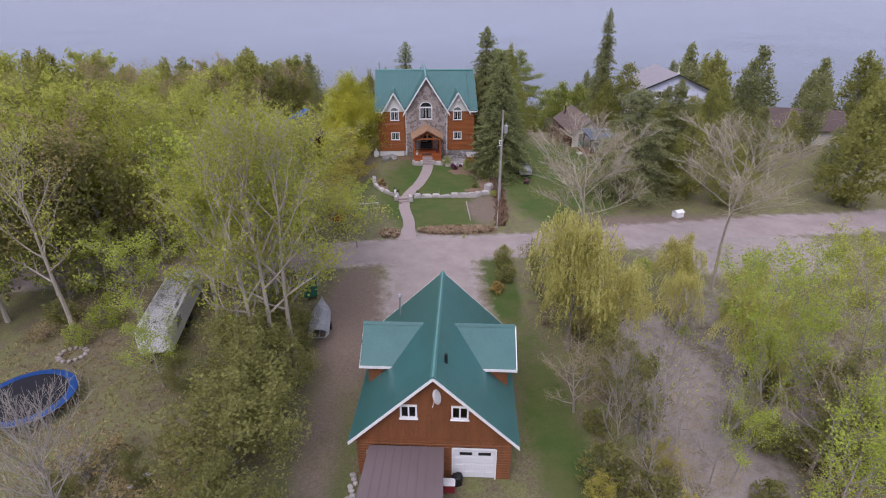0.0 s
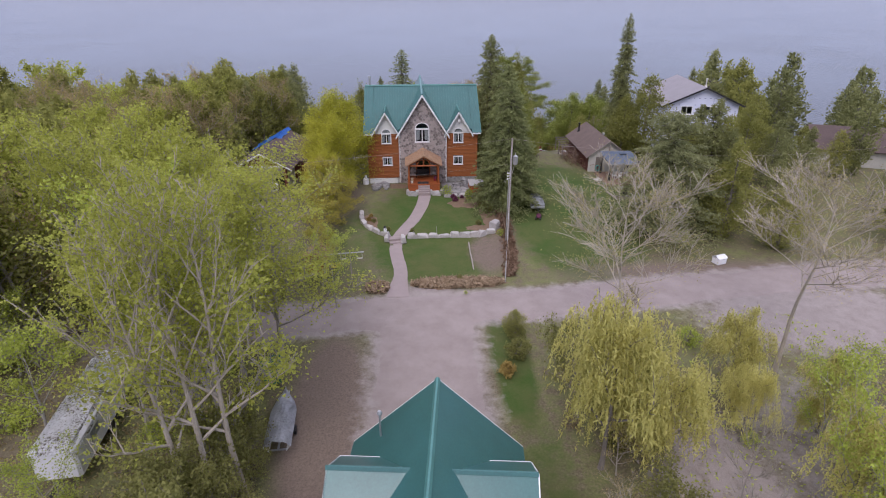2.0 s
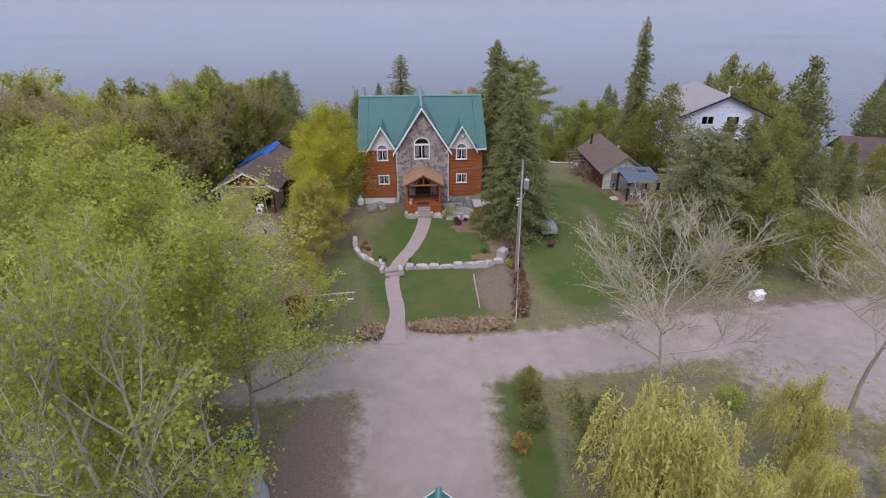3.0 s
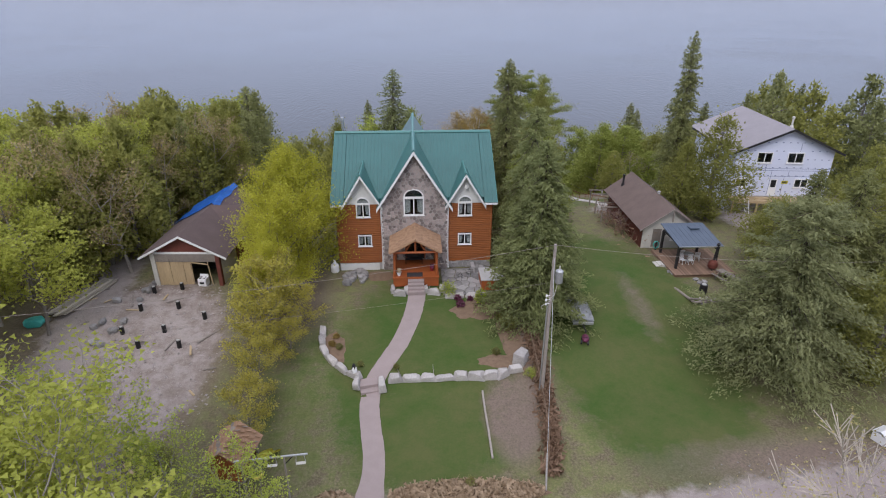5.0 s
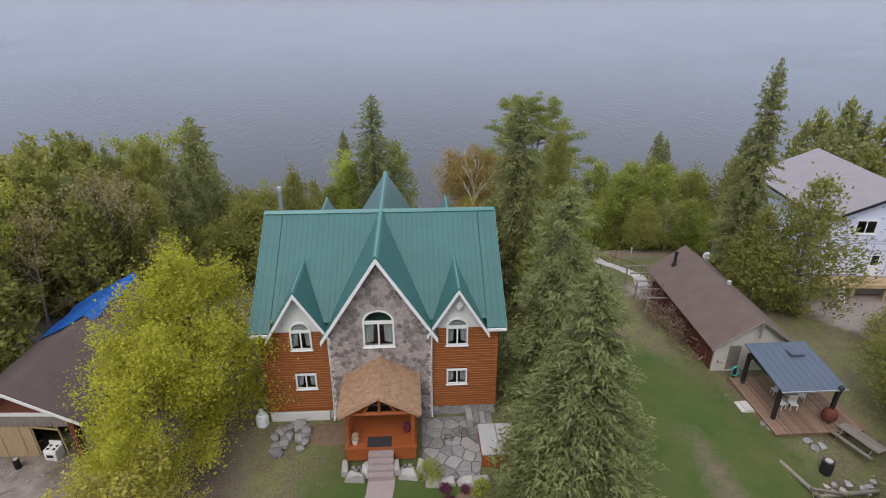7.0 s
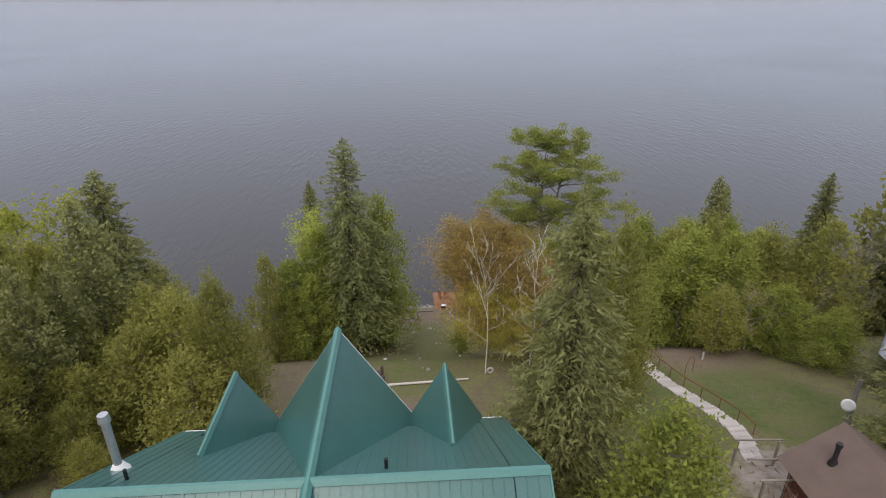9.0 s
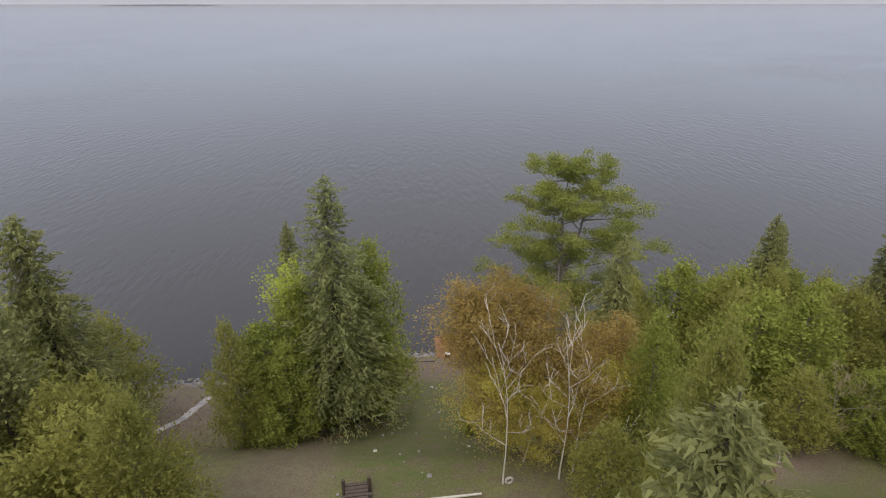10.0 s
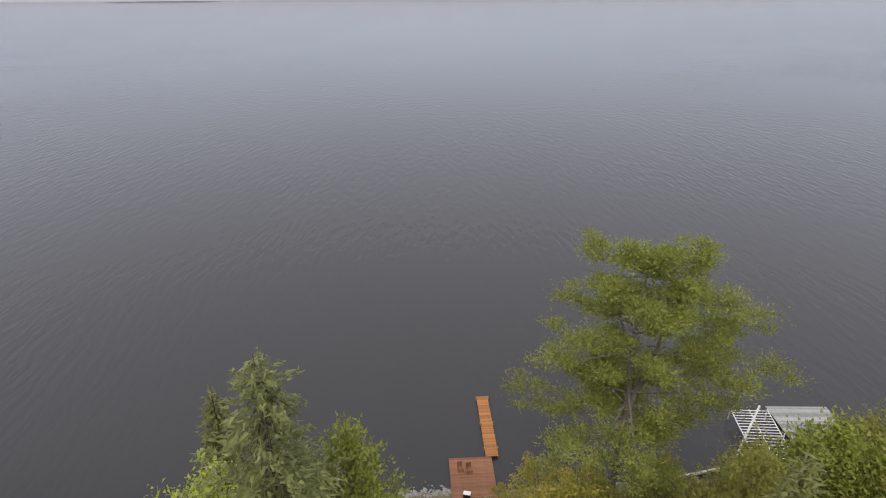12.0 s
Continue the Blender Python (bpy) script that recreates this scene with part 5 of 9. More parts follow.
def deck_and_gazebo():
    x0, y0 = 26.6, -0.6
    z0 = g(x0, y0)
    d = thing("wooden_deck", x0, y0, z0, "brown wooden deck in front of the cabin", "deck")
    part("frame", boxes((-2.75, 2.95, -2.55, -2.45, 0.0, 0.32), (-2.75, -2.65, -2.5, 3.0, 0.0, 0.32), (2.85, 2.95, -2.5, 3.0, 0, 0.32)), "deck", d)
    me = bpy.data.meshes.new("board")
    bm = boxes((-0.0675, 0.0675, -2.8, 2.75, 0.0, 0.035))
    bm.to_mesh(me)
    bm.free()
    me.materials.append(M["deck"])
    for i in range(40):
        piece("board", me, Matrix.Translation((-2.72 + i * 0.145, 0.1, 0.325)), d)
    part("step", boxes((-3.6, -2.8, -0.4, 0.6, 0.0, 0.16), (-3.3, -2.8, -0.35, 0.55, 0.16, 0.24)), "siding_white", d, "pale wooden step")
    gz_ = thing("gazebo", x0 - 0.35, y0, z0 + 0.36, "dark metal gazebo with a slate blue roof on the deck", "gazebo")
    for x in (-1.85, 1.85):
        for y in (-1.35, 2.2):
            part("post", boxes((x - 0.11, x + 0.11, y - 0.11, y + 0.11, 0, 2.35), bevel=0.015), "dark_metal", gz_)
            br = bmesh.new()
            beam(br, (x, y, 1.75), (x - math.copysign(0.55, x), y, 2.3), 0.07)
            part("brace", br, "dark_metal", gz_)
    part("beam", boxes((-1.95, 1.95, -1.42, -1.28, 2.3, 2.45), (-1.95, 1.95, 2.13, 2.27, 2.3, 2.45), (-1.92, -1.78, -1.4, 2.2, 2.3, 2.45), (1.78, 1.92, -1.4, 2.2, 2.3, 2.45)), "dark_metal", gz_)
    bm = bmesh.new()
    slab(bm, [(-2.1, -1.75, 2.42), (2.1, -1.75, 2.42), (2.1, 2.65, 2.95), (-2.1, 2.65, 2.95)], 0.07)
    rf = part("roof", bm, "blue_roof", gz_, "slate blue metal roof")
    rb = bmesh.new()
    for i in range(10):
        x = -2.08 + i * 0.462
        beam(rb, (x, -1.75, 2.425), (x, 2.65, 2.955), 0.025, 0.02)
    part("seams", rb, "blue_roof", rf)
    part("skylight", boxes((0.25, 1.15, 1.2, 1.9, 2.86, 2.95)), "blue_roof", rf)
    part("gutter", boxes((-2.1, 2.1, -1.82, -1.75, 2.34, 2.43)), "grey_metal", gz_, "grey metal gutter")
    # stove on the deck
    st = thing("chiminea", x0 + 1.1, y0 - 1.75, z0 + 0.36, "rusty round fire stove with a tall pipe on the deck", "fire stove")
    bm = bmesh.new()
    tube(bm, [(0, 0, 0.15), (0, 0, 0.3), (0, 0, 0.6), (0, 0, 0.85), (0, 0, 1.0)], [0.3, 0.42, 0.45, 0.36, 0.15], 12)
    part("body", bm, "siding_red", st)
    bm = bmesh.new()
    tube(bm, [(0, 0, 0.95), (0.15, 0, 2.5)], 0.1, 10)
    tube(bm, [(0.15, 0, 2.5), (0.15, 0, 2.6), (0.15, 0, 2.75)], [0.17, 0.17, 0.05], 10)
    part("flue", bm, "dark_metal", st)
    for k in range(3):
        bm = bmesh.new()
        a = k * 2.1
        tube(bm, [(0.3 * math.cos(a), 0.3 * math.sin(a), 0), (0.25 * math.cos(a), 0.25 * math.sin(a), 0.3)], 0.03, 6)
        part("leg", bm, "dark_metal", st)
    # plastic chairs and table
    for i, (cx, cy, r) in enumerate(((-1.1, -0.4, 20), (-0.4, -0.5, -10), (0.6, 0.3, 160), (-0.7, 0.9, 170))):
        c = thing("patio_chair", x0 + cx, y0 + cy, z0 + 0.36, "white plastic patio chair under the gazebo", "chair", "patio chairs", r)
        part("seat", boxes((-0.24, 0.24, -0.22, 0.24, 0.4, 0.44), bevel=0.01), "white_metal", c)
        part("backrest", boxes(*[(-0.22 + k * 0.1, -0.16 + k * 0.1, 0.22, 0.25, 0.44, 0.85) for k in range(5)], (-0.24, 0.24, 0.21, 0.26, 0.82, 0.9)), "white_metal", c)
        for lx in (-0.2, 0.2):
            for ly in (-0.18, 0.2):
                part("leg", boxes((lx - 0.02, lx + 0.02, ly - 0.02, ly + 0.02, 0, 0.4)), "white_metal", c)
    tb = thing("patio_table", x0 - 0.3, y0 + 0.25, z0 + 0.36, "round pale patio table under the gazebo", "table")
    bm = bmesh.new()
    tube(bm, [(0, 0, 0.7), (0, 0, 0.74)], 0.5, 20)
    part("tabletop", bm, "tub_cover", tb)
    bm = bmesh.new()
    tube(bm, [(0, 0, 0), (0, 0, 0.03), (0, 0, 0.05), (0, 0, 0.7)], [0.3, 0.3, 0.05, 0.05], 10)
    part("pedestal", bm, "tub_cover", tb)
    hr = thing("hose_reel", x0 - 2.45, y0 + 3.0, z0 + 0.36, "teal coiled garden hose against the cabin wall", "garden hose")
    bm = bmesh.new()
    for k in range(3):
        pts = [(0.28 * math.cos(a * 0.39) , -0.1 - 0.05 * k, 0.55 + 0.36 * math.sin(a * 0.39)) for a in range(17)]
        tube(bm, pts, 0.035, 6)
    part("coil", bm, "teal", hr)
    part("bracket", boxes((-0.05, 0.05, -0.2, 0.0, 0.0, 0.9)), "dark_metal", hr)
    # picnic table
    p = thing("picnic_table", 28.4, -4.2, g(28.4, -4.2), "weathered grey wooden picnic table on the grass", "picnic table", turn=18)
    for k in range(4):
        part("top_board", boxes((-0.38 + k * 0.195, -0.2 + k * 0.195, -1.25, 1.25, 0.72, 0.76)), "grey_wood", p)
    for s_ in (-1, 1):
        part("bench_board", boxes((s_ * 0.75 - 0.13, s_ * 0.75 + 0.13, -1.25, 1.25, 0.42, 0.46)), "grey_wood", p)
        bm = bmesh.new()
        for yy in (-0.9, 0.9):
            beam(bm, (s_ * 0.75, yy, 0.0), (s_ * 0.25, yy, 0.72), 0.05, 0.1)
        part("leg", bm, "grey_wood", p)
    bm = bmesh.new()
    for yy in (-0.9, 0.9):
        beam(bm, (-0.8, yy, 0.38), (0.8, yy, 0.38), 0.05, 0.1)
    part("crossbar", bm, "grey_wood", p)


deck_and_gazebo()


def wrap_house():
    """The white house under construction, clad in printed house wrap."""
    x0, y0 = 43.75, 14.5
    z0 = 1.25
    h = thing("white_house", x0, y0, z0, "two-storey house clad in white house wrap with grey roof", "house", turn=-6)
    W, L, E, R = 5.6, 13.0, 5.75, 8.3
    ups = [(-3.2, -1.4, 4.1, 5.4), (0.3, 2.2, 4.1, 5.4)]
    lows = [(-5.1, -3.8, 1.1, 2.2), (1.8, 3.4, 1.1, 2.2)]
    door = (-1.0, -0.1, 0.05, 2.1)
    bm = panel([(-W, 0), (W, 0), (W, E), (0, R - 0.15), (-W, E)], [rect(*w) for w in ups + lows + [door]], 0.2)
    part("gable_wall", bm, "housewrap", h, "white house wrap with printed marks")
    for w in ups + lows:
        window(h, *w, 0.0, 1, 0, 0.10, False)
    d = part("door", boxes((door[0], door[1], 0.02, 0.07, door[2], door[3])), "white_metal", h, "white door with a glazed upper half")
    part("door_glass", boxes((door[0] + 0.15, door[1] - 0.15, 0.005, 0.02, 1.1, 2.0)), "black", d)
    bm = bmesh.new()
    for z in (2.45, 3.15, 3.4):
        box(bm, -W + 0.05, W - 0.05, -0.012, 0.0, z, z + 0.05)
    for x, z0_, z1_ in ((-4.0, 2.45, 3.15), (-1.1, 2.45, 3.15), (0.9, 2.45, 3.2), (3.9, 2.45, 3.2), (-1.1, 0.1, 2.45), (0.5, 0.1, 2.45), (3.9, 1.0, 2.45), (1.6, 5.5, 6.6), (-1.9, 3.2, 3.9)):
        box(bm, x, x + 0.05, -0.012, 0.0, z0_, z1_)
    part("tape", bm, "wrap_print", h, "grey wrap seams")
    rnd = random.Random(5)
    bm = bmesh.new()
    for i in range(7):
        for j in range(14):
            x, z = -5.6 + j * 0.82 + 0.3 * (i % 2), 0.5 + i * 1.0
            if z > E + (R - E) * (1 - abs(x) / W) - 0.4:
                continue
            if any(a - 0.35 < x < b + 0.1 and c - 0.3 < z < e + 0.3 for a, b, c, e in ups + lows + [door]):
                continue
            box(bm, x, x + 0.22, -0.006, 0.0, z, z + 0.1)
    tagged(part("print_mark", bm, "wrap_print", h, "rows of printed marks"), kind="stuff")
    for x in (-5.4, 0.35):
        part("notice", boxes((x, x + 0.75, -0.02, -0.004, 1.55, 1.95)), "yellow", h, "small yellow notice")
        part("notice_text", boxes((x + 0.08, x + 0.67, -0.03, -0.02, 1.66, 1.74), (x + 0.08, x + 0.6, -0.03, -0.02, 1.78, 1.86)), "black", h)
    for s_ in (-1, 1):
        part("wall", boxes((s_ * W - s_ * 0.2, s_ * W, 0.2, L, -2, E)), "housewrap", h)
        bm = bmesh.new()
        slab(bm, [(0, -0.7, R), (0, L + 0.5, R), (s_ * 6.4, L + 0.5, E - 0.3), (s_ * 6.4, -0.7, E - 0.3)], 0.12)
        part("roof", bm, "shingle_grey", h, "grey asphalt shingle roof")
        rake(h, (0, -0.74, R), (s_ * 6.4, -0.74, E - 0.3), 0.26, 0.06, "dark_metal")
        part("fascia", boxes((s_ * 6.4 - 0.03, s_ * 6.4 + 0.03, -0.7, L + 0.5, E - 0.55, E - 0.3)), "dark_metal", h)
    part("wall", boxes((-W, W, L - 0.2, L, -2, E)), "housewrap", h)
    bm = bmesh.new()
    tube(bm, [(0.35, 0.9, R - 0.3), (0.35, 0.9, R + 0.9)], 0.1, 10)
    tube(bm, [(0.35, 0.9, R + 0.9), (0.35, 0.9, R + 1.1)], [0.16, 0.16], 10)
    tube(bm, [(0.35, 0.9, R - 0.4), (0.35, 0.9, R + 0.1)], [0.3, 0.16], 10)
    part("chimney_pipe", bm, "siding_white", h, "pale metal chimney pipe")
    part("foundation", boxes((-W, W, 0.05, 0.3, -2.5, 0.0)), "concrete", h)
    # unfinished wooden deck with a ladder
    part("deck", boxes((-5.6, 5.6, -1.6, 0.0, -0.3, -0.12), (-5.6, 5.6, -1.65, -1.55, -0.42, -0.1)), "plywood", h, "raw timber deck")
    for x in (-5.4, -2.6, 0.2, 3.0, 5.4):
        part("deck_post", boxes((x - 0.09, x + 0.09, -1.5, -1.32, -2.2, -0.3)), "plywood", h)
    rnd = random.Random(2)
    for i in range(6):
        bm = bmesh.new()
        x = -5.4 + i * 0.8
        beam(bm, (x, -1.7 + rnd.uniform(0, 0.8), 0.0), (x + 1.4, -1.2 + rnd.uniform(0, 0.6), 0.12 + 0.1 * (i % 2)), 0.09, 0.05)
        part("loose_board", bm, "plywood", h)
    lad = bmesh.new()
    for x in (-4.5, -4.05):
        beam(lad, (x, -2.9, -1.3), (x, -2.05, 0.35), 0.05)
    for k in range(5):
        beam(lad, (-4.5, -2.75 + k * 0.17, -1.0 + k * 0.32), (-4.05, -2.75 + k * 0.17, -1.0 + k * 0.32), 0.04)
    part("ladder", lad, "white_metal", h, "white ladder")


wrap_house()


# ---- trees ----
def leaf_mesh(name, pos, size, material, rng, flat=0.0, long=1.0, axis=None):
    """One mesh of many small leaves: a small blade at each place, turned at random (flat: towards level)."""
    n = len(pos)
    pos = np.asarray(pos, float)
    nrm = rng.normal(size=(n, 3))
    nrm[:, 2] += flat * 3
    nrm /= np.linalg.norm(nrm, axis=1, keepdims=True)
    t = rng.normal(size=(n, 3)) if axis is None else np.asarray(axis, float) + rng.normal(size=(n, 3)) * 0.25
    t -= (t * nrm).sum(1, keepdims=True) * nrm
    t /= np.linalg.norm(t, axis=1, keepdims=True) + 1e-9
    b = np.cross(nrm, t)
    s = (np.asarray(size) * rng.uniform(0.6, 1.35, n))[:, None]
    tip, side = t * s * long, b * s * 0.62
    v = np.stack([pos - tip * 0.45 + side, pos - tip * 0.45 - side, pos + tip * 0.6 + nrm * s * 0.1], 1).reshape(-1, 3)
    me = bpy.data.meshes.new(name)
    me.vertices.add(3 * n)
    me.vertices.foreach_set("co", v.ravel())
    me.loops.add(3 * n)
    me.loops.foreach_set("vertex_index", np.arange(3 * n))
    me.polygons.add(n)
    me.polygons.foreach_set("loop_start", np.arange(0, 3 * n, 3))
    me.update(calc_edges=True)
    me.materials.append(M[material])
    return me


def grow(rnd, height, lean=0.05, limbs=9, start=0.3, spread=0.45, levels=2, r0=0.16, up=0.9, subs=5):
    """Trunk and limbs. Returns (tubes, tips): tubes are (points, radii); tips are places for leaves."""
    tubes, tips = [], []
    p = Vector((0, 0, -0.3))
    pts, rad = [p.copy()], [r0 * 1.25]
    d = Vector((rnd.uniform(-lean, lean), rnd.uniform(-lean, lean), 1))
    n = 9
    for i in range(1, n + 1):
        d += Vector((rnd.uniform(-0.06, 0.06), rnd.uniform(-0.06, 0.06), 0))
        p = p + d.normalized() * (height * 0.96 / n)
        pts.append(p.copy())
        rad.append(r0 * (1 - 0.93 * (i / n) ** 0.9))
    tubes.append((pts, rad, 7))

    def along(pts_, t):
        k = min(int(t * (len(pts_) - 1)), len(pts_) - 2)
        return pts_[k].lerp(pts_[k + 1], t * (len(pts_) - 1) - k)

    def limb(base, dirn, length, r, lev):
        q, dd = base.copy(), dirn.normalized()
        ps, rs = [q.copy()], [r]
        m = (5, 3, 1)[lev]
        for i in range(1, m + 1):
            dd = (dd + Vector((rnd.uniform(-0.18, 0.18), rnd.uniform(-0.18, 0.18), rnd.uniform(-0.04, 0.16) * up))).normalized()
            q = q + dd * length / m
            ps.append(q.copy())
            rs.append(r * (1 - 0.9 * i / m))
        tubes.append((ps, rs, 5 if lev == 0 else 3))
        for k in range(2 if lev == 0 else 1, m + 1):
            tips.append((ps[k].copy(), length * (0.16 if lev else 0.12)))
        if lev < levels - 1:
            for j in range(subs):
                t = 0.3 + 0.65 * (j + rnd.random()) / subs
                b = along(ps, t)
                nd = (dd + Vector((rnd.uniform(-1, 1), rnd.uniform(-1, 1), rnd.uniform(-0.25, 0.7))) * 0.9).normalized()
                limb(b, nd, length * rnd.uniform(0.32, 0.55), r * 0.45, lev + 1)

    for i in range(limbs):
        t = start + (0.97 - start) * (i + rnd.random() * 0.8) / limbs
        a = i * 2.4 + rnd.uniform(-0.5, 0.5)
        env = math.sin(math.pi * min(1, 0.22 + 0.78 * (t - start) / (1 - start))) ** 0.7
        length = height * spread * (0.35 + 0.65 * env) * rnd.uniform(0.8, 1.15)
        limb(along(pts, t), Vector((math.cos(a), math.sin(a), 0.35 + 0.9 * t * up)), length, r0 * (1 - 0.8 * t) * 0.62, 0)
    tips.append((pts[-1].copy(), height * 0.05))
    return tubes, tips


def tree_root(name, label, category):
    return tagged(new(name), label, category, "trees")


STOCK = {}


def finish_tree(key, root, tubes, bark, me):
    bm = bmesh.new()
    pts, rad, sides = tubes[0]
    tube(bm, pts, [max(r, 0.012) for r in rad], sides, False)
    part("trunk", bm, bark, root)
    if len(tubes) > 1:
        bm = bmesh.new()
        for pts, rad, sides in tubes[1:]:
            tube(bm, pts, [max(r, 0.012) for r in rad], sides, False)
        tagged(part("limb", bm, bark, root), kind="stuff")
    if me is not None:
        ob = new("crown", me)
        ob.parent = root
    STOCK[key] = root


def broadleaf(key, seed, height, spread, limbs, leaves, size, leaf, bark, label, start=0.3, levels=2, r0=0.16, puff=1.0, subs=5, up=0.9, name="tree", category="tree", lean=0.05):
    rnd = random.Random(seed)
    rng = np.random.default_rng(seed)
    tubes, tips = grow(rnd, height, lean, limbs, start, spread, levels, r0, up, subs)
    me = None
    if leaves:
        base = np.array([tuple(p) for p, _ in tips])
        rad = np.array([max(0.25, r * puff) for _, r in tips])
        pick = rng.choice(len(tips), leaves, p=rad / rad.sum())
        pos = base[pick] + rng.normal(size=(leaves, 3)) * rad[pick, None] * np.array([0.8, 0.8, 0.6])
        pos[:, 2] = np.maximum(pos[:, 2], 0.3)
        me = leaf_mesh("crown", pos, size, leaf, rng)
    root = tree_root(name, label, category)
    finish_tree(key, root, tubes, bark, me)
    return root


def spruce(key, seed, height, radius, leaf, label, bark="bark_dark", low=0.05, dens=1.0, droop=0.25, ragged=0.25, name="spruce", size=0.3, power=0.75):
    """A conifer: whorls of drooping boughs set with needle sprays."""
    rnd = random.Random(seed)
    rng = np.random.default_rng(seed)
    tubes = [([Vector((0, 0, -0.3)), Vector((0.02, 0, height * 0.5)), Vector((0, 0.03, height))], [height * 0.014, height * 0.008, 0.015], 7)]
    pos, ax, sz = [], [], []
    z = height * low
    while z < height * 0.99:
        f = z / height
        reach = radius * (1 - f) ** power + 0.12
        nb = max(4, int(9 * (0.55 + 0.45 * (1 - f))))
        a0 = rnd.uniform(0, 6.3)
        for k in range(nb):
            a = a0 + k * 2 * math.pi / nb + rnd.uniform(-0.25, 0.25)
            L = reach * rnd.uniform(1 - ragged, 1 + ragged * 0.6)
            dx, dy = math.cos(a), math.sin(a)
            lift = 0.25 if f > 0.8 else 0.0
            end = Vector((dx * L, dy * L, z - L * droop + L * lift * 2))
            if L > 0.8 and k % 2 == 0:
                tubes.append(([Vector((0, 0, z)), end * 0.9 + Vector((0, 0, 0.1 * z * 0))], [0.03, 0.012], 3))
            m = max(3, int(L * 11.5 * dens))
            for j in range(m):
                t = (0.25 + 0.75 * (j + rnd.random()) / m)
                w = L * 0.26 * (1.1 - t * 0.75)
                px = dx * L * t + rnd.gauss(0, w * 0.6)
                py_ = dy * L * t + rnd.gauss(0, w * 0.6)
                pz_ = z + (end.z - z) * t ** 1.3 + rnd.gauss(0, 0.07) - 0.05
                pos.append((px, py_, pz_))
                ax.append((dx + rnd.uniform(-0.7, 0.7), dy + rnd.uniform(-0.7, 0.7), rnd.uniform(-0.7, 0.1)))
                sz.append(size * (0.8 + 0.4 * (1 - t)) * (0.6 + 0.4 * min(1, reach / 1.2)))
        z += max(0.16, height * 0.016) * rnd.uniform(0.85, 1.2)
    me = leaf_mesh("crown", pos, np.array(sz) * 0.64, leaf, rng, 0.3, 3.3, ax)
    root = tree_root(name, label, "spruce" if name == "spruce" else "conifer")
    finish_tree(key, root, tubes, bark, me)
    return root


def cedar(key, seed, height, radius, n, leaf, label, size=0.26, base=0.03, name="cedar", pointed=0.75, bark="bark_grey", category="cedar"):
    """A dense egg-shaped evergreen built of overlapping frond clumps with gaps between them."""
    rnd = random.Random(seed)
    rng = np.random.default_rng(seed)
    tubes = [([Vector((0, 0, -0.3)), Vector((0.05, 0.02, height * 0.45)), Vector((0, 0, height * 0.93))], [height * 0.02, height * 0.012, 0.02], 6)]
    clumps = []
    count = int(46 + height * 7)
    for i in range(count):
        f = base + (1 - base) * ((i + rnd.random()) / count)
        env = (math.sin(math.pi * min(1.0, 0.5 * (f / 0.32))) if f < 0.32 else (1 - ((f - 0.32) / 0.68) ** 1.5) ** pointed)
        env = max(env, 0.08)
        a = i * 2.399 + rnd.uniform(-0.6, 0.6)
        rr = radius * env * rnd.uniform(0.3, 1.12)
        c = Vector((math.cos(a) * rr, math.sin(a) * rr, f * height * rnd.uniform(0.94, 1.05)))
        clumps.append((c, radius * rnd.uniform(0.14, 0.34) * (0.45 + 0.55 * env), a))
        if i % 3 == 0:
            tubes.append(([Vector((0, 0, max(0.2, c.z - rr * 0.5))), c], [0.05, 0.015], 3))
    w = np.array([c[1] ** 1.7 for c in clumps])
    pick = rng.choice(len(clumps), n, p=w / w.sum())
    cen = np.array([tuple(c[0]) for c in clumps])[pick]
    rad = np.array([c[1] for c in clumps])[pick]
    d = rng.normal(size=(n, 3))
    d /= np.linalg.norm(d, axis=1, keepdims=True)
    d[:, 2] = d[:, 2] * 1.15 + 0.25
    pos = cen + d * (rad * rng.gamma(6.0, 0.155, n))[:, None]
    pos[:, 2] = np.maximum(pos[:, 2], 0.1)
    ax = pos - np.array([0, 0, 0.55 * height])
    ax[:, 2] = np.abs(ax[:, 2]) * 0.5 + np.linalg.norm(ax[:, :2], axis=1) * 0.6
    me = leaf_mesh("crown", pos, size * 0.84, leaf, rng, 0.0, 1.8, ax + rng.normal(size=(n, 3)) * 0.6)
    root = tree_root(name, label, category)
    finish_tree(key, root, tubes, bark, me)
    return root


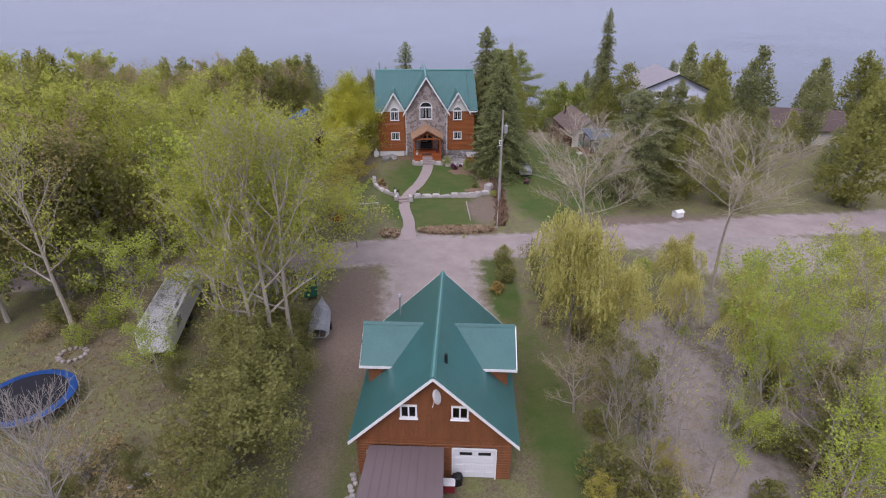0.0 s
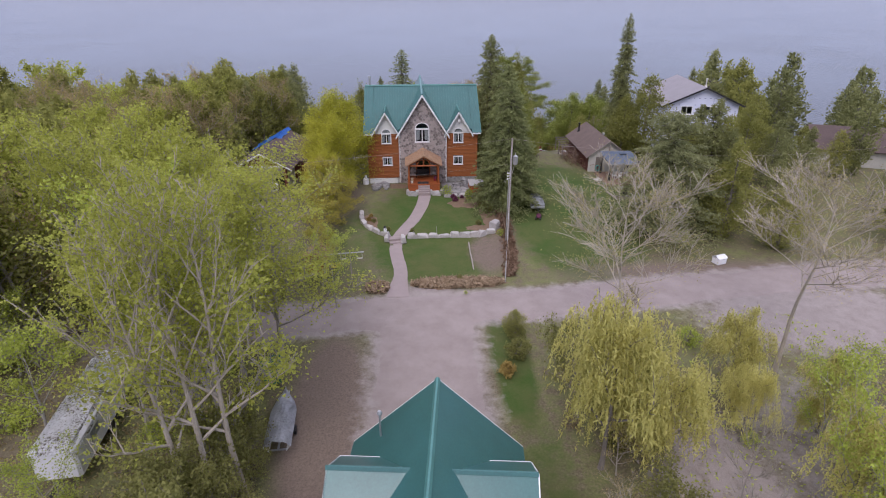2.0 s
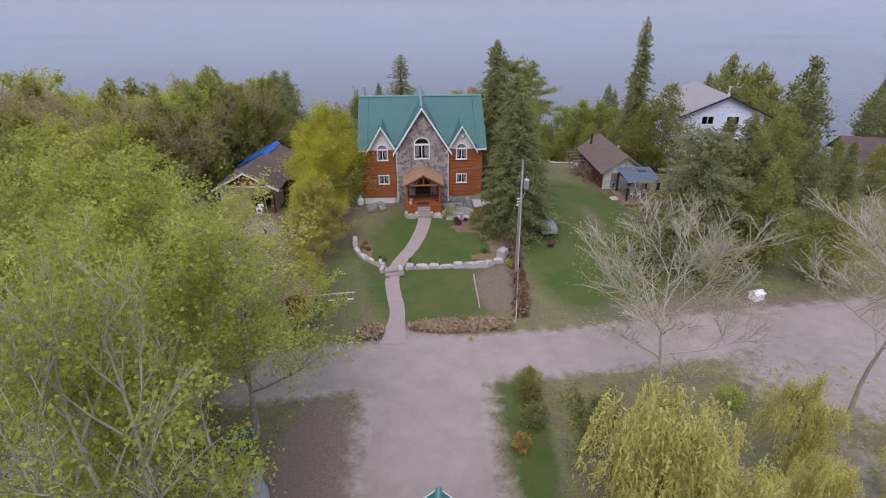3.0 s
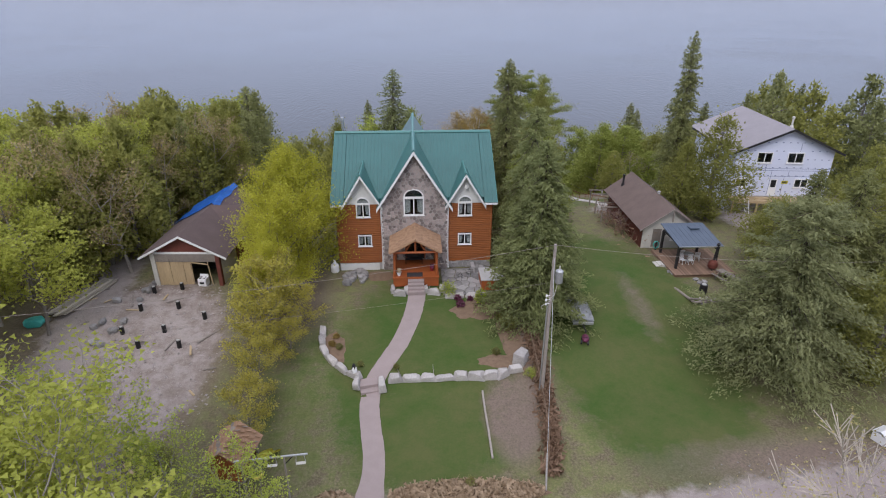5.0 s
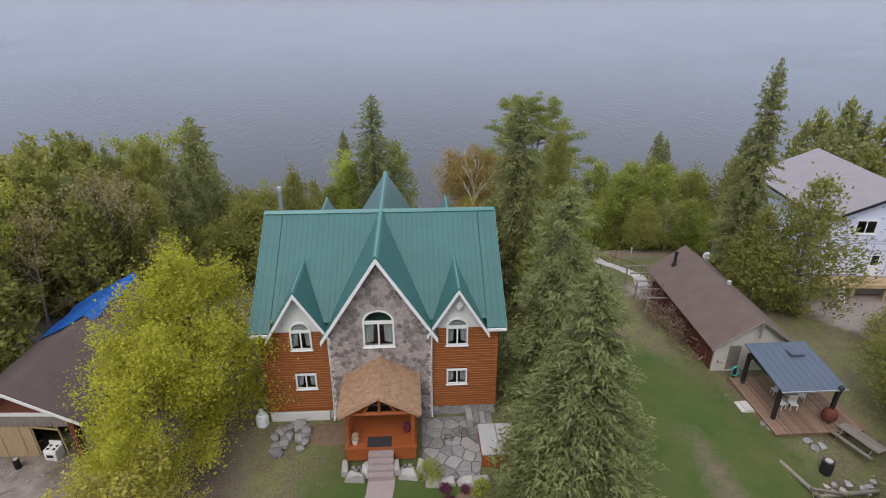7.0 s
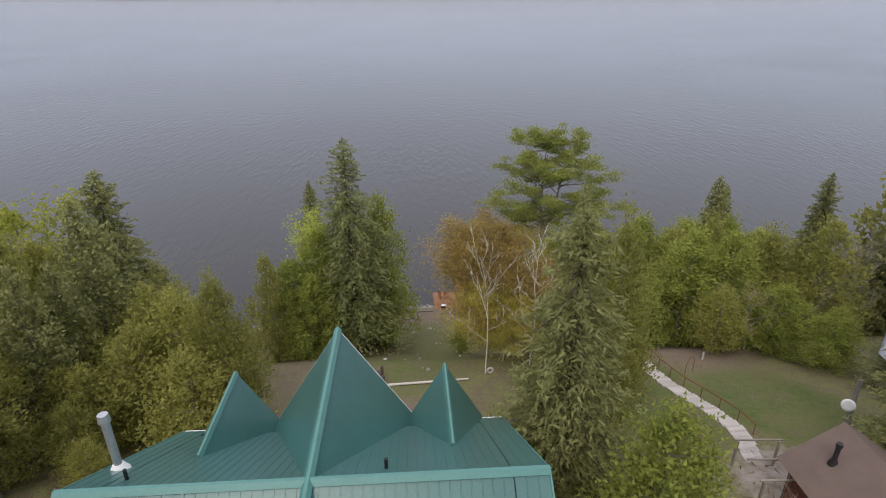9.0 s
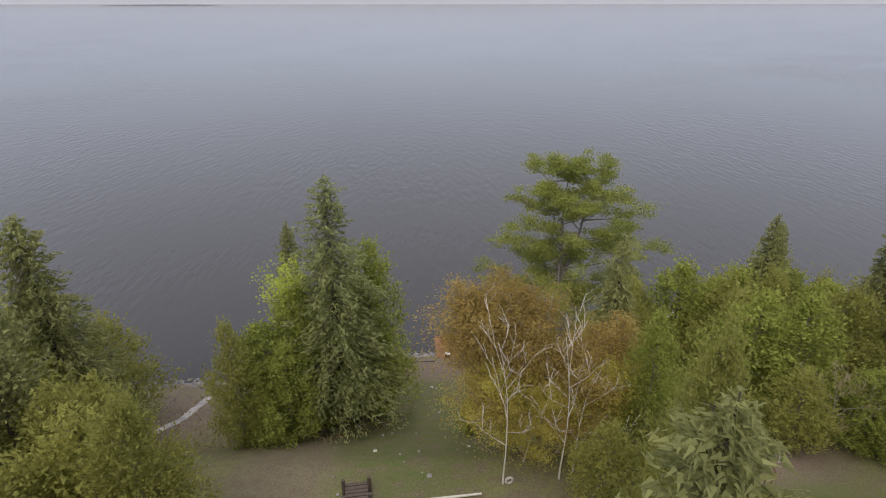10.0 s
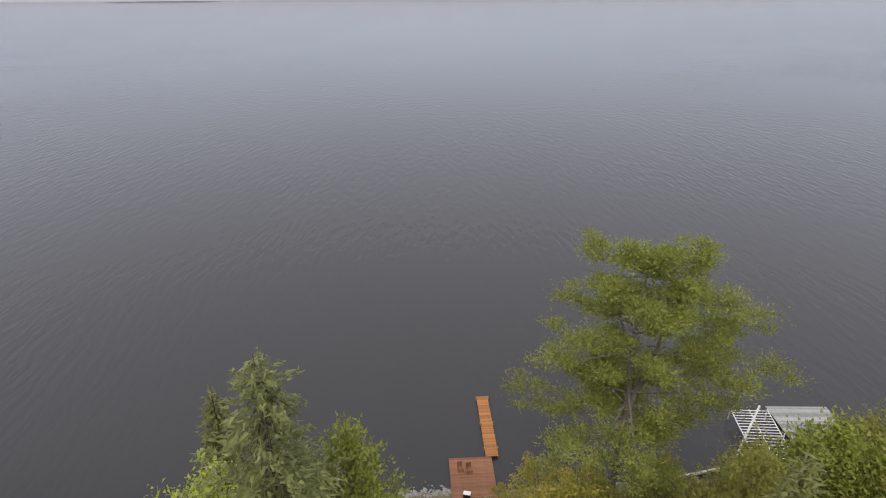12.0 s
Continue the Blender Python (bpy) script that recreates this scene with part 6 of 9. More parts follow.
def pine(key, seed, height, radius, leaf, label, n=9000):
    """An open, irregular pine: level boughs that carry flat pads of needle tufts with sky between them."""
    rnd = random.Random(seed)
    rng = np.random.default_rng(seed)
    trunk = [Vector((0, 0, -0.3)), Vector((0.3, 0, height * 0.35)), Vector((0.1, 0.2, height * 0.7)), Vector((0.3, 0.1, height))]
    tubes = [(trunk, [0.30, 0.24, 0.15, 0.03], 9)]
    tubes.append(([Vector((0.25, 0.05, height * 0.42)), Vector((1.5, 0.3, height * 0.6)), Vector((2.5, 0.2, height * 0.94))], [0.2, 0.13, 0.03], 8))
    pads = []
    boughs = 56
    for i in range(boughs):
        f = 0.26 + 0.73 * (i + rnd.random()) / boughs
        a = i * 2.399 + rnd.uniform(-0.5, 0.5)
        env = (1 - ((f - 0.26) / 0.76) ** 2.2) ** 0.62
        L = radius * env * rnd.choice((0.4, 0.6, 0.8, 0.95, 1.05)) * rnd.uniform(0.9, 1.1)
        rise = rnd.uniform(-0.02, 0.5) + 0.6 * max(0, f - 0.7)
        if i in (23, 24):
            a, L, rise = -0.25 + 0.3 * (i - 23), radius * (1.22 if i == 23 else 0.9), 0.16
        b = Vector((0.2, 0.1, f * height))
        if f > 0.5 and i % 2 and i not in (23, 24):
            b = Vector((0.6 + 3.6 * (f - 0.45), 0.25, f * height * 0.95))
        elif f > 0.5:
            b.x -= 2.2 * (f - 0.5)
        e = b + Vector((math.cos(a) * L, math.sin(a) * L, L * rise))
        tubes.append(([b, b.lerp(e, 0.5) + Vector((0, 0, -0.2)), e], [0.075, 0.045, 0.012], 4))
        side = Vector((-math.sin(a), math.cos(a), 0))
        for k in range(9):
            t = 0.35 + 0.67 * (k + rnd.random() * 0.6) / 9
            off = rnd.gauss(0, 0.16 * L * (1.1 - 0.7 * t))
            c = b.lerp(e, t) + side * off + Vector((0, 0, 0.1 + rnd.gauss(0, 0.28)))
            pads.append((c, 0.30 + 0.34 * rnd.random()))
            tubes.append(([b.lerp(e, max(0, t - 0.12)), c], [0.022, 0.008], 3))
    w = np.array([p[1] ** 2 for p in pads])
    pick = rng.choice(len(pads), n, p=w / w.sum())
    cen = np.array([tuple(p[0]) for p in pads])[pick]
    rad = np.array([p[1] for p in pads])[pick]
    d = rng.normal(size=(n, 3))
    d[:, 2] = np.abs(d[:, 2]) * 0.9 - 0.25
    pos = cen + d * rad[:, None] * np.array([0.8, 0.8, 0.55])
    me = leaf_mesh("crown", pos, 0.066, leaf, rng, 0.0, 2.6, d + np.array([0, 0, 0.6]))
    root = tree_root("pine", label, "pine")
    finish_tree(key, root, tubes, "bark_grey", me)
    return root


def willow(key, seed, height, radius, leaf, label, strands=420):
    rnd = random.Random(seed)
    rng = np.random.default_rng(seed)
    tubes, tips = grow(rnd, height * 0.95, 0.1, 11, 0.25, radius / height, 2, 0.2, 1.2, 5)
    pos, ax = [], []
    for i in range(strands // 11):
        p, _ = tips[rnd.randrange(len(tips))]
        c = Vector((p.x + rnd.gauss(0, 0.4), p.y + rnd.gauss(0, 0.4), p.z + rnd.gauss(0, 0.3)))
        reach = rnd.uniform(0.8, 0.42 * height)
        for k in range(11):
            s = c + Vector((rnd.gauss(0, 0.26), rnd.gauss(0, 0.26), rnd.gauss(0, 0.25)))
            out = Vector((s.x, s.y, 0)) * 0.03 + Vector((rnd.gauss(0, 0.03), rnd.gauss(0, 0.03), 0))
            m = int(reach * rnd.uniform(0.5, 1.1) / 0.15)
            for j in range(m):
                t = j * 0.15
                q = s + out * t * 3 + Vector((rnd.gauss(0, 0.04), rnd.gauss(0, 0.04), -t))
                if q.z > 0.4:
                    pos.append(tuple(q))
                    ax.append((out.x, out.y, -1))
    me = leaf_mesh("crown", pos, 0.085, leaf, rng, 0.0, 2.8, ax)
    root = tree_root("willow", label, "willow")
    finish_tree(key, root, tubes, "bark_grey", me)
    return root


def bush(key, seed, height, radius, n, leaf, label, size=0.14, name="bush"):
    return cedar(key, seed, height, radius, n, leaf, label, size, 0.05, name, 0.5, "bark_grey", "bush")


broadleaf("aspen_a", 11, 15.5, 0.27, 15, 6500, 0.12, "leaf_aspen", "bark_pale", "tall pale-barked aspen with sparse yellow-green spring leaves", 0.30, 3, 0.19, 1.5, 4, 1.7, name="aspen", category="aspen")
broadleaf("aspen_d", 25, 15.5, 0.27, 15, 2600, 0.11, "leaf_aspen", "bark_bare", "tall aspen with bare pale trunk and few leaves", 0.30, 3, 0.18, 1.4, 4, 1.6, name="aspen", category="aspen")
broadleaf("aspen_b", 12, 13.5, 0.32, 13, 6500, 0.12, "leaf_aspen", "bark_mid", "aspen with airy yellow-green spring foliage", 0.24, 3, 0.18, 1.5, 4, 1.7, name="aspen", category="aspen")
broadleaf("aspen_c", 13, 11.0, 0.38, 12, 7000, 0.11, "leaf_aspen", "bark_mid", "broad young aspen with yellow-green leaves", 0.16, 3, 0.15, 1.5, 4, 1.6, name="aspen", category="aspen")
broadleaf("aspen_wide", 27, 17.0, 0.34, 17, 15000, 0.12, "leaf_aspen", "bark_mid", "tall spreading aspen with airy yellow-green spring leaves", 0.22, 3, 0.19, 1.7, 5, 1.2, name="aspen", category="aspen")
broadleaf("green_a", 14, 8.0, 0.42, 13, 4200, 0.17, "leaf_green", "bark_grey", "dense dull green shrubby small tree", 0.06, r0=0.12, puff=1.9, name="shrubby_tree")
broadleaf("lime_a", 15, 10.5, 0.36, 11, 4200, 0.11, "leaf_lime", "bark_mid", "slender tree with bright lime spring leaves", 0.25, 3, 0.14, 1.3, 4, 1.7, name="young_tree")
broadleaf("lime_b", 30, 11.0, 0.40, 10, 4300, 0.13, "leaf_lime", "bark_pale", "airy young poplar with clumps of bright lime leaves", 0.24, 3, 0.13, 1.5, 4, 1.3, name="young_tree")
broadleaf("bare_a", 16, 17.5, 0.27, 15, 9000, 0.055, "leaf_bud", "bark_bare", "bare tan tree with a wide crown of fine pale twigs", 0.5, 3, 0.15, 1.7, 9, 0.7, name="bare_tree")
broadleaf("bare_b", 17, 9.0, 0.45, 12, 3500, 0.07, "leaf_tan", "bark_mid", "bare tree with a haze of tan buds", 0.16, 3, 0.15, 1.5, 4, name="bare_tree")
broadleaf("maple", 18, 11.6, 0.42, 24, 34000, 0.13, "leaf_yellow", "bark_grey", "round maple with bright yellow spring leaves beside the house", 0.05, 2, 0.22, 1.9, 8, name="maple", category="maple")
broadleaf("thicket", 19, 7.0, 0.50, 12, 5500, 0.14, "leaf_gold", "bark_grey", "loose thicket with yellow-brown spring buds", 0.04, 3, 0.12, 1.8, 5, name="thicket")
broadleaf("birch", 20, 11.5, 0.36, 12, 24000, 0.095, "leaf_brown", "bark_mid", "bushy tree with an orange-brown haze of buds", 0.2, 3, 0.15, 3.0, 5, 1.7, name="budding_tree", lean=0.12)
broadleaf("birch_gold", 28, 11.5, 0.36, 13, 24000, 0.085, "leaf_gold", "bark_mid", "bushy tree with a yellow-green haze of spring buds", 0.12, 3, 0.14, 3.0, 5, 1.5, name="budding_tree", lean=0.12)
broadleaf("birch_bare", 26, 11.5, 0.34, 8, 400, 0.06, "leaf_brown", "bark_white", "slim bare white birch with crooked upright branches", 0.30, 3, 0.062, 1.2, 3, 1.4, name="birch", category="birch", lean=0.08)
broadleaf("dead_pale", 22, 10.0, 0.42, 13, 0, 0.1, "leaf_tan", "bark_mid", "leafless pale grey tree with thin twigs", 0.2, 3, 0.125, 1.0, 7, name="bare_tree")
broadleaf("far_aspen", 23, 12.0, 0.34, 10, 3900, 0.20, "leaf_aspen", "bark_grey", "distant aspen with yellow-green spring leaves", 0.2, r0=0.13, puff=1.8, name="aspen", category="aspen")
broadleaf("far_grey", 24, 11.0, 0.38, 11, 3500, 0.12, "leaf_tan", "bark_mid", "distant leafless grey-tan woodland tree", 0.2, 3, 0.15, 1.8, 3, name="bare_tree")
spruce("spruce_a", 31, 17.0, 4.2, "needle_spruce", "tall dense green spruce with shaggy boughs", dens=2.2, size=0.172, ragged=0.45, power=0.62)
spruce("spruce_b", 32, 14.0, 3.9, "needle_blue", "broad grey-green spruce beside the house", dens=3.6, size=0.145, power=0.72)
spruce("spruce_f", 36, 16.0, 4.3, "needle_blue", "broad full grey-green spruce at the house corner", dens=3.0, size=0.150, ragged=0.5, power=0.5, droop=0.3)
spruce("spruce_g", 37, 24.0, 4.7, "needle_blue", "tall grey-green spruce with a bare lower trunk", low=0.18, dens=2.0, size=0.165, ragged=0.45, power=0.62, droop=0.3)
spruce("spruce_c", 33, 18.0, 2.6, "needle_spruce", "tall narrow ragged dark spruce", dens=3.2, ragged=0.5, size=0.155, power=0.62)
spruce("spruce_d", 34, 9.0, 2.0, "needle_spruce", "small dark green spruce tree", dens=2.8, size=0.13)
spruce("spruce_e", 35, 12.0, 5.2, "needle_soft", "broad soft grey-green pine at the roadside", dens=3.6, size=0.135, ragged=0.7, power=0.5, droop=0.04)
cedar("cedar_a", 41, 10.0, 2.7, 8000, "needle_cedar", "dense yellow-green cedar with feathery fronds", 0.14)
cedar("cedar_b", 42, 8.5, 3.0, 8000, "needle_cedar", "broad rounded yellow-green cedar tree", 0.14)
cedar("cedar_c", 43, 12.5, 2.6, 8000, "needle_spruce", "tall dark green cedar in the woods", 0.145)
cedar("far_cedar_a", 44, 11.0, 2.6, 3800, "needle_cedar", "distant yellow-green cedar in the woods", 0.22)
cedar("far_cedar_b", 45, 12.5, 2.4, 4300, "needle_spruce", "distant dark green cedar in the woods", 0.22)
cedar("cedar_bright", 49, 11.0, 3.0, 16000, "leaf_deep", "dense bright green cedar beside the spruces", 0.12)
cedar("wood_cedar", 47, 13.5, 2.5, 5500, "needle_cedar", "tall cedar with a bare lower trunk in the woods", 0.16, 0.45)
cedar("wood_dark", 48, 14.0, 2.4, 5500, "needle_spruce", "tall dark green cedar with a bare lower trunk", 0.16, 0.42)
cedar("cedar_big", 46, 17.0, 4.3, 19000, "needle_cedar", "tall broad yellow-green cedar on the bank", 0.165)
pine("pine", 51, 19.0, 7.3, "needle_pine", "tall irregular white pine at the shore", 92000)
willow("willow", 61, 10.0, 4.6, "leaf_willow", "weeping willow with golden hanging branches", 1400)
broadleaf("vine_shrub", 29, 3.6, 0.5, 12, 900, 0.05, "vine", "bark_vine", "tangled leafless red-brown shrub beside the cabin", 0.04, 3, 0.06, 1.4, 6, 0.6, name="leafless_shrub", category="shrub", lean=0.2)
bush("bush_green", 71, 1.5, 0.9, 1100, "leaf_green", "low dull green leafy bush", 0.10)
bush("bush_red", 72, 1.1, 0.7, 900, "leaf_brown", "small rust-coloured leafy bush")
bush("bush_dark", 73, 0.8, 0.5, 500, "purple", "small dark purple shrub in the flower bed", 0.10)
bush("bush_cone", 74, 1.7, 0.6, 900, "leaf_lime", "small cone-shaped evergreen in the flower bed", 0.09)
bush("bush_lime", 75, 2.6, 1.5, 1700, "leaf_lime", "bright lime-green spring shrub", 0.10)
bush("bush_tan", 76, 1.6, 1.3, 1100, "leaf_tan", "dry tan twiggy shrub", 0.08)
FIRST = set()


def put(key, x, y, scale=1.0, turn=None, wide=1.0, sink=0.0, top=None, label=""):
    """Stands a tree of the stock at a place; top: the height of its tip above sea level of the plan."""
    root = STOCK[key]
    z = g(x, y) - sink
    if top is not None:
        zs = max(v[2] for c in root.children if c.data for v in c.bound_box)
        scale = (top - z) / zs
        if key in ("cedar_a", "cedar_b") and scale > 1.5:
            wide *= 1.0 if key == "cedar_a" else 1.15
            return put("cedar_big", x, y, turn=turn, wide=wide, top=top)
    r = (x * 37.7 + y * 91.3) % 360 if turn is None else turn
    m = pose(x, y, z, 0, 0, r)
    if key not in FIRST:
        FIRST.add(key)
        root.matrix_basis = m
        root.scale = (scale * wide, scale * wide, scale)
        ob = root
    else:
        ob = copy_thing(root, m)
        ob.scale = (scale * wide, scale * wide, scale)
    if label:
        ob["label"] = label
    return ob


# the tall trees round the house
put("spruce_a", 10.5, 14.5, top=17.3, wide=1.0)
put("cedar_bright", 13.0, 9.3, top=11.6, wide=1.15, turn=210)
put("cedar_big", 16.2, 23.5, top=14.8, wide=0.72)
put("spruce_b", 9.95, -7.7, top=14.2, wide=1.18)
put("spruce_f", 11.0, 1.5, top=14.8, wide=0.98, turn=80)
put("spruce_c", 31.3, 16.3, top=20.0, wide=0.9)
put("spruce_g", -3.1, 48.6, top=12.3, wide=1.3, turn=120)
put("spruce_a", -27.0, 47.8, top=9.6, wide=1.05)
put("spruce_d", -7.9, 54.5, top=6.2, wide=0.8)
put("lime_a", -5.8, 53.0, top=5.5)
put("cedar_bright", -6.5, 49.0, top=3.0, wide=1.0, turn=70)
put("pine", 21.6, 67.2, top=9.9, turn=0)
put("spruce_d", 21.0, 46.6, top=7.6, wide=0.85)
put("spruce_d", 43.0, 58.5, top=3.5, wide=0.8)
put("spruce_d", 58.0, 48.0, top=8.5, wide=0.8)
put("spruce_c", 70.0, 52.0, top=8.8)
put("spruce_c", 56.0, 58.0, top=4.5, wide=1.2)
put("maple", -10.4, 0.2, top=12.9, wide=1.0)
put("maple", -11.4, -3.8, top=10.6, wide=1.05, turn=40)
put("maple", -12.1, -7.6, top=7.6, wide=0.85, turn=160)
put("thicket", -11.3, -9.4, top=6.8, wide=1.05)
put("thicket", -9.3, -9.6, top=4.4, wide=1.1, turn=70)
put("thicket", -9.4, -12.4, top=2.8, wide=1.2, turn=170)
put("thicket", -11.6, -12.5, top=5.0, wide=1.05, turn=100)
put("thicket", -11.0, -15.6, top=3.4, wide=1.1, turn=200)
put("thicket", -11.0, -19.2, top=2.4, wide=1.1, turn=300)
put("birch_bare", 9.5, 33.5, top=8.4, wide=1.0)
put("birch", 10.6, 40.3, top=7.0, wide=1.2)
put("birch_gold", 10.2, 39.6, top=2.2, wide=1.2)
put("birch_gold", 11.6, 37.6, top=1.4, wide=1.3, turn=90)
put("birch_gold", 11.4, 36.0, top=0.4, wide=1.3, turn=150)
put("birch_gold", 15.4, 36.0, top=0.8, wide=1.3, turn=270)
put("birch", 14.2, 37.2, top=4.6, wide=1.25, turn=310)
put("birch_gold", 17.6, 38.2, top=3.6, wide=1.2, turn=30)
put("birch_gold", 16.2, 37.6, top=1.0, wide=1.25, turn=210)
put("birch", 12.0, 38.8, top=7.4, wide=1.2, turn=70)
put("birch_bare", 13.4, 33.8, top=8.0, wide=1.1, turn=130)
put("birch", 13.4, 39.5, top=7.2, wide=1.15, turn=130)
put("birch", 16.6, 40.5, top=5.4, wide=1.1, turn=250)
put("birch_bare", 14.6, 34.6, top=4.0, turn=20, wide=1.3)
put("spruce_e", 26.2, -15.0, top=12.0, wide=1.0)
put("spruce_a", 32.5, -11.0, top=12.5, wide=1.1, turn=33)
put("willow", 9.6, -47.0, top=10.0, wide=0.86)
put("willow", 13.0, -47.5, top=5.8, wide=1.1, turn=100)
put("willow", 20.5, -41.0, top=4.4, wide=1.0, turn=220)
put("aspen_d", -12.6, -49.6, top=17.6)
put("aspen_d", -11.3, -48.1, top=17.0, turn=200)
put("aspen_wide", -11.6, -36.4, top=14.8, wide=1.38, turn=20)
put("aspen_wide", -13.4, -44.8, top=15.5, wide=0.8, turn=130)
put("aspen_wide", -16.5, -33.0, top=14.6, wide=1.1, turn=250)
put("bare_a", 12.0, -41.4, top=14.8, wide=1.3)
put("bare_a", 25.2, -39.0, top=14.9, wide=1.45, turn=70)
put("cedar_a", 33.8, 11.2, top=12.6, wide=1.2)
put("cedar_b", 31.0, 12.6, top=9.6, wide=0.95)
put("cedar_b", 37.0, 50.0, top=3.6, wide=1.15)
put("cedar_a", 33.5, 48.5, top=1.6, wide=1.2)
put("cedar_b", 42.5, 47.0, top=3.4, wide=1.1)
put("cedar_a", 46.5, 44.0, top=5.0, wide=1.2)
put("cedar_bright", 37.0, 36.0, top=1.4, wide=1.7, turn=15)
put("cedar_bright", 39.6, 32.6, top=0.8, wide=1.7, turn=115)
put("cedar_bright", 36.5, 54.5, top=0.8, wide=1.35, turn=60)
put("cedar_bright", 40.5, 52.5, top=1.2, wide=1.3, turn=160)
put("cedar_bright", 44.0, 51.0, top=0.4, wide=1.4, turn=260)
put("spruce_e", 42.0, 27.5, top=2.6, wide=1.1, turn=50)
put("dead_pale", 50.0, 48.0, top=1.8, turn=30, wide=0.6)
put("dead_pale", 53.5, 47.0, top=2.4, turn=200, wide=0.6)
put("cedar_b", 33.6, -1.4, top=7.6, wide=1.2)
put("cedar_b", 37.4, 5.0, top=4.6, wide=1.1)
put("cedar_b", 41.5, 6.5, top=4.2, wide=1.2)
put("cedar_a", 46.0, 4.0, top=11.0, wide=1.2)
put("cedar_a", 38.0, -4.0, top=8.0, wide=1.3)
put("cedar_b", 31.6, -7.0, top=5.0, wide=1.1)
put("cedar_b", 38.0, 60.0, top=-2.0, wide=1.15)
put("cedar_b", 42.0, 57.5, top=-0.6, wide=1.15)
put("cedar_bright", -9.0, 46.2, top=0.8, wide=1.3, turn=20)
put("cedar_a", -11.0, 43.9, top=2.8, wide=0.7)
put("cedar_bright", -7.2, 45.0, top=-0.5, wide=1.2, turn=140)
put("cedar_big", -9.8, 26.6, top=9.8, wide=1.0)
put("cedar_b", -13.0, 28.0, top=7.4, wide=1.1)
put("cedar_b", -15.0, 26.0, top=6.0, wide=1.3)
put("cedar_b", -10.5, 22.5, top=6.2, wide=1.2)
put("cedar_a", -1.5, 52.5, top=0.5)
put("cedar_bright", -0.4, 52.2, top=5.6, wide=0.85, turn=200)
put("cedar_bright", 8.4, 44.5, top=-6.6, wide=1.0)
put("cedar_bright", 19.4, 35.2, top=7.2, wide=0.75, turn=300)
put("cedar_bright", 31.2, 42.5, top=4.6, wide=1.3, turn=80)
put("cedar_bright", 34.8, 42.0, top=4.2, wide=1.3, turn=190)
put("cedar_b", 12.6, 52.5, top=-3.6, wide=0.9)
put("thicket", 15.0, 57.0, top=-5.6, wide=1.0)
put("thicket", 14.2, 66.0, top=-12.0, wide=1.0, turn=50)
put("thicket", 18.0, 65.0, top=-11.0, wide=1.0, turn=150)
put("cedar_b", 24.5, 63.5, top=-9.0, wide=1.1)
put("cedar_b", 17.5, 60.5, top=-7.5, wide=1.0)
put("cedar_a", 25.0, 54.0, top=1.0, wide=1.0)
put("cedar_b", 28.0, 58.0, top=-2.0, wide=1.1)
put("cedar_bright", 32.0, 56.6, top=0.6, wide=1.25, turn=40)
put("lime_a", 45.0, 68.5, top=-14.2, wide=0.9)
put("bare_b", 19.5, 62.5, top=-10.5, wide=0.9)
put("cedar_b", 35.0, 53.0, top=1.5, wide=1.1)
put("spruce_d", 41.0, 57.0, top=5.0, wide=0.9)
put("cedar_b", -28.5, 57.5, top=-4.0, wide=1.1)
put("cedar_b", 6.6, -33.4, top=0.2, wide=1.3)
put("cedar_b", 31.5, 36.5, top=1.5, wide=1.1)
put("dead_pale", -20.2, -62.5, top=8.0, turn=30, wide=0.8)
put("dead_pale", -21.8, -61.0, top=6.0, turn=140, wide=0.8)
put("dead_pale", 14.5, -60.5, top=5.2, turn=70, wide=0.7)
put("dead_pale", 12.2, -57.0, top=6.5, turn=170, wide=0.7)


def scatter(kinds, count, x0, x1, y0, y1, seed, tops, gap=2.6, avoid=(), level=False):
    """Fills a stretch of the plan with trees of several kinds, kept apart. level: tops are heights of the plan, not over the ground."""
    rnd = random.Random(seed)
    done = []
    tries = 0
    while len(done) < count and tries < count * 40:
        tries += 1
        x, y = rnd.uniform(x0, x1), rnd.uniform(y0, y1)
        if any(math.hypot(x - a, y - b) < gap for a, b in done):
            continue
        if any(ax0 < x < ax1 and ay0 < y < ay1 for ax0, ax1, ay0, ay1 in avoid):
            continue
        done.append((x, y))
        k = rnd.choice(kinds)
        if abs(x) > 0.80 * (y + 86) + 3:
            continue
        base = 0 if level else g(x, y)
        put(k, x, y, top=base + rnd.uniform(*tops), wide=rnd.uniform(0.9, 1.25), turn=rnd.uniform(0, 360))


ASP = ["aspen_a", "aspen_b", "aspen_c", "aspen_b", "aspen_d", "aspen_a"]
FARW = ["far_cedar_a", "far_cedar_a", "far_cedar_a", "far_aspen", "far_aspen", "far_cedar_a", "far_grey"]
CLEAR = [(-27, -18.5, -52, -34), (-34, -23.5, -60, -45), (-24, -13.5, -64, -46), (-15, -9, -66, -51), (-14, -10, -42, -36)]
scatter(ASP, 17, -27, -12, -62, -31, 1, (14, 19.5), 3.2, CLEAR)
for bx, by, bh in ((-14.0, -50.5, 5.5), (-15.5, -53.5, 4.5), (-13.2, -54.5, 5.0), (-16.8, -57.5, 3.2), (-14.2, -58.5, 4.2), (-18.5, -51.5, 3.8), (-13.0, -61.5, 3.4)):
    put("green_a", bx, by, top=g(bx, by) + bh, wide=1.0)
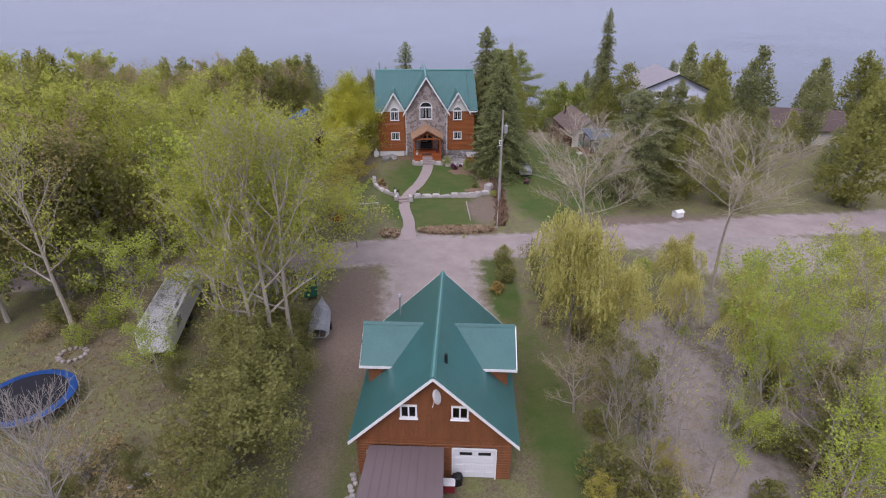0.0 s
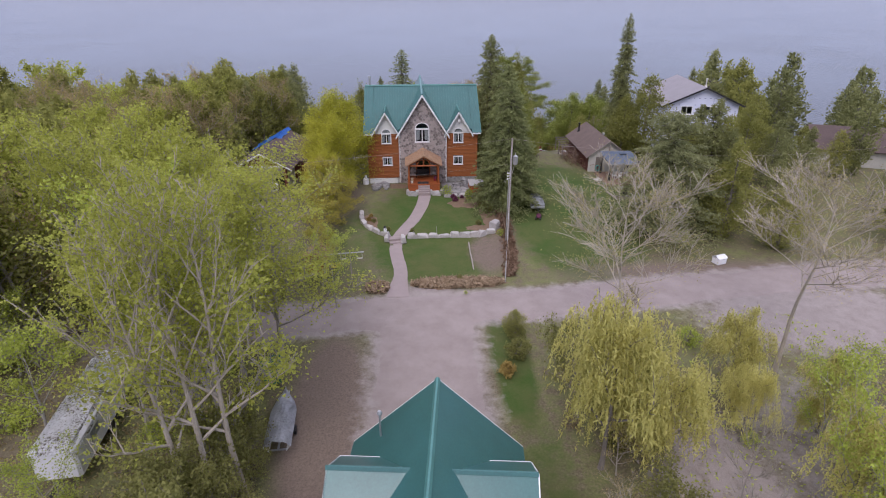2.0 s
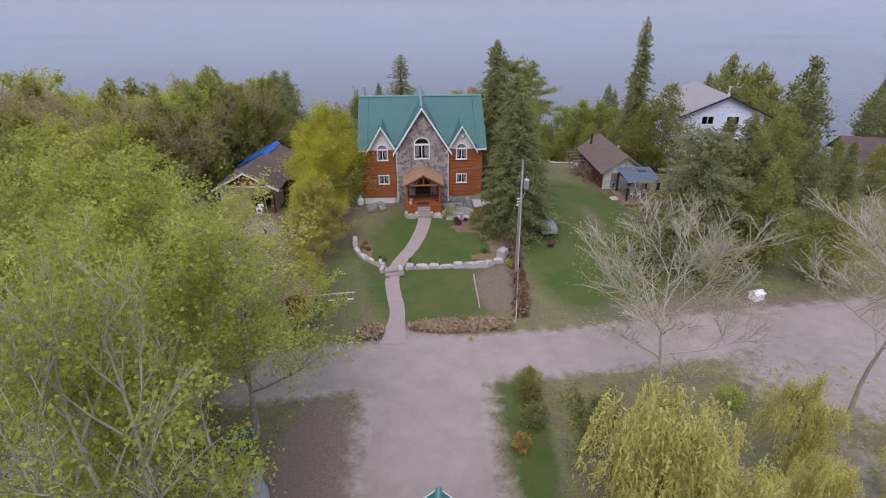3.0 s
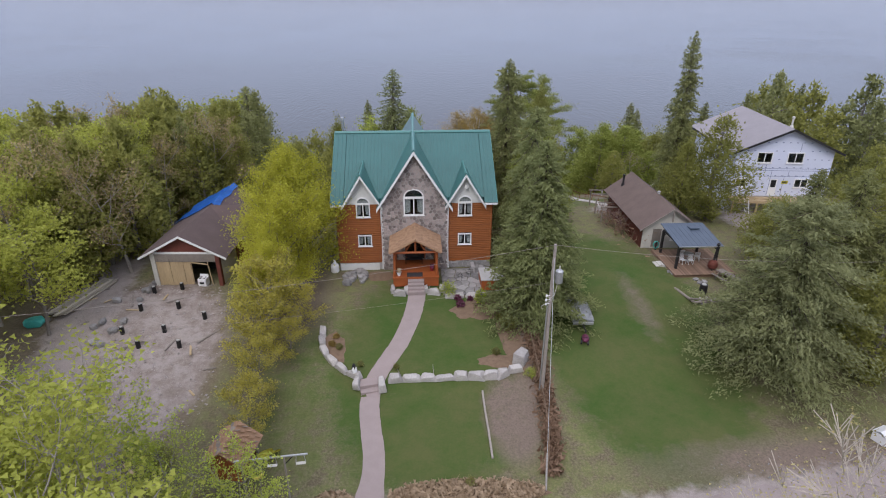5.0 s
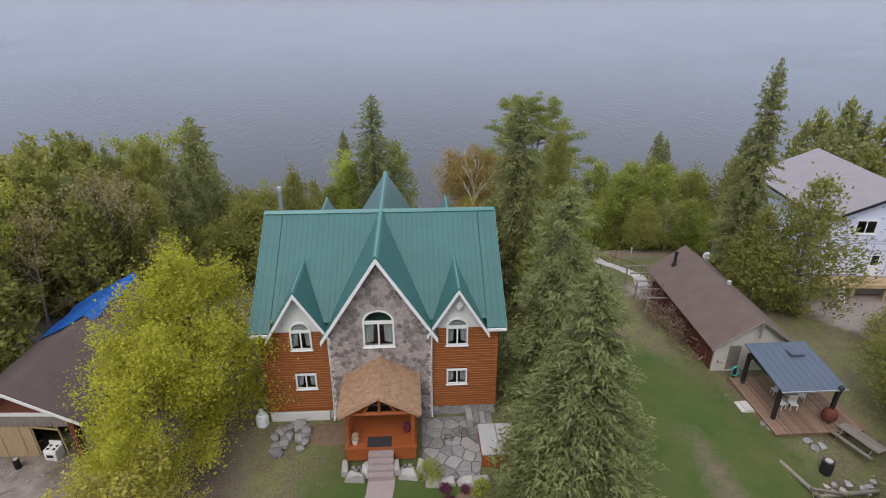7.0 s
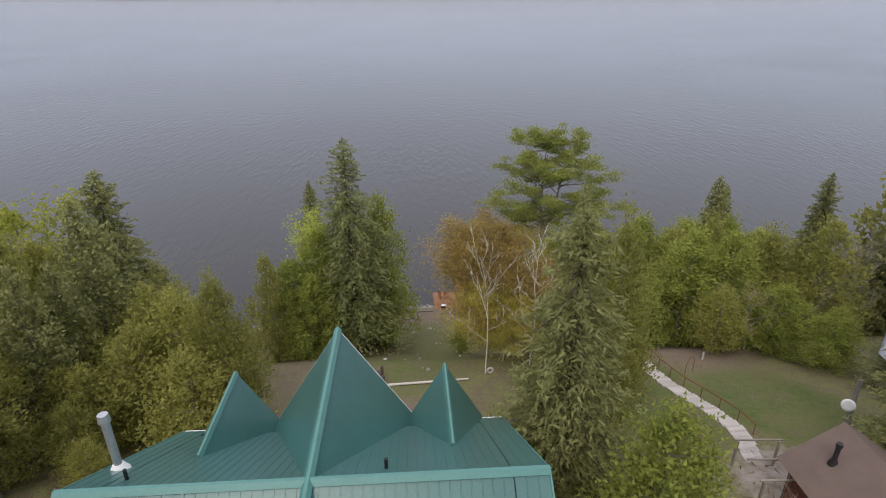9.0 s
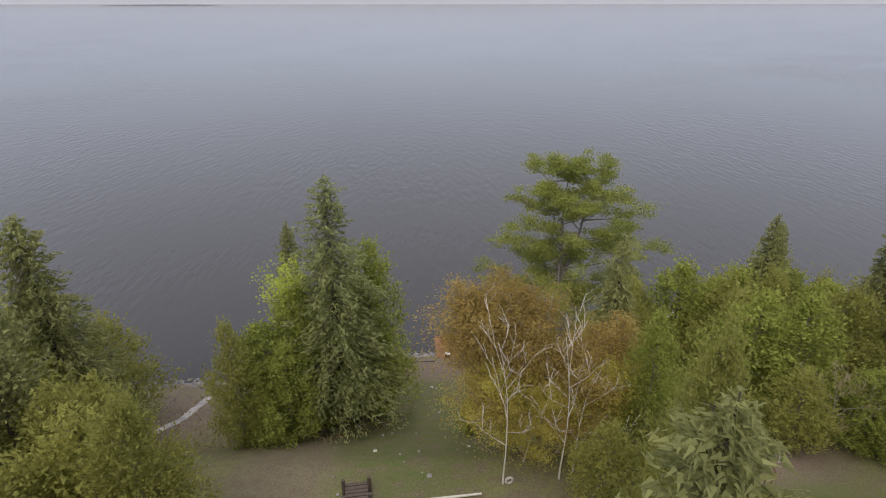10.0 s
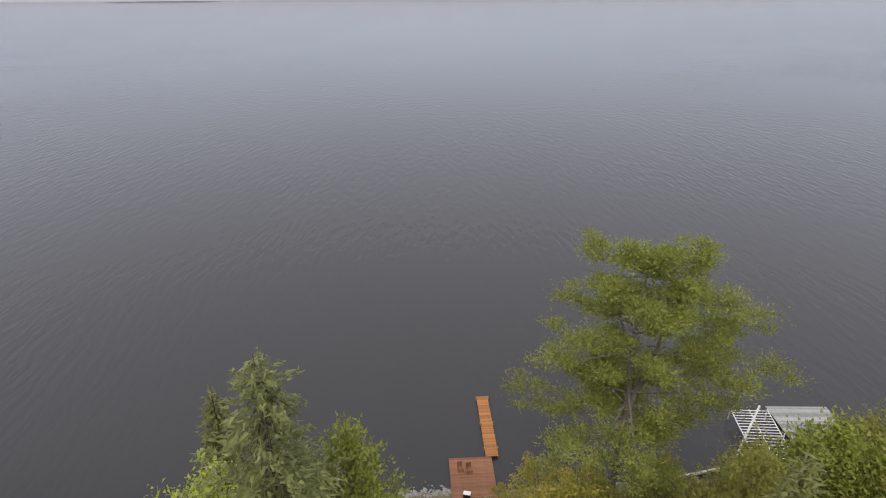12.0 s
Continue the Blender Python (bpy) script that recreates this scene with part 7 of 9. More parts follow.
for lx, ly, lt, lw in ((-24.8, -43.2, 7.0, 1.25), (-20.4, -50.0, 3.4, 1.3), (-8.3, -28.8, 5.8, 1.0), (-15.2, -29.5, 10.5, 1.1), (-16.4, -24.2, 5.8, 1.2), (-12.9, -26.0, 4.6, 1.15), (-20.0, -36.8, 14.0, 1.0), (-24.0, -30.0, 10.5, 1.15), (-17.6, -41.0, 12.5, 0.9), (-34.0, -38.0, 5.0, 1.2), (-30.5, -36.5, 5.0, 1.2), (-36.5, -42.5, 5.0, 1.2), (-32.0, -31.0, 8.0, 1.2),
                       (20.8, -53.2, 8.6, 1.0), (25.0, -52.0, 5.6, 0.9), (29.5, -45.5, 6.0, 1.0), (28.4, -54.5, 5.0, 0.9), (22.8, -47.0, 6.2, 0.9), (15.8, -60.5, 3.5, 0.9)):
    put("lime_b", lx, ly, top=lt, wide=lw)
for lx, ly, lt in ((-11.3, -46.8, 1.0), (-10.9, -50.2, 1.4), (-11.4, -53.4, 2.0), (17.8, -57.0, 0.8), (22.0, -60.5, 2.4), (24.6, -57.6, 3.0), (26.0, -61.0, 3.4)):
    put("green_a", lx, ly, top=lt, wide=1.1)
put("dead_pale", 10.2, -61.4, top=8.2, turn=60, wide=0.35)
put("dead_pale", 9.4, -58.6, top=6.0, turn=160, wide=0.4)
put("dead_pale", 16.8, -49.8, top=4.6, turn=10, wide=0.7)
put("dead_pale", 25.0, -58.8, top=8.0, turn=110, wide=0.5)
for lx, ly, lt in ((-17.5, 21.5, 3.2), (-15.4, 19.0, 2.6), (-19.4, 24.5, 3.8), (-21.0, 20.0, 4.2)):
    put("cedar_b", lx, ly, top=lt, wide=1.2)
put("dead_pale", -21.5, -65.5, top=5.0, turn=250)
put("willow", 21.5, -51.5, top=5.4, wide=1.0, turn=300)
put("green_a", -33.0, -38.0, top=13.0, wide=0.8)
put("green_a", -37.5, -41.0, top=14.0, wide=0.8, turn=90)
put("far_grey", -30.5, -33.5, top=15.0, turn=40)
put("far_grey", -35.0, -36.0, top=15.5, turn=140)
put("green_a", -40.0, -36.0, top=13.5, wide=0.8, turn=200)
scatter(ASP + ["far_aspen"], 26, -60, -27, -62, -20, 2, (14, 19.5), 4.0, CLEAR)
scatter(["green_a"], 10, -14, -10.8, -66, -44, 3, (5.5, 7.5), 2.0, [(-11.7, -8.5, -46, -39)])
scatter(["far_cedar_a", "far_cedar_a", "far_grey", "far_aspen"], 22, -34, -22.5, -2, 22, 31, (10.5, 13.6), 2.4, [(-25.5, -15, -8, 12)], True)
scatter(["far_aspen", "far_aspen", "far_grey"], 10, -38, -28, -16, -1, 32, (9, 13), 2.6, (), True)
scatter(FARW + ["wood_cedar"], 46, -70, -28, -8, 26, 4, (10.8, 14.2), 3.0, (), True)
scatter(FARW + ["wood_dark"], 20, -70, -30, 26, 42, 24, (6.5, 11.0), 3.0, (), True)
scatter(FARW, 10, -70, -30, 44, 62, 25, (-7, -1), 3.4, (), True)
scatter(["wood_cedar", "wood_dark", "wood_cedar"], 26, -33, -20.5, 14, 36, 5, (8.0, 11.5), 1.9, [(-25.5, -15, -8, 13.5)], True)
scatter(["far_cedar_a", "cedar_b"], 6, -21, -16, 22, 36, 38, (3, 6), 2.6, (), True)
scatter(["far_cedar_a", "cedar_b"], 5, -32, -25, 35, 45, 26, (-3, 1), 3.2, (), True)
scatter(FARW, 8, -110, -85, -30, 60, 6, (9, 13), 5.0, (), True)
scatter(["cedar_b", "cedar_c", "bare_b"], 9, 33, 62, 30, 62, 7, (-2, 3.5), 3.6, [(36, 55, 12, 31), (47, 64, 40, 57)], True)
scatter(["far_cedar_a", "far_cedar_b"], 22, 58, 110, -10, 58, 8, (8, 13.5), 4.5, (), True)
scatter(["cedar_a", "spruce_a", "cedar_c", "cedar_a"], 15, 31, 60, -20, 6, 9, (6, 11), 3.4, [(36, 50, 2, 16)], True)
scatter(["lime_a", "bare_b", "lime_a", "lime_a", "aspen_c"], 32, 14, 42, -68, -38, 10, (8, 13), 2.9, [(13, 20.5, -66, -44), (28, 38, -46, -37), (13, 29, -50, -36)])
scatter(FARW + ["far_aspen", "far_aspen"], 20, 42, 90, -70, -16, 11, (11, 18), 4.5)
scatter(["bare_b", "bare_b", "bare_b", "green_a"], 14, 7.5, 13.5, -66, -38, 12, (4, 7), 1.9)
scatter(["bush_green", "bush_tan", "bush_lime"], 34, -34, -11, -66, -31, 13, (1, 2.8), 1.5, CLEAR)
scatter(["bush_green", "bush_tan", "bush_lime"], 26, 8, 40, -66, -34, 14, (0.8, 2.4), 1.5, [(13.5, 18, -62, -44)])
for vx, vy, vt in ((23.3, 11.6, 3.0), (22.9, 9.4, 2.6), (23.5, 13.4, 2.8), (22.6, 7.4, 2.2), (22.2, 12.6, 2.0), (21.8, 10.2, 1.7)):
    put("vine_shrub", vx, vy, top=g(vx, vy) + vt, wide=1.1)
put("cedar_b", 17.6, 13.6, top=3.0, wide=1.0)
put("cedar_b", 18.0, 28.0, top=4.4, wide=1.0)
put("cedar_b", 15.0, 30.0, top=3.4, wide=0.9)
scatter(["bush_tan", "bush_green", "bush_lime"], 12, -30, -15, -32, -18, 16, (0.8, 2.0), 1.8)
scatter(["aspen_c"], 4, -30, -18, -31, -23, 17, (6, 8.5), 3.5)
scatter(["thicket", "green_a", "bush_tan"], 9, -24, -13, -67, -57, 18, (2.5, 4.0), 2.4)
scatter(["lime_a", "lime_a", "bare_b", "green_a"], 13, 19.5, 32, -67, -50, 19, (5, 9), 2.2)
put("willow", 19.0, -45.5, top=3.6, wide=0.9, turn=40)
put("willow", 24.5, -45.0, top=3.8, wide=0.9, turn=160)
scatter(["thicket", "bush_green", "green_a"], 9, 7.5, 12.0, -70, -56, 20, (2.5, 4.5), 1.7)
scatter(["far_aspen", "far_grey", "green_a", "far_aspen", "far_cedar_a"], 16, -52, -31, -35, -15, 33, (11.5, 16.0), 3.2, (), True)
scatter(["bush_tan", "bush_green", "thicket", "bush_lime"], 18, -17, 12, 62.5, 68.5, 34, (1.0, 2.6), 1.6, [(1, 9, 60, 70)])
scatter(["bush_green", "thicket", "bush_tan", "cedar_b"], 16, 13, 46, 60, 68, 35, (2.0, 4.5), 2.2, [(25.5, 34, 59, 69)])
scatter(["bush_green", "bush_tan"], 12, -24, -14, -70, -60, 36, (0.8, 1.8), 1.6)
scatter(["bush_tan", "bush_green", "bush_lime"], 26, 19, 36, -68, -50, 39, (1.2, 2.8), 1.5)
scatter(["dead_pale"], 3, -32, -24, -68, -60, 40, (5.0, 8.0), 2.0)
scatter(["bush_green", "bush_tan", "bush_green", "thicket"], 16, -27, -12.5, -71, -56, 37, (1.2, 3.2), 1.5)


# ---- garden in front of the house ----
def stone_at(name, x, y, rx, ry, rz, seed, material, label, category, group, turn=0.0, sink=0.35, base=None):
    me = bpy.data.meshes.new(name)
    bm = block(seed, rx, ry, rz) if category == "boulder" else lump(seed, rx, ry, rz, 0.3, 1)
    bm.to_mesh(me)
    bm.free()
    me.materials.append(M[material])
    ob = new(name, me)
    z = g(x, y) if base is None else base
    ob.matrix_basis = pose(x, y, z + rz * (1 - sink), 0, 0, turn)
    return tagged(ob, label, category, group)


rw = random.Random(12)
WALL_L = [(-7.45, -9.9), (-7.35, -11.0), (-7.05, -12.2), (-6.4, -13.2), (-5.55, -14.1), (-4.65, -14.75)]
for i, (x, y) in enumerate(WALL_L):
    nx_, ny_ = WALL_L[min(i + 1, 5)][0] - WALL_L[max(i - 1, 0)][0], WALL_L[min(i + 1, 5)][1] - WALL_L[max(i - 1, 0)][1]
    stone_at("boulder", x, y, 0.68, 0.27, 0.27, 100 + i, "boulder", "white limestone boulder in the garden's retaining wall", "boulder", "retaining wall boulders", math.degrees(math.atan2(ny_, nx_)) + rw.uniform(-8, 8), 0.3)
x = -2.25
i = 0
while x < 7.3:
    w = rw.uniform(0.5, 0.85)
    x += w
    stone_at("boulder", x, -15.25 + 0.9 * max(0, (x - 5.2) / 2.6) ** 2, w * 1.15, 0.30, rw.uniform(0.18, 0.38), 200 + i, "boulder", "white limestone boulder in the garden's retaining wall", "boulder", "retaining wall boulders", rw.uniform(-7, 7) + (18 if x > 6 else 0), 0.3)
    x += w * 0.80
    i += 1
stone_at("boulder", 7.75, -13.7, 0.75, 0.45, 0.5, 230, "boulder", "tall white boulder at the end of the garden wall", "boulder", "retaining wall boulders", 55, 0.3)
stone_at("boulder", -2.55, -15.75, 0.3, 0.62, 0.36, 231, "boulder", "white boulder beside the garden steps", "boulder", "retaining wall boulders", 10, 0.3)
stone_at("boulder", -4.35, -15.6, 0.3, 0.5, 0.34, 232, "boulder", "white boulder beside the garden steps", "boulder", "retaining wall boulders", -5, 0.3)
gs = thing("garden_steps", -3.4, -15.7, -1.75, "two pale stone garden steps in the path", "steps", turn=12)
part("step", boxes((-0.72, 0.72, -0.1, 0.75, -0.2, 0.46), bevel=0.02), "path", gs)
part("step", boxes((-0.74, 0.74, -0.55, -0.11, -0.2, 0.24), bevel=0.02), "path", gs)

st = lump(77, 0.19, 0.24, 0.42, 0.12)
for v in st.verts:
    k = 1.0 if v.co.z < 0.1 else 0.72
    v.co.x *= k
    v.co.y *= k
orn = part("garden_statue", st, "black")
orn.matrix_basis = pose(-4.55, -14.85, g(-4.55, -14.85) + 0.75, 0, 0, 15)
tagged(orn, "small black and white garden statue on the wall", "statue")
orn.data.materials.append(M["white_metal"])
for poly in orn.data.polygons:
    if poly.center.y < -0.10 and poly.center.z < 0.12:
        poly.material_index = 1

# planters of white rock beside the porch steps
for k, (a, b) in enumerate(((-2.05, -0.85), (0.85, 2.2))):
    for j, (px, py_, sx, sy, t) in enumerate(((a, -4.45, 0.26, 0.5, 8), ((a + b) / 2, -5.05, 0.62, 0.22, -4), (b, -4.5, 0.24, 0.46, -8))):
        stone_at("boulder", px, py_, sx, sy, 0.34, 300 + 10 * k + j, "boulder", "white boulder edging the porch planter", "boulder", "planter boulders", t, 0.35)
    for j in range(5):
        stone_at("rock", a + 0.3 + 0.16 * j, -4.45 + 0.2 * (j % 2), 0.14, 0.12, 0.1, 340 + 10 * k + j, "rock_grey", "grey rock in the porch planter", "rock", "planter rocks", 31 * j)
# heap of grey rocks and the mulch patch
rw = random.Random(3)
for i in range(30):
    t, r = rw.uniform(0, 6.28), rw.uniform(0, 1) ** 0.6
    x, y = -5.75 + 1.25 * r * math.cos(t), -1.75 + 1.35 * r * math.sin(t)
    s_ = rw.uniform(0.18, 0.42)
    stone_at("rock", x, y, s_, s_ * rw.uniform(0.7, 1), s_ * 0.7, 400 + i, "rock_grey", "rounded grey field rock in a heap by the house", "rock", "rock heap", rw.uniform(0, 360))
wt = thing("rain_barrel", -7.55, -0.35, g(-7.5, -0.4), "white plastic rain barrel at the house corner", "barrel")
bm = bmesh.new()
tube(bm, [(0, 0, 0), (0, 0, 0.05), (0, 0, 0.55), (0, 0, 0.75), (0, 0, 0.82)], [0.36, 0.4, 0.4, 0.33, 0.2], 16)
part("body", bm, "white_metal", wt)
bm = bmesh.new()
tube(bm, [(0, 0, 0.8), (0, 0, 1.15)], [0.16, 0.14], 12)
part("neck", bm, "white_metal", wt)
part("white_skirt_wall", boxes((-7.0, -3.4, -0.16, -0.05, -0.3, 0.55)), "stucco", None)
tagged(bpy.data.objects["white_skirt_wall"], "white painted low wall along the foundation", "wall", kind="structure")


def mound(name, cx, cy, rx, ry, h, material, label, category, seed=1, n=16, turn=0.0):
    bm = bmesh.new()
    rnd = random.Random(seed)
    mid = bm.verts.new((cx, cy, g(cx, cy) + h))
    rings = []
    wob = [rnd.uniform(0.85, 1.15) for _ in range(n)]
    ct, st_ = math.cos(radians(turn)), math.sin(radians(turn))
    for f, hh in ((0.5, 0.8), (0.85, 0.4), (1.0, -0.08)):
        ring = []
        for k in range(n):
            a = 2 * math.pi * k / n
            u, v = rx * f * wob[k] * math.cos(a), ry * f * wob[k] * math.sin(a)
            px, py_ = cx + u * ct - v * st_, cy + u * st_ + v * ct
            ring.append(bm.verts.new((px, py_, g(px, py_) + h * hh + rnd.uniform(-0.02, 0.02))))
        rings.append(ring)
    for k in range(n):
        j = (k + 1) % n
        bm.faces.new((mid, rings[0][k], rings[0][j]))
        for a, b in zip(rings, rings[1:]):
            bm.faces.new((a[k], b[k], b[j], a[j]))
    bmesh.ops.recalc_face_normals(bm, faces=bm.faces[:])
    ob = part(name, bm, material)
    return tagged(ob, label, category, kind="stuff")


def litter_stuff(name, cx, cy, rx, ry, n, size, material, label, category, seed=1, lift=0.08, long=3.0, flat=0.6):
    rng = np.random.default_rng(seed)
    a, r = rng.uniform(0, 2 * math.pi, n), np.sqrt(rng.uniform(0, 1, n))
    x, y = cx + rx * r * np.cos(a), cy + ry * r * np.sin(a)
    z = gz(x, y) + rng.uniform(0.01, lift, n)
    me = leaf_mesh(name, np.stack([x, y, z], -1), size, material, rng, flat, long)
    return tagged(new(name, me), label, category, kind="stuff")


mound("mulch_bed", -3.2, -1.5, 1.3, 1.1, 0.10, "mulch", "brown mulch patch against the house", "mulch", 4)
mound("mulch_bed", 5.6, -7.4, 2.6, 1.5, 0.07, "mulch", "brown mulch flower bed by the lawn", "mulch", 5)
mound("mulch_bed", 7.3, -11.6, 0.9, 3.2, 0.07, "mulch", "brown mulch flower bed by the lawn", "mulch", 6, turn=8)
mound("mulch_bed", 6.0, -13.7, 1.7, 0.8, 0.08, "mulch", "brown mulch flower bed behind the boulders", "mulch", 7)
mound("mulch_bed", -6.3, -11.6, 0.85, 1.9, 0.08, "mulch", "tan mulch bed behind the boulders", "mulch", 8, turn=15)
for k, (cx, cy, rx, ry, n) in enumerate(((2.6, -25.1, 4.4, 0.95, 3600), (-4.9, -25.6, 1.1, 1.0, 900))):
    mound("straw_bank", cx, cy, rx, ry, 0.22, "mulch", "bank of dry tan grass beside the street", "dry grass", 20 + k)
    litter_stuff("dry_grass", cx, cy, rx, ry, n, 0.12, "straw", "loose dry tan grass beside the street", "dry grass", 30 + k, 0.4, 3.0, 0.2)
for key, x, y, t in (("bush_dark", 3.55, -6.0, 0.6), ("bush_dark", 3.75, -6.9, 0.7), ("bush_dark", 4.6, -6.1, 0.5), ("bush_cone", 5.45, -6.6, 1.6), ("bush_lime", 2.75, -5.2, 1.5), ("bush_green", 7.3, -10.0, 1.5), ("bush_green", 6.9, -9.2, 1.2),
                     ("bush_green", 5.9, -13.0, 0.7), ("bush_red", -6.3, -10.6, 0.55), ("bush_red", -6.55, -11.5, 0.6), ("bush_green", -5.95, -11.9, 0.6), ("bush_green", -4.2, -13.8, 0.5), ("bush_green", -1.6, -14.2, 0.5), ("bush_lime", 8.1, -15.3, 0.9),
                     ("bush_green", 2.9, -24.4, 0.7), ("bush_red", 5.3, -38.2, 1.3), ("bush_green", 6.3, -36.4, 2.0), ("bush_green", 6.6, -34.0, 1.6), ("bush_lime", 3.2, -27.0, 0.4)):
    put(key, x, y, top=g(x, y) + t)

# flagstones between porch and hot tub
flag = thing("flagstone_patio", 0, 0, 0, "grey flagstone patio beside the porch", "patio")
rw = random.Random(9)
for poly in stone_cells([(2.35, -5.3), (5.5, -5.3), (6.6, -1.3), (6.6, -0.35), (2.35, -0.35)], [], 0.78, 31):
    cx, cy = sum(p[0] for p in poly) / len(poly), sum(p[1] for p in poly) / len(poly)
    bm = bmesh.new()
    lo = [bm.verts.new(((p[0] - cx) * 0.93, (p[1] - cy) * 0.93, -0.1)) for p in poly]
    hi = [bm.verts.new(((p[0] - cx) * 0.92, (p[1] - cy) * 0.92, 0.045)) for p in poly]
    bm.faces.new(hi)
    for k in range(len(poly)):
        j = (k + 1) % len(poly)
        bm.faces.new((lo[k], lo[j], hi[j], hi[k]))
    bmesh.ops.recalc_face_normals(bm, faces=bm.faces[:])
    me = bpy.data.meshes.new("flagstone")
    bm.to_mesh(me)
    bm.free()
    me.materials.append(M["rock_grey"])
    piece("flagstone", me, Matrix.Translation((cx, cy, max(g(cx, cy), -0.12) + rw.uniform(0.0, 0.05))), flag)
ss = thing("stone_stairs", 5.9, -0.85, g(5.9, -0.8), "grey stone stairs along the house wall", "stairs")
for k in range(4):
    part("step", boxes((-0.75 + k * 0.42, -0.36 + k * 0.42, -0.5, 0.6, -0.2, 0.62 - k * 0.15), bevel=0.02), "rock_grey", ss)
for k, x in enumerate((2.9, 3.75, 4.7, 5.6)):
    stone_at("boulder", x, -5.55, 0.5, 0.26, 0.26, 520 + k, "boulder", "pale boulder edging the flagstone patio", "boulder", "patio boulders", 5 * k - 8)

tub = thing("hot_tub", 6.75, -3.35, g(6.75, -3.35), "hot tub with a folded grey vinyl cover and wooden sides", "hot tub")
part("cabinet", boxes((-0.98, 0.98, -1.18, 1.18, -0.1, 0.88), bevel=0.03), "porch_wood", tub, "orange-brown wooden cabinet")
part("cover", boxes((-1.04, -0.015, -1.25, 1.25, 0.885, 1.0), bevel=0.03), "tub_cover", tub)
part("cover", boxes((0.015, 1.04, -1.25, 1.25, 0.885, 1.0), bevel=0.03), "tub_cover", tub)
for x, y in ((4.0, -2.6), (4.9, -2.1)):
    c = thing("patio_chair", x, y, g(x, y) + 0.06, "black wire garden chair on the flagstones", "chair", "wire chairs", 40 * x)
    bm = bmesh.new()
    tube(bm, [(0.25 * math.cos(k * 0.63), 0.25 * math.sin(k * 0.63), 0.42) for k in range(11)], 0.012, 5)
    for k in range(5):
        tube(bm, [(-0.22 + k * 0.11, -0.2, 0.42), (-0.22 + k * 0.11, 0.2, 0.42)], 0.006, 4)
    part("seat", bm, "black", c)
    bm = bmesh.new()
    tube(bm, [(-0.24, 0.2, 0.42), (-0.22, 0.3, 0.85), (0, 0.32, 0.92), (0.22, 0.3, 0.85), (0.24, 0.2, 0.42)], 0.012, 5)
    for k in range(3):
        tube(bm, [(-0.12 + k * 0.12, 0.22, 0.42), (-0.12 + k * 0.12, 0.31, 0.88)], 0.006, 4)
    part("backrest", bm, "black", c)
    for lx in (-0.2, 0.2):
        for ly in (-0.18, 0.2):
            bm = bmesh.new()
            tube(bm, [(lx, ly, 0.42), (lx * 1.15, ly * 1.15, 0)], 0.012, 5)
            part("leg", bm, "black", c)


# ---- pole, wires, fence ----
def utility_pole():
    x, y = 8.65, -16.7
    z0 = g(x, y)
    p = thing("utility_pole", x, y, z0, "weathered grey wooden utility pole with a transformer", "utility pole")
    top = 9.85 - z0
    bm = bmesh.new()
    tube(bm, [(0, 0, -0.5), (-0.02, -0.1, top * 0.5), (-0.05, -0.25, top)], [0.145, 0.12, 0.095], 12)
    part("pole", bm, "pole_wood", p)
    bm = bmesh.new()
    tube(bm, [(-0.2, -0.05, 0), (-0.2, -0.16, top * 0.62)], 0.045, 8)
    part("conduit", bm, "grey_metal", p, "grey metal conduit")
    bm = bmesh.new()
    zt = top - 2.7
    tube(bm, [(0.36, -0.25, zt), (0.36, -0.25, zt + 0.06), (0.36, -0.25, zt + 0.85), (0.36, -0.25, zt + 0.95)], [0.2, 0.25, 0.25, 0.12], 16)
    tr = part("transformer", bm, "grey_metal", p, "pale grey transformer can")
    bm = bmesh.new()
    tube(bm, [(0.36, -0.25, zt + 0.9), (0.36, -0.25, zt + 1.2)], [0.05, 0.035], 8)
    tube(bm, [(0.1, -0.25, zt + 0.6), (0.25, -0.25, zt + 0.6)], 0.04, 6)
    part("bushing", bm, "siding_white", tr)
    for k in range(3):
        zc = zt - 0.9 - k * 0.3
        bm = bmesh.new()
        tube(bm, [(-0.1, -0.22, zc), (-0.32, -0.3, zc)], 0.03, 6)
        tube(bm, [(-0.34, -0.3, zc - 0.07), (-0.34, -0.3, zc + 0.07)], 0.06, 8)
        part("insulator", bm, "white_metal", p, "white insulator on a bracket")
    bm = bmesh.new()
    pts = [(-0.34 + 0.3 * math.sin(k * 0.7), -0.32, zt - 0.9 - 0.12 * k) for k in range(9)]
    tube(bm, pts, 0.018, 5)
    tube(bm, [(0.3, -0.3, zt), (0.1, -0.45, zt - 0.8), (-0.3, -0.35, zt - 1.2)], 0.018, 5)
    part("cable_loop", bm, "siding_white", p)


utility_pole()


def wire(name, a, b, sag, r, label, material="pole_wood"):
    bm = bmesh.new()
    a, b = Vector(a), Vector(b)
    n = 24
    tube(bm, [a.lerp(b, k / n) - Vector((0, 0, sag * 4 * (k / n) * (1 - k / n))) for k in range(n + 1)], r, 5)
    ob = part(name, bm, material)
    return tagged(ob, label, "wire", "overhead wires")


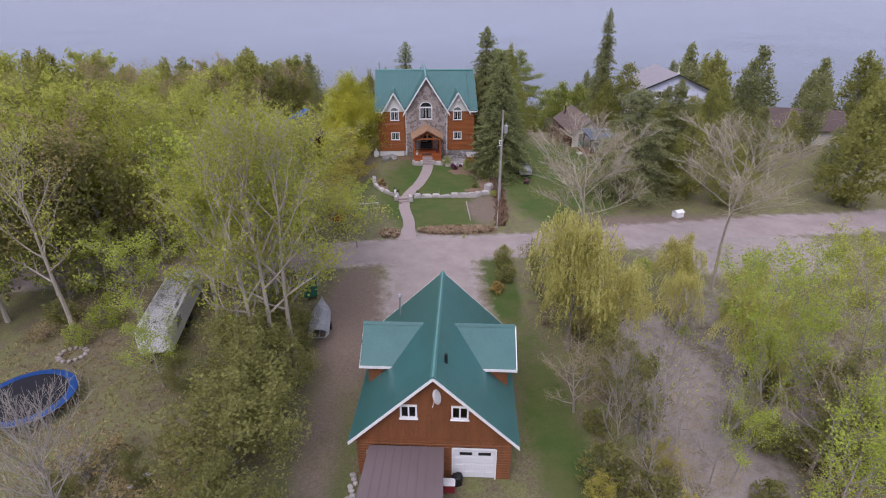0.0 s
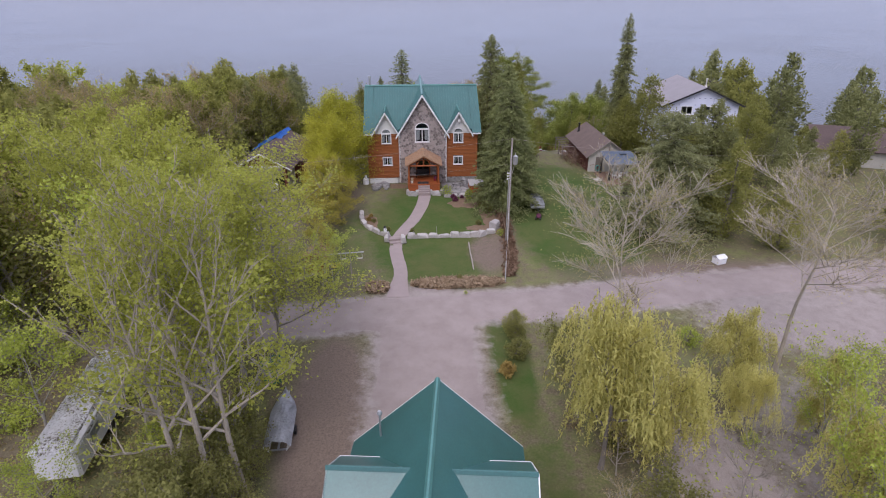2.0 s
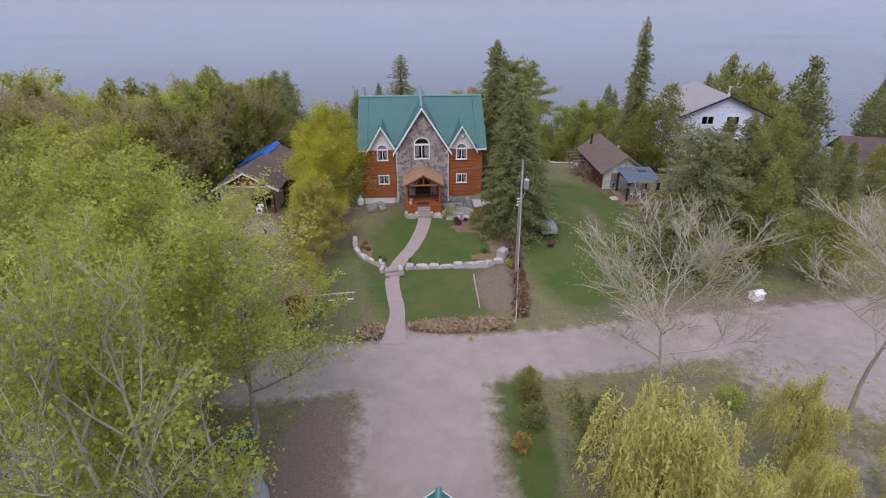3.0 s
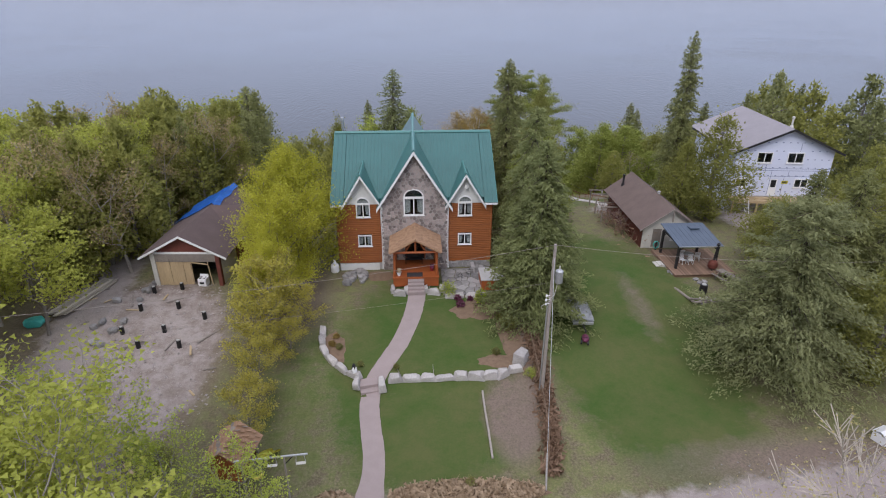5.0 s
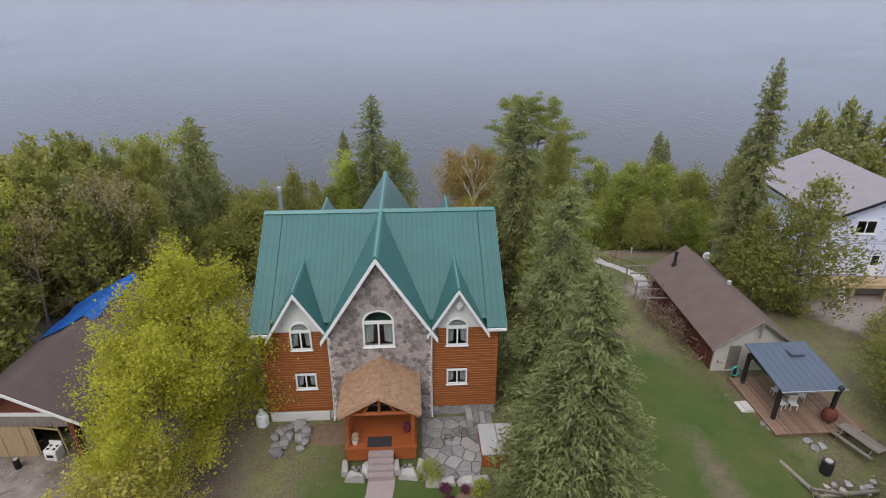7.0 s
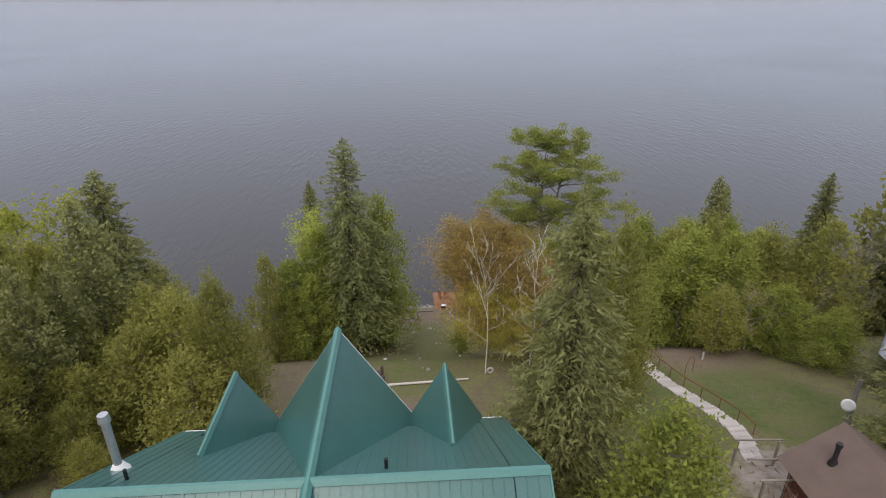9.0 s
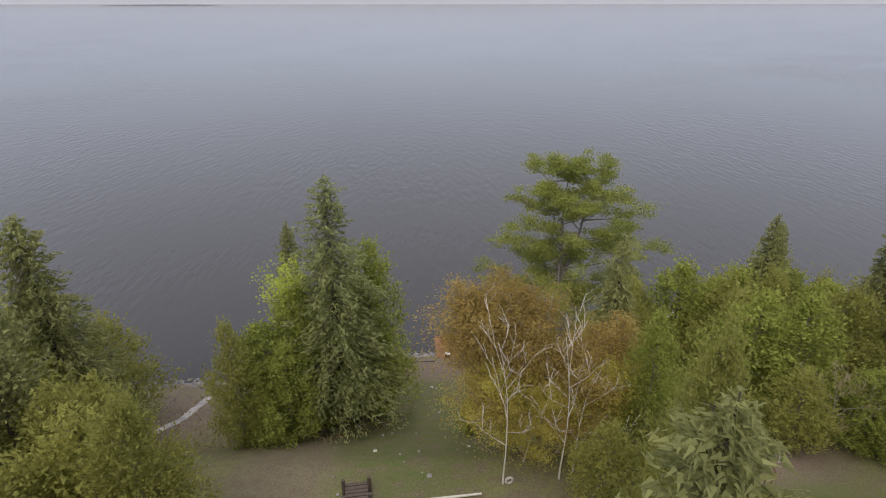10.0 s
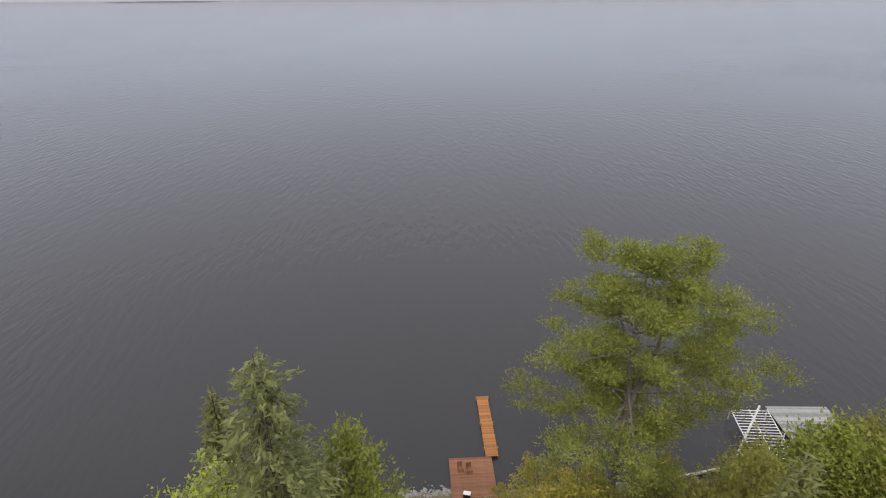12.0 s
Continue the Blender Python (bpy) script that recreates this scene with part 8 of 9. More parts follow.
wire("overhead_wire", (8.6, -16.95, 9.8), (-45, -24.8, 9.2), 1.1, 0.010, "thin pale overhead wire crossing the yard")
wire("overhead_wire", (8.6, -16.95, 9.8), (62, -12.5, 8.6), 2.2, 0.010, "thin pale overhead wire crossing the lawn")
wire("service_wire", (8.4, -17.0, 7.2), (-45, -22.0, 6.4), 1.0, 0.006, "thin lower service wire across the garden")
wire("guy_wire", (8.6, -16.95, 9.0), (7.15, -25.0, g(7.1, -25)), 0.0, 0.016, "taut guy wire from the pole to the ground", "grey_metal")
gp_ = thing("guy_post", 7.15, -25.0, g(7.15, -25.0), "pale wooden guard post on the guy wire", "post")
bm = bmesh.new()
tube(bm, [(0, 0, -0.2), (0.22, 1.25, 1.6)], [0.07, 0.06], 8)
part("post", bm, "pole_wood", gp_)


def rail_fence():
    pts = [(8.75, -9.6), (8.75, -12.4), (8.65, -15.2), (8.5, -18.0), (8.2, -21.0), (7.5, -23.8)]
    f = thing("brush_fence", 0, 0, 0, "low fence of rusty brown rails and dry brush", "fence")
    me = bpy.data.meshes.new("fence_post")
    bm = bmesh.new()
    tube(bm, [(0, 0, -0.2), (0.02, 0, 0.95)], [0.05, 0.045], 6)
    bm.to_mesh(me)
    bm.free()
    me.materials.append(M["mulch"])
    for x, y in pts:
        piece("fence_post", me, Matrix.Translation((x, y, g(x, y))), f)
    for (ax, ay), (bx, by) in zip(pts, pts[1:]):
        for h in (0.4, 0.8):
            bm = bmesh.new()
            tube(bm, [(ax, ay, g(ax, ay) + h), ((ax + bx) / 2, (ay + by) / 2, g((ax + bx) / 2, (ay + by) / 2) + h - 0.04), (bx, by, g(bx, by) + h)], 0.035, 5)
            part("rail", bm, "mulch", f)
    rng = np.random.default_rng(5)
    n = 2600
    t = rng.uniform(0, 1, n)
    y = -10 - 14 * t
    x = np.interp(-y, [10, 15, 20, 24], [8.7, 8.65, 8.3, 7.5]) + rng.normal(0, 0.28, n) + 0.25
    me = leaf_mesh("brush", np.stack([x, y, gz(x, y) + rng.uniform(0.0, 0.6, n) ** 1.4], -1), 0.13, "vine", rng, -0.1, 4.0)
    ob = new("brush", me)
    tagged(ob, "dry tangled brown brush along the fence", "brush", kind="stuff")


rail_fence()
ed = bmesh.new()
for (ax, ay), (bx, by) in zip(((4.5, -16.4), (4.45, -18.4), (4.45, -20.4)), ((4.45, -18.4), (4.45, -20.4), (4.4, -22.5))):
    beam(ed, (ax, ay, g(ax, ay) + 0.06), (bx, by, g(bx, by) + 0.06), 0.12, 0.14)
tagged(part("edging_timber", ed, "pole_wood"), "pale timber edging between lawn and soil bed", "edging")

def play_tower():
    """A small wooden play tower on legs, with a swing beam that runs from it to a single post."""
    x, y = -10.75, -24.4
    t = thing("play_tower", x, y, g(x, y), "small red-brown wooden play tower with a weathered roof", "play tower", turn=-10)
    F = 1.3
    for lx in (-0.95, 0.95):
        for ly in (0.05, 1.95):
            part("leg", boxes((lx - 0.06, lx + 0.06, ly - 0.06, ly + 0.06, -0.2, F + 1.5)), "grey_wood", t)
    part("platform", boxes((-1.02, 1.02, -0.02, 2.02, F - 0.1, F)), "grey_wood", t)
    wall = panel([(-1.0, F), (1.0, F), (1.0, F + 1.4), (0, F + 2.1), (-1.0, F + 1.4)], [], 0.05)
    fw = part("front_wall", wall, "porch_wood", t, "orange-brown board gable")
    for k in range(9):
        u = -0.9 + k * 0.225
        top = F + 2.02 - 0.7 * abs(u)
        part("batten", boxes((u - 0.015, u + 0.015, -0.014, -0.002, F + 0.03, top - 0.05)), "cedar", fw)
    part("wall", boxes((-1.0, -0.95, 0.05, 2.0, F, F + 1.4)), "siding_red", t)
    part("wall", boxes((0.95, 1.0, 0.05, 1.2, F, F + 1.4)), "siding_red", t)
    part("wall", boxes((-0.95, 0.95, 1.95, 2.0, F, F + 1.4)), "siding_red", t)
    for s_ in (-1, 1):
        bm = bmesh.new()
        slab(bm, [(0, -0.28, F + 2.2), (0, 2.3, F + 2.2), (s_ * 1.3, 2.3, F + 1.28), (s_ * 1.3, -0.28, F + 1.28)], 0.05)
        rf = part("roof", bm, "shake", t, "weathered patchy grey-brown roof")
        for r_ in range(5):
            f = (r_ + 0.5) / 5
            for c_ in range(6):
                sh = boxes((-0.19, 0.19, -0.12, 0.12, 0.0, 0.02))
                ob = part("shingle", sh, "shake" if (r_ * 5 + c_ * 3) % 4 else "grey_wood", rf)
                ob.matrix_basis = pose(s_ * 1.25 * f, -0.05 + c_ * 0.42 + 0.1 * (r_ % 2), F + 2.22 - 0.92 * f, 0, s_ * 36, 90)
    # yellow slide at the back
    bm = bmesh.new()
    rows_ = []
    for k in range(9):
        f = k / 8
        yy, zz = 1.6 + 1.9 * f, F + 0.15 - (F - 0.05) * (f ** 1.3)
        rows_.append([bm.verts.new((1.05 + a, yy, zz + b)) for a, b in ((0, 0.2), (0.06, 0.0), (0.5, 0.0), (0.56, 0.2))])
    for a, b in zip(rows_, rows_[1:]):
        for i in range(3):
            bm.faces.new((a[i], a[i + 1], b[i + 1], b[i]))
    bmesh.ops.solidify(bm, geom=bm.faces[:], thickness=0.03)
    part("slide", bm, "yellow", t, "faded yellow plastic slide")


play_tower()


def swing_set():
    x, y = -7.25, -25.1
    s_ = thing("swing_set", x, y, g(x, y), "pale metal swing beam on a single post with hanging swings", "swing set", turn=4)
    B = 3.5
    bm = bmesh.new()
    tube(bm, [(0, 0, -0.3), (0, 0, B)], 0.05, 8)
    part("post", bm, "pole_wood", s_)
    bm = bmesh.new()
    tube(bm, [(-2.6, 0, B - 0.06), (1.25, 0, B + 0.04)], 0.055, 8)
    part("crossbar", bm, "grey_metal", s_)
    bm = bmesh.new()
    tube(bm, [(0, 0, B - 0.55), (0.5, 0, B)], 0.03, 6)
    part("brace", bm, "black", s_)
    for cx, drop, mtl, name in ((-1.5, 1.3, "yellow_bright", "bucket_seat"), (-0.65, 0.55, "siding_white", "swing_seat"), (0.85, 0.55, "siding_white", "swing_seat")):
        w = 0.26
        bm = bmesh.new()
        if name == "bucket_seat":
            tube(bm, [(cx - w, 0, B - drop + 0.2), (cx - w * 0.7, 0, B - drop), (cx, 0, B - drop - 0.08), (cx + w * 0.7, 0, B - drop), (cx + w, 0, B - drop + 0.2)], 0.09, 8)
        else:
            box(bm, cx - w, cx + w, -0.1, 0.1, B - drop - 0.03, B - drop, 0.01)
        seat = part(name, bm, mtl, s_, "yellow plastic bucket seat" if name == "bucket_seat" else "pale plank swing seat")
        for k in (-1, 1):
            bm = bmesh.new()
            tube(bm, [(cx + k * w * 0.8, 0, B - 0.05), (cx + k * w, 0, B - drop + (0.2 if name == "bucket_seat" else 0))], 0.014, 5)
            part("chain", bm, "grey_metal", seat)


swing_set()


# ---- trailer, box, vehicles and clutter ----
tr = thing("utility_trailer", 13.3, -8.9, g(13.3, -8.9), "covered utility trailer under the spruce", "trailer", turn=-5)
part("bed", boxes((-0.8, 0.8, -1.9, 1.9, 0.5, 0.75), bevel=0.02), "grey_metal", tr)
bm = bmesh.new()
grid = {}
for i in range(9):
    for j in range(13):
        u, v = -0.85 + 1.7 * i / 8, -1.95 + 3.9 * j / 12
        grid[i, j] = bm.verts.new((u, v, 0.78 + 0.4 * math.cos(u * 1.5) * (0.6 + 0.4 * math.cos(v * 0.7)) + 0.05 * math.sin(i * 1.9 + j * 2.3)))
for i in range(8):
    for j in range(12):
        bm.faces.new((grid[i, j], grid[i + 1, j], grid[i + 1, j + 1], grid[i, j + 1]))
bmesh.ops.solidify(bm, geom=bm.faces[:], thickness=0.02)
part("cover", bm, "tarp_grey", tr, "crumpled pale cover")
for x in (-0.9, 0.9):
    bm = bmesh.new()
    tube(bm, [(x - 0.09, 0, 0.33), (x + 0.09, 0, 0.33)], 0.33, 16)
    w = part("wheel", bm, "black", tr)
    bm = bmesh.new()
    tube(bm, [(x - 0.1, 0, 0.33), (x + 0.1, 0, 0.33)], 0.17, 12)
    part("rim", bm, "grey_metal", w)
bm = bmesh.new()
tube(bm, [(0, -1.9, 0.55), (0, -3.0, 0.5)], 0.05, 6)
part("hitch", bm, "dark_metal", tr)
qb = thing("quad_bike", 13.0, -12.0, g(13.0, -12.0), "small dark magenta quad bike beside the trailer", "quad bike", turn=-20)
qb.scale = (0.6, 0.6, 0.6)
part("body", lump(61, 0.45, 0.75, 0.3, 0.2), "purple", qb).location = (0, 0, 0.65)
for x in (-0.42, 0.42):
    for y in (-0.5, 0.5):
        bm = bmesh.new()
        tube(bm, [(x - 0.1, y, 0.27), (x + 0.1, y, 0.27)], 0.27, 14)
        part("wheel", bm, "black", qb)
bm = bmesh.new()
tube(bm, [(-0.35, -0.4, 1.0), (0, -0.3, 0.92), (0.35, -0.4, 1.0)], 0.03, 6)
part("handlebar", bm, "black", qb)

wb = thing("garbage_box", 29.4, -22.2, g(29.4, -22.2), "white roadside garbage box with a pitched lid", "garbage box", turn=20)
wb.scale = (0.72, 0.72, 0.72)
part("body", boxes((-0.75, 0.75, -0.6, 0.6, 0.05, 0.95), bevel=0.02), "white_metal", wb)
bm = bmesh.new()
slab(bm, [(-0.82, 0, 1.3), (0.82, 0, 1.3), (0.82, -0.68, 0.95), (-0.82, -0.68, 0.95)], 0.04)
slab(bm, [(-0.82, 0, 1.3), (0.82, 0, 1.3), (0.82, 0.68, 0.95), (-0.82, 0.68, 0.95)], 0.04)
part("lid", bm, "white_metal", wb)
part("handle", boxes((-0.1, 0.1, -0.74, -0.68, 0.9, 0.95)), "grey_metal", wb)

rv = thing("travel_trailer", -22.5, -42.0, g(-22.5, -42.0), "old travel trailer under a leaf-littered white cover", "trailer", turn=6)
part("body", boxes((-1.25, 1.25, -5.0, 5.0, 0.5, 2.75), bevel=0.18), "rv_white", rv)
bm = bmesh.new()
grid = {}
for i in range(9):
    for j in range(25):
        u, v = -1.32 + 2.64 * i / 8, -5.1 + 10.2 * j / 24
        edge = max(abs(u) - 1.1, 0) * 2.2 + max(abs(v) - 4.9, 0) * 1.5
        grid[i, j] = bm.verts.new((u, v, 2.86 - edge + 0.05 * math.sin(i * 2.7 + j * 1.7) + 0.04 * math.sin(j * 0.9)))
for i in range(8):
    for j in range(24):
        bm.faces.new((grid[i, j], grid[i + 1, j], grid[i + 1, j + 1], grid[i, j + 1]))
bmesh.ops.solidify(bm, geom=bm.faces[:], thickness=0.02)
part("cover", bm, "leafy_cover", rv, "white cover strewn with leaves")
for x in (-1.15, 1.15):
    for y in (-0.5, 0.5):
        bm = bmesh.new()
        tube(bm, [(x - 0.1, y, 0.36), (x + 0.1, y, 0.36)], 0.36, 16)
        part("wheel", bm, "black", rv)
for y in (-2.5, 2.6):
    part("window", boxes((1.245, 1.265, y - 0.6, y + 0.6, 1.5, 2.1)), "glass", rv)
part("hitch", boxes((-0.08, 0.08, -6.2, -5.0, 0.5, 0.6)), "dark_metal", rv)

bt = thing("boat_on_trailer", -10.25, -42.7, g(-10.25, -42.7), "small boat under a pale grey cover on a trailer", "boat", turn=4)
bm = bmesh.new()
rows_ = []
for j in range(13):
    v = -2.5 + 5.0 * j / 12
    w = 0.85 * (1 - max(0, (v - 0.6) / 2.0) ** 2 * 0.98)
    row = []
    for i in range(9):
        u = -1 + 2 * i / 8
        row.append(bm.verts.new((u * max(w, 0.03), v, 0.75 + 0.55 * (1 - u * u) + 0.12 * math.sin(j * 1.3 + i) * (1 - abs(u)) + 0.1 * (v > 1.5))))
    rows_.append(row)
for a, b in zip(rows_, rows_[1:]):
    for i in range(8):
        bm.faces.new((a[i], a[i + 1], b[i + 1], b[i]))
bmesh.ops.solidify(bm, geom=bm.faces[:], thickness=0.02)
part("cover", bm, "tarp_grey", bt)
bm = bmesh.new()
for a in range(12):
    v0, v1 = -2.45 + 4.9 * a / 12, -2.45 + 4.9 * (a + 1) / 12
    for s_ in (-1, 1):
        w0, w1 = [0.84 * (1 - max(0, (v - 0.6) / 2.0) ** 2 * 0.98) for v in (v0, v1)]
        bm.faces.new([bm.verts.new(c) for c in ((s_ * w0, v0, 0.76), (s_ * w1, v1, 0.76), (s_ * w1 * 0.6, v1, 0.35), (s_ * w0 * 0.6, v0, 0.35))])
part("hull", bm, "rv_white", bt)
part("trailer_frame", boxes((-0.5, 0.5, -2.3, -2.2, 0.3, 0.36), (-0.06, 0.06, -2.3, 3.4, 0.3, 0.36), (-0.9, 0.9, -0.6, -0.5, 0.3, 0.36)), "grey_metal", bt)
for x in (-0.85, 0.85):
    bm = bmesh.new()
    tube(bm, [(x - 0.08, -0.55, 0.3), (x + 0.08, -0.55, 0.3)], 0.3, 14)
    part("wheel", bm, "black", bt)

gbx = thing("storage_bin", -11.7, -38.6, g(-11.7, -38.6), "green plastic storage bin with a sloping lid", "bin", turn=15)
part("body", boxes((-0.6, 0.6, -0.45, 0.45, 0.4, 1.9), bevel=0.03), "green_plastic", gbx)
bm = bmesh.new()
slab(bm, [(-0.7, -0.55, 1.95), (0.7, -0.55, 1.95), (0.7, 0.55, 2.2), (-0.7, 0.55, 2.2)], 0.07)
part("lid", bm, "green_plastic", gbx)
for x in (-0.5, 0.5):
    part("leg", boxes((x - 0.05, x + 0.05, -0.35, 0.35, 0, 0.4)), "grey_wood", gbx)

tp = thing("trampoline", -28.7, -51.6, g(-28.7, -51.6), "round trampoline with a black mat and blue rim pads", "trampoline")
tp.scale = (1.28, 1.28, 1.0)
bm = bmesh.new()
tube(bm, [(0, 0, 0.90), (0, 0, 0.905)], 2.0, 40)
part("mat", bm, "net", tp)
bm = bmesh.new()
n = 40
ri, ro = [], []
for k in range(n):
    a = 2 * math.pi * k / n
    ri.append(bm.verts.new((1.92 * math.cos(a), 1.92 * math.sin(a), 0.93)))
    ro.append(bm.verts.new((2.35 * math.cos(a), 2.35 * math.sin(a), 0.90)))
for k in range(n):
    j = (k + 1) % n
    bm.faces.new((ri[k], ro[k], ro[j], ri[j]))
bmesh.ops.solidify(bm, geom=bm.faces[:], thickness=0.04)
part("pad", bm, "blue_pad", tp, "blue vinyl rim pad")
bm = bmesh.new()
tube(bm, [(2.3 * math.cos(2 * math.pi * k / 32), 2.3 * math.sin(2 * math.pi * k / 32), 0.85) for k in range(33)], 0.03, 6)
part("rim", bm, "grey_metal", tp)
for k in range(6):
    a = 2 * math.pi * k / 6
    bm = bmesh.new()
    tube(bm, [(2.3 * math.cos(a), 2.3 * math.sin(a), 0.85), (2.35 * math.cos(a), 2.35 * math.sin(a), 0.0)], 0.03, 6)
    part("leg", bm, "grey_metal", tp)

c_ = gp(0.85, -0.9)
ck = thing("cooler_box", c_.x, c_.y, g(c_.x, c_.y), "red cooler box with a white lid beside the garage door", "cooler", turn=GT)
part("body", boxes((-0.4, 0.4, -0.25, 0.25, 0, 0.55), bevel=0.03), "red", ck)
part("lid", boxes((-0.42, 0.42, -0.27, 0.27, 0.55, 0.66), bevel=0.03), "white_metal", ck)
c_ = gp(1.35, -0.45)
gb_ = part("garbage_bag", lump(121, 0.34, 0.3, 0.42, 0.3), "black")
gb_.location = (c_.x, c_.y, g(c_.x, c_.y) + 0.36)
tagged(gb_, "full black garbage bag against the garage wall", "garbage bag")
for k in range(7):
    c_ = gp(-4.75 + 0.12 * (k % 3), -0.2 - 0.28 * k)
    stone_at("rock", c_.x, c_.y, 0.2, 0.16, 0.14, 1400 + k, "boulder", "pale rock in a row beside the garage", "rock", "garage rocks", 40 * k)
for k in range(12):
    f = k / 11
    x, y = -18.4 - 3.4 * f, -58.0 - 4.6 * f
    ob = part("edging_stone", lump(1420 + k, 0.30, 0.13, 0.1, 0.3, 1), "boulder")
    ob.matrix_basis = pose(x, y, g(x, y) + 0.06, 0, 0, 20 * math.sin(k * 2.1))
    tagged(ob, "pale flat stone in a row across the clearing", "stone", "clearing stones")
fr = thing("fire_ring", -29.0, -45.6, g(-29.0, -45.6), "ring of pale stones round an old campfire", "fire pit")
for k in range(14):
    a = 2 * math.pi * k / 14
    ob = part("stone", lump(1450 + k, 0.22, 0.16, 0.16, 0.3, 1), "rubble", fr)
    ob.matrix_basis = pose(0.95 * math.cos(a), 0.95 * math.sin(a), 0.08, 0, 0, math.degrees(a))

# the lot with footing tubes, boards and rubble
for k, (x, y) in enumerate(((-21.3, -10.9), (-18.2, -11.0), (-19.9, -6.1), (-23.2, -9.2), (-20.0, -9.1), (-22.8, -3.7), (-22.9, -6.3), (-20.6, -3.2), (-17.3, -7.6))):
    ft = thing("footing_tube", x, y, g(x, y), "short black concrete footing tube in the rubble lot", "footing tube", "footing tubes", 40 * k)
    bm = bmesh.new()
    tube(bm, [(0, 0, -0.1), (0, 0, 0.62)], 0.17, 12)
    part("tube", bm, "black", ft)
    part("cap", boxes((-0.1, 0.1, -0.1, 0.1, 0.62, 0.68)), "concrete", ft)


def rubble(name, cx, cy, rx, ry, n, lo, hi, material, label, seed, group=""):
    """A spread of small stones too many to count, one mesh."""
    rng = np.random.default_rng(seed)
    verts, faces = [], []
    base = np.array([(1, 0, 0), (-1, 0, 0), (0, 1, 0), (0, -1, 0), (0, 0, 1), (0, 0, -1)], float)
    tri = [(0, 2, 4), (2, 1, 4), (1, 3, 4), (3, 0, 4), (2, 0, 5), (1, 2, 5), (3, 1, 5), (0, 3, 5)]
    for k in range(n):
        a, r = rng.uniform(0, 6.283), math.sqrt(rng.uniform())
        x, y = cx + rx * r * math.cos(a), cy + ry * r * math.sin(a)
        s_ = lo + (hi - lo) * rng.uniform() ** 3
        t = rng.uniform(0, 3)
        c, sn = math.cos(t), math.sin(t)
        v = base * (s_ * rng.uniform(0.7, 1.3, (6, 1))) * (1, rng.uniform(0.6, 1), 0.6)
        v = np.stack([v[:, 0] * c - v[:, 1] * sn + x, v[:, 0] * sn + v[:, 1] * c + y, v[:, 2] + g(x, y) + s_ * 0.2], -1)
        faces += [tuple(i + len(verts) for i in f) for f in tri]
        verts += v.tolist()
    return tagged(raw(name, verts, faces, material), label, "rubble", group, "stuff")


rubble("rubble", -21.5, -13, 7.5, 12, 1900, 0.02, 0.16, "rubble", "pinkish grey stone rubble across the building lot", 1)
rubble("rubble", 19, -51, 8, 13, 1500, 0.02, 0.14, "rubble", "pinkish grey stone rubble beside the puddles", 2)
rubble("shore_rock", 2, 71.2, 8, 1.8, 700, 0.06, 0.4, "rock_grey", "grey rocks along the water's edge", 3)
rubble("shore_rock", -24, 66.0, 12, 1.6, 420, 0.08, 0.5, "rock_grey", "grey rocks along the water's edge", 4)
rubble("rubble", 27, -24.2, 11, 1.2, 160, 0.03, 0.12, "rock_grey", "small stones along the street bank", 5)
rubble("rubble", -22, 62, 6, 7, 200, 0.05, 0.25, "rock_grey", "small stones on the bank above the shore", 6)
rw = random.Random(8)
for k in range(34):
    x, y = -21.5 + rw.uniform(-8, 6.5), rw.uniform(-27, -4)
    bm = bmesh.new()
    L = rw.uniform(0.5, 2.2)
    box(bm, -L / 2, L / 2, -0.07, 0.07, 0, 0.04)
    ob = part("loose_plank", bm, "grey_wood" if k % 3 else "plywood")
    ob.matrix_basis = pose(x, y, g(x, y) + 0.03, rw.uniform(-4, 4), rw.uniform(-6, 6), rw.uniform(0, 180))
    tagged(ob, "loose weathered plank lying in the lot", "plank", "loose planks")
for k in range(12):
    x, y = -25.5 + rw.uniform(-1.5, 2.5), -6.5 + rw.uniform(-5, 5)
    stone_at("rock", x, y, rw.uniform(0.2, 0.5), 0.3, 0.25, 600 + k, "rock_grey", "grey boulder edging the lot", "rock", "lot boulders", rw.uniform(0, 360))
lum = thing("lumber_stack", -28.7, -4.2, g(-28.7, -4.2), "stack of long weathered boards beside the woods", "lumber", turn=-15)
for k in range(11):
    bm = bmesh.new()
    u = -0.75 + (k % 6) * 0.28 + (0.14 if k > 5 else 0)
    box(bm, u, u + 0.25, -3.2 + 0.2 * (k % 3), 3.0 + 0.15 * (k % 4), 0.1 + 0.09 * (k > 5), 0.17 + 0.09 * (k > 5))
    part("board", bm, "pale_board", lum)
part("bearer", boxes((-0.9, 1.1, -2, -1.85, 0, 0.1), (-0.9, 1.1, 1.8, 1.95, 0, 0.1)), "grey_wood", lum)
tb_ = thing("tarp_pile", -30.5, -8.0, g(-30.5, -8.0), "small teal tarp heap by the drive", "tarp")
part("tarp", lump(91, 0.7, 0.6, 0.4, 0.3), "teal", tb_).location = (0, 0, 0.3)
for k, (x, y) in enumerate(((-24.6, -24.5), (-26.0, -23.5), (-23.5, -26.0))):
    stone_at("junk_heap", x, y, 0.7, 0.5, 0.4, 700 + k, "tarp_grey", "pale crumpled junk heap in the weeds", "junk", "junk heaps", 40 * k)

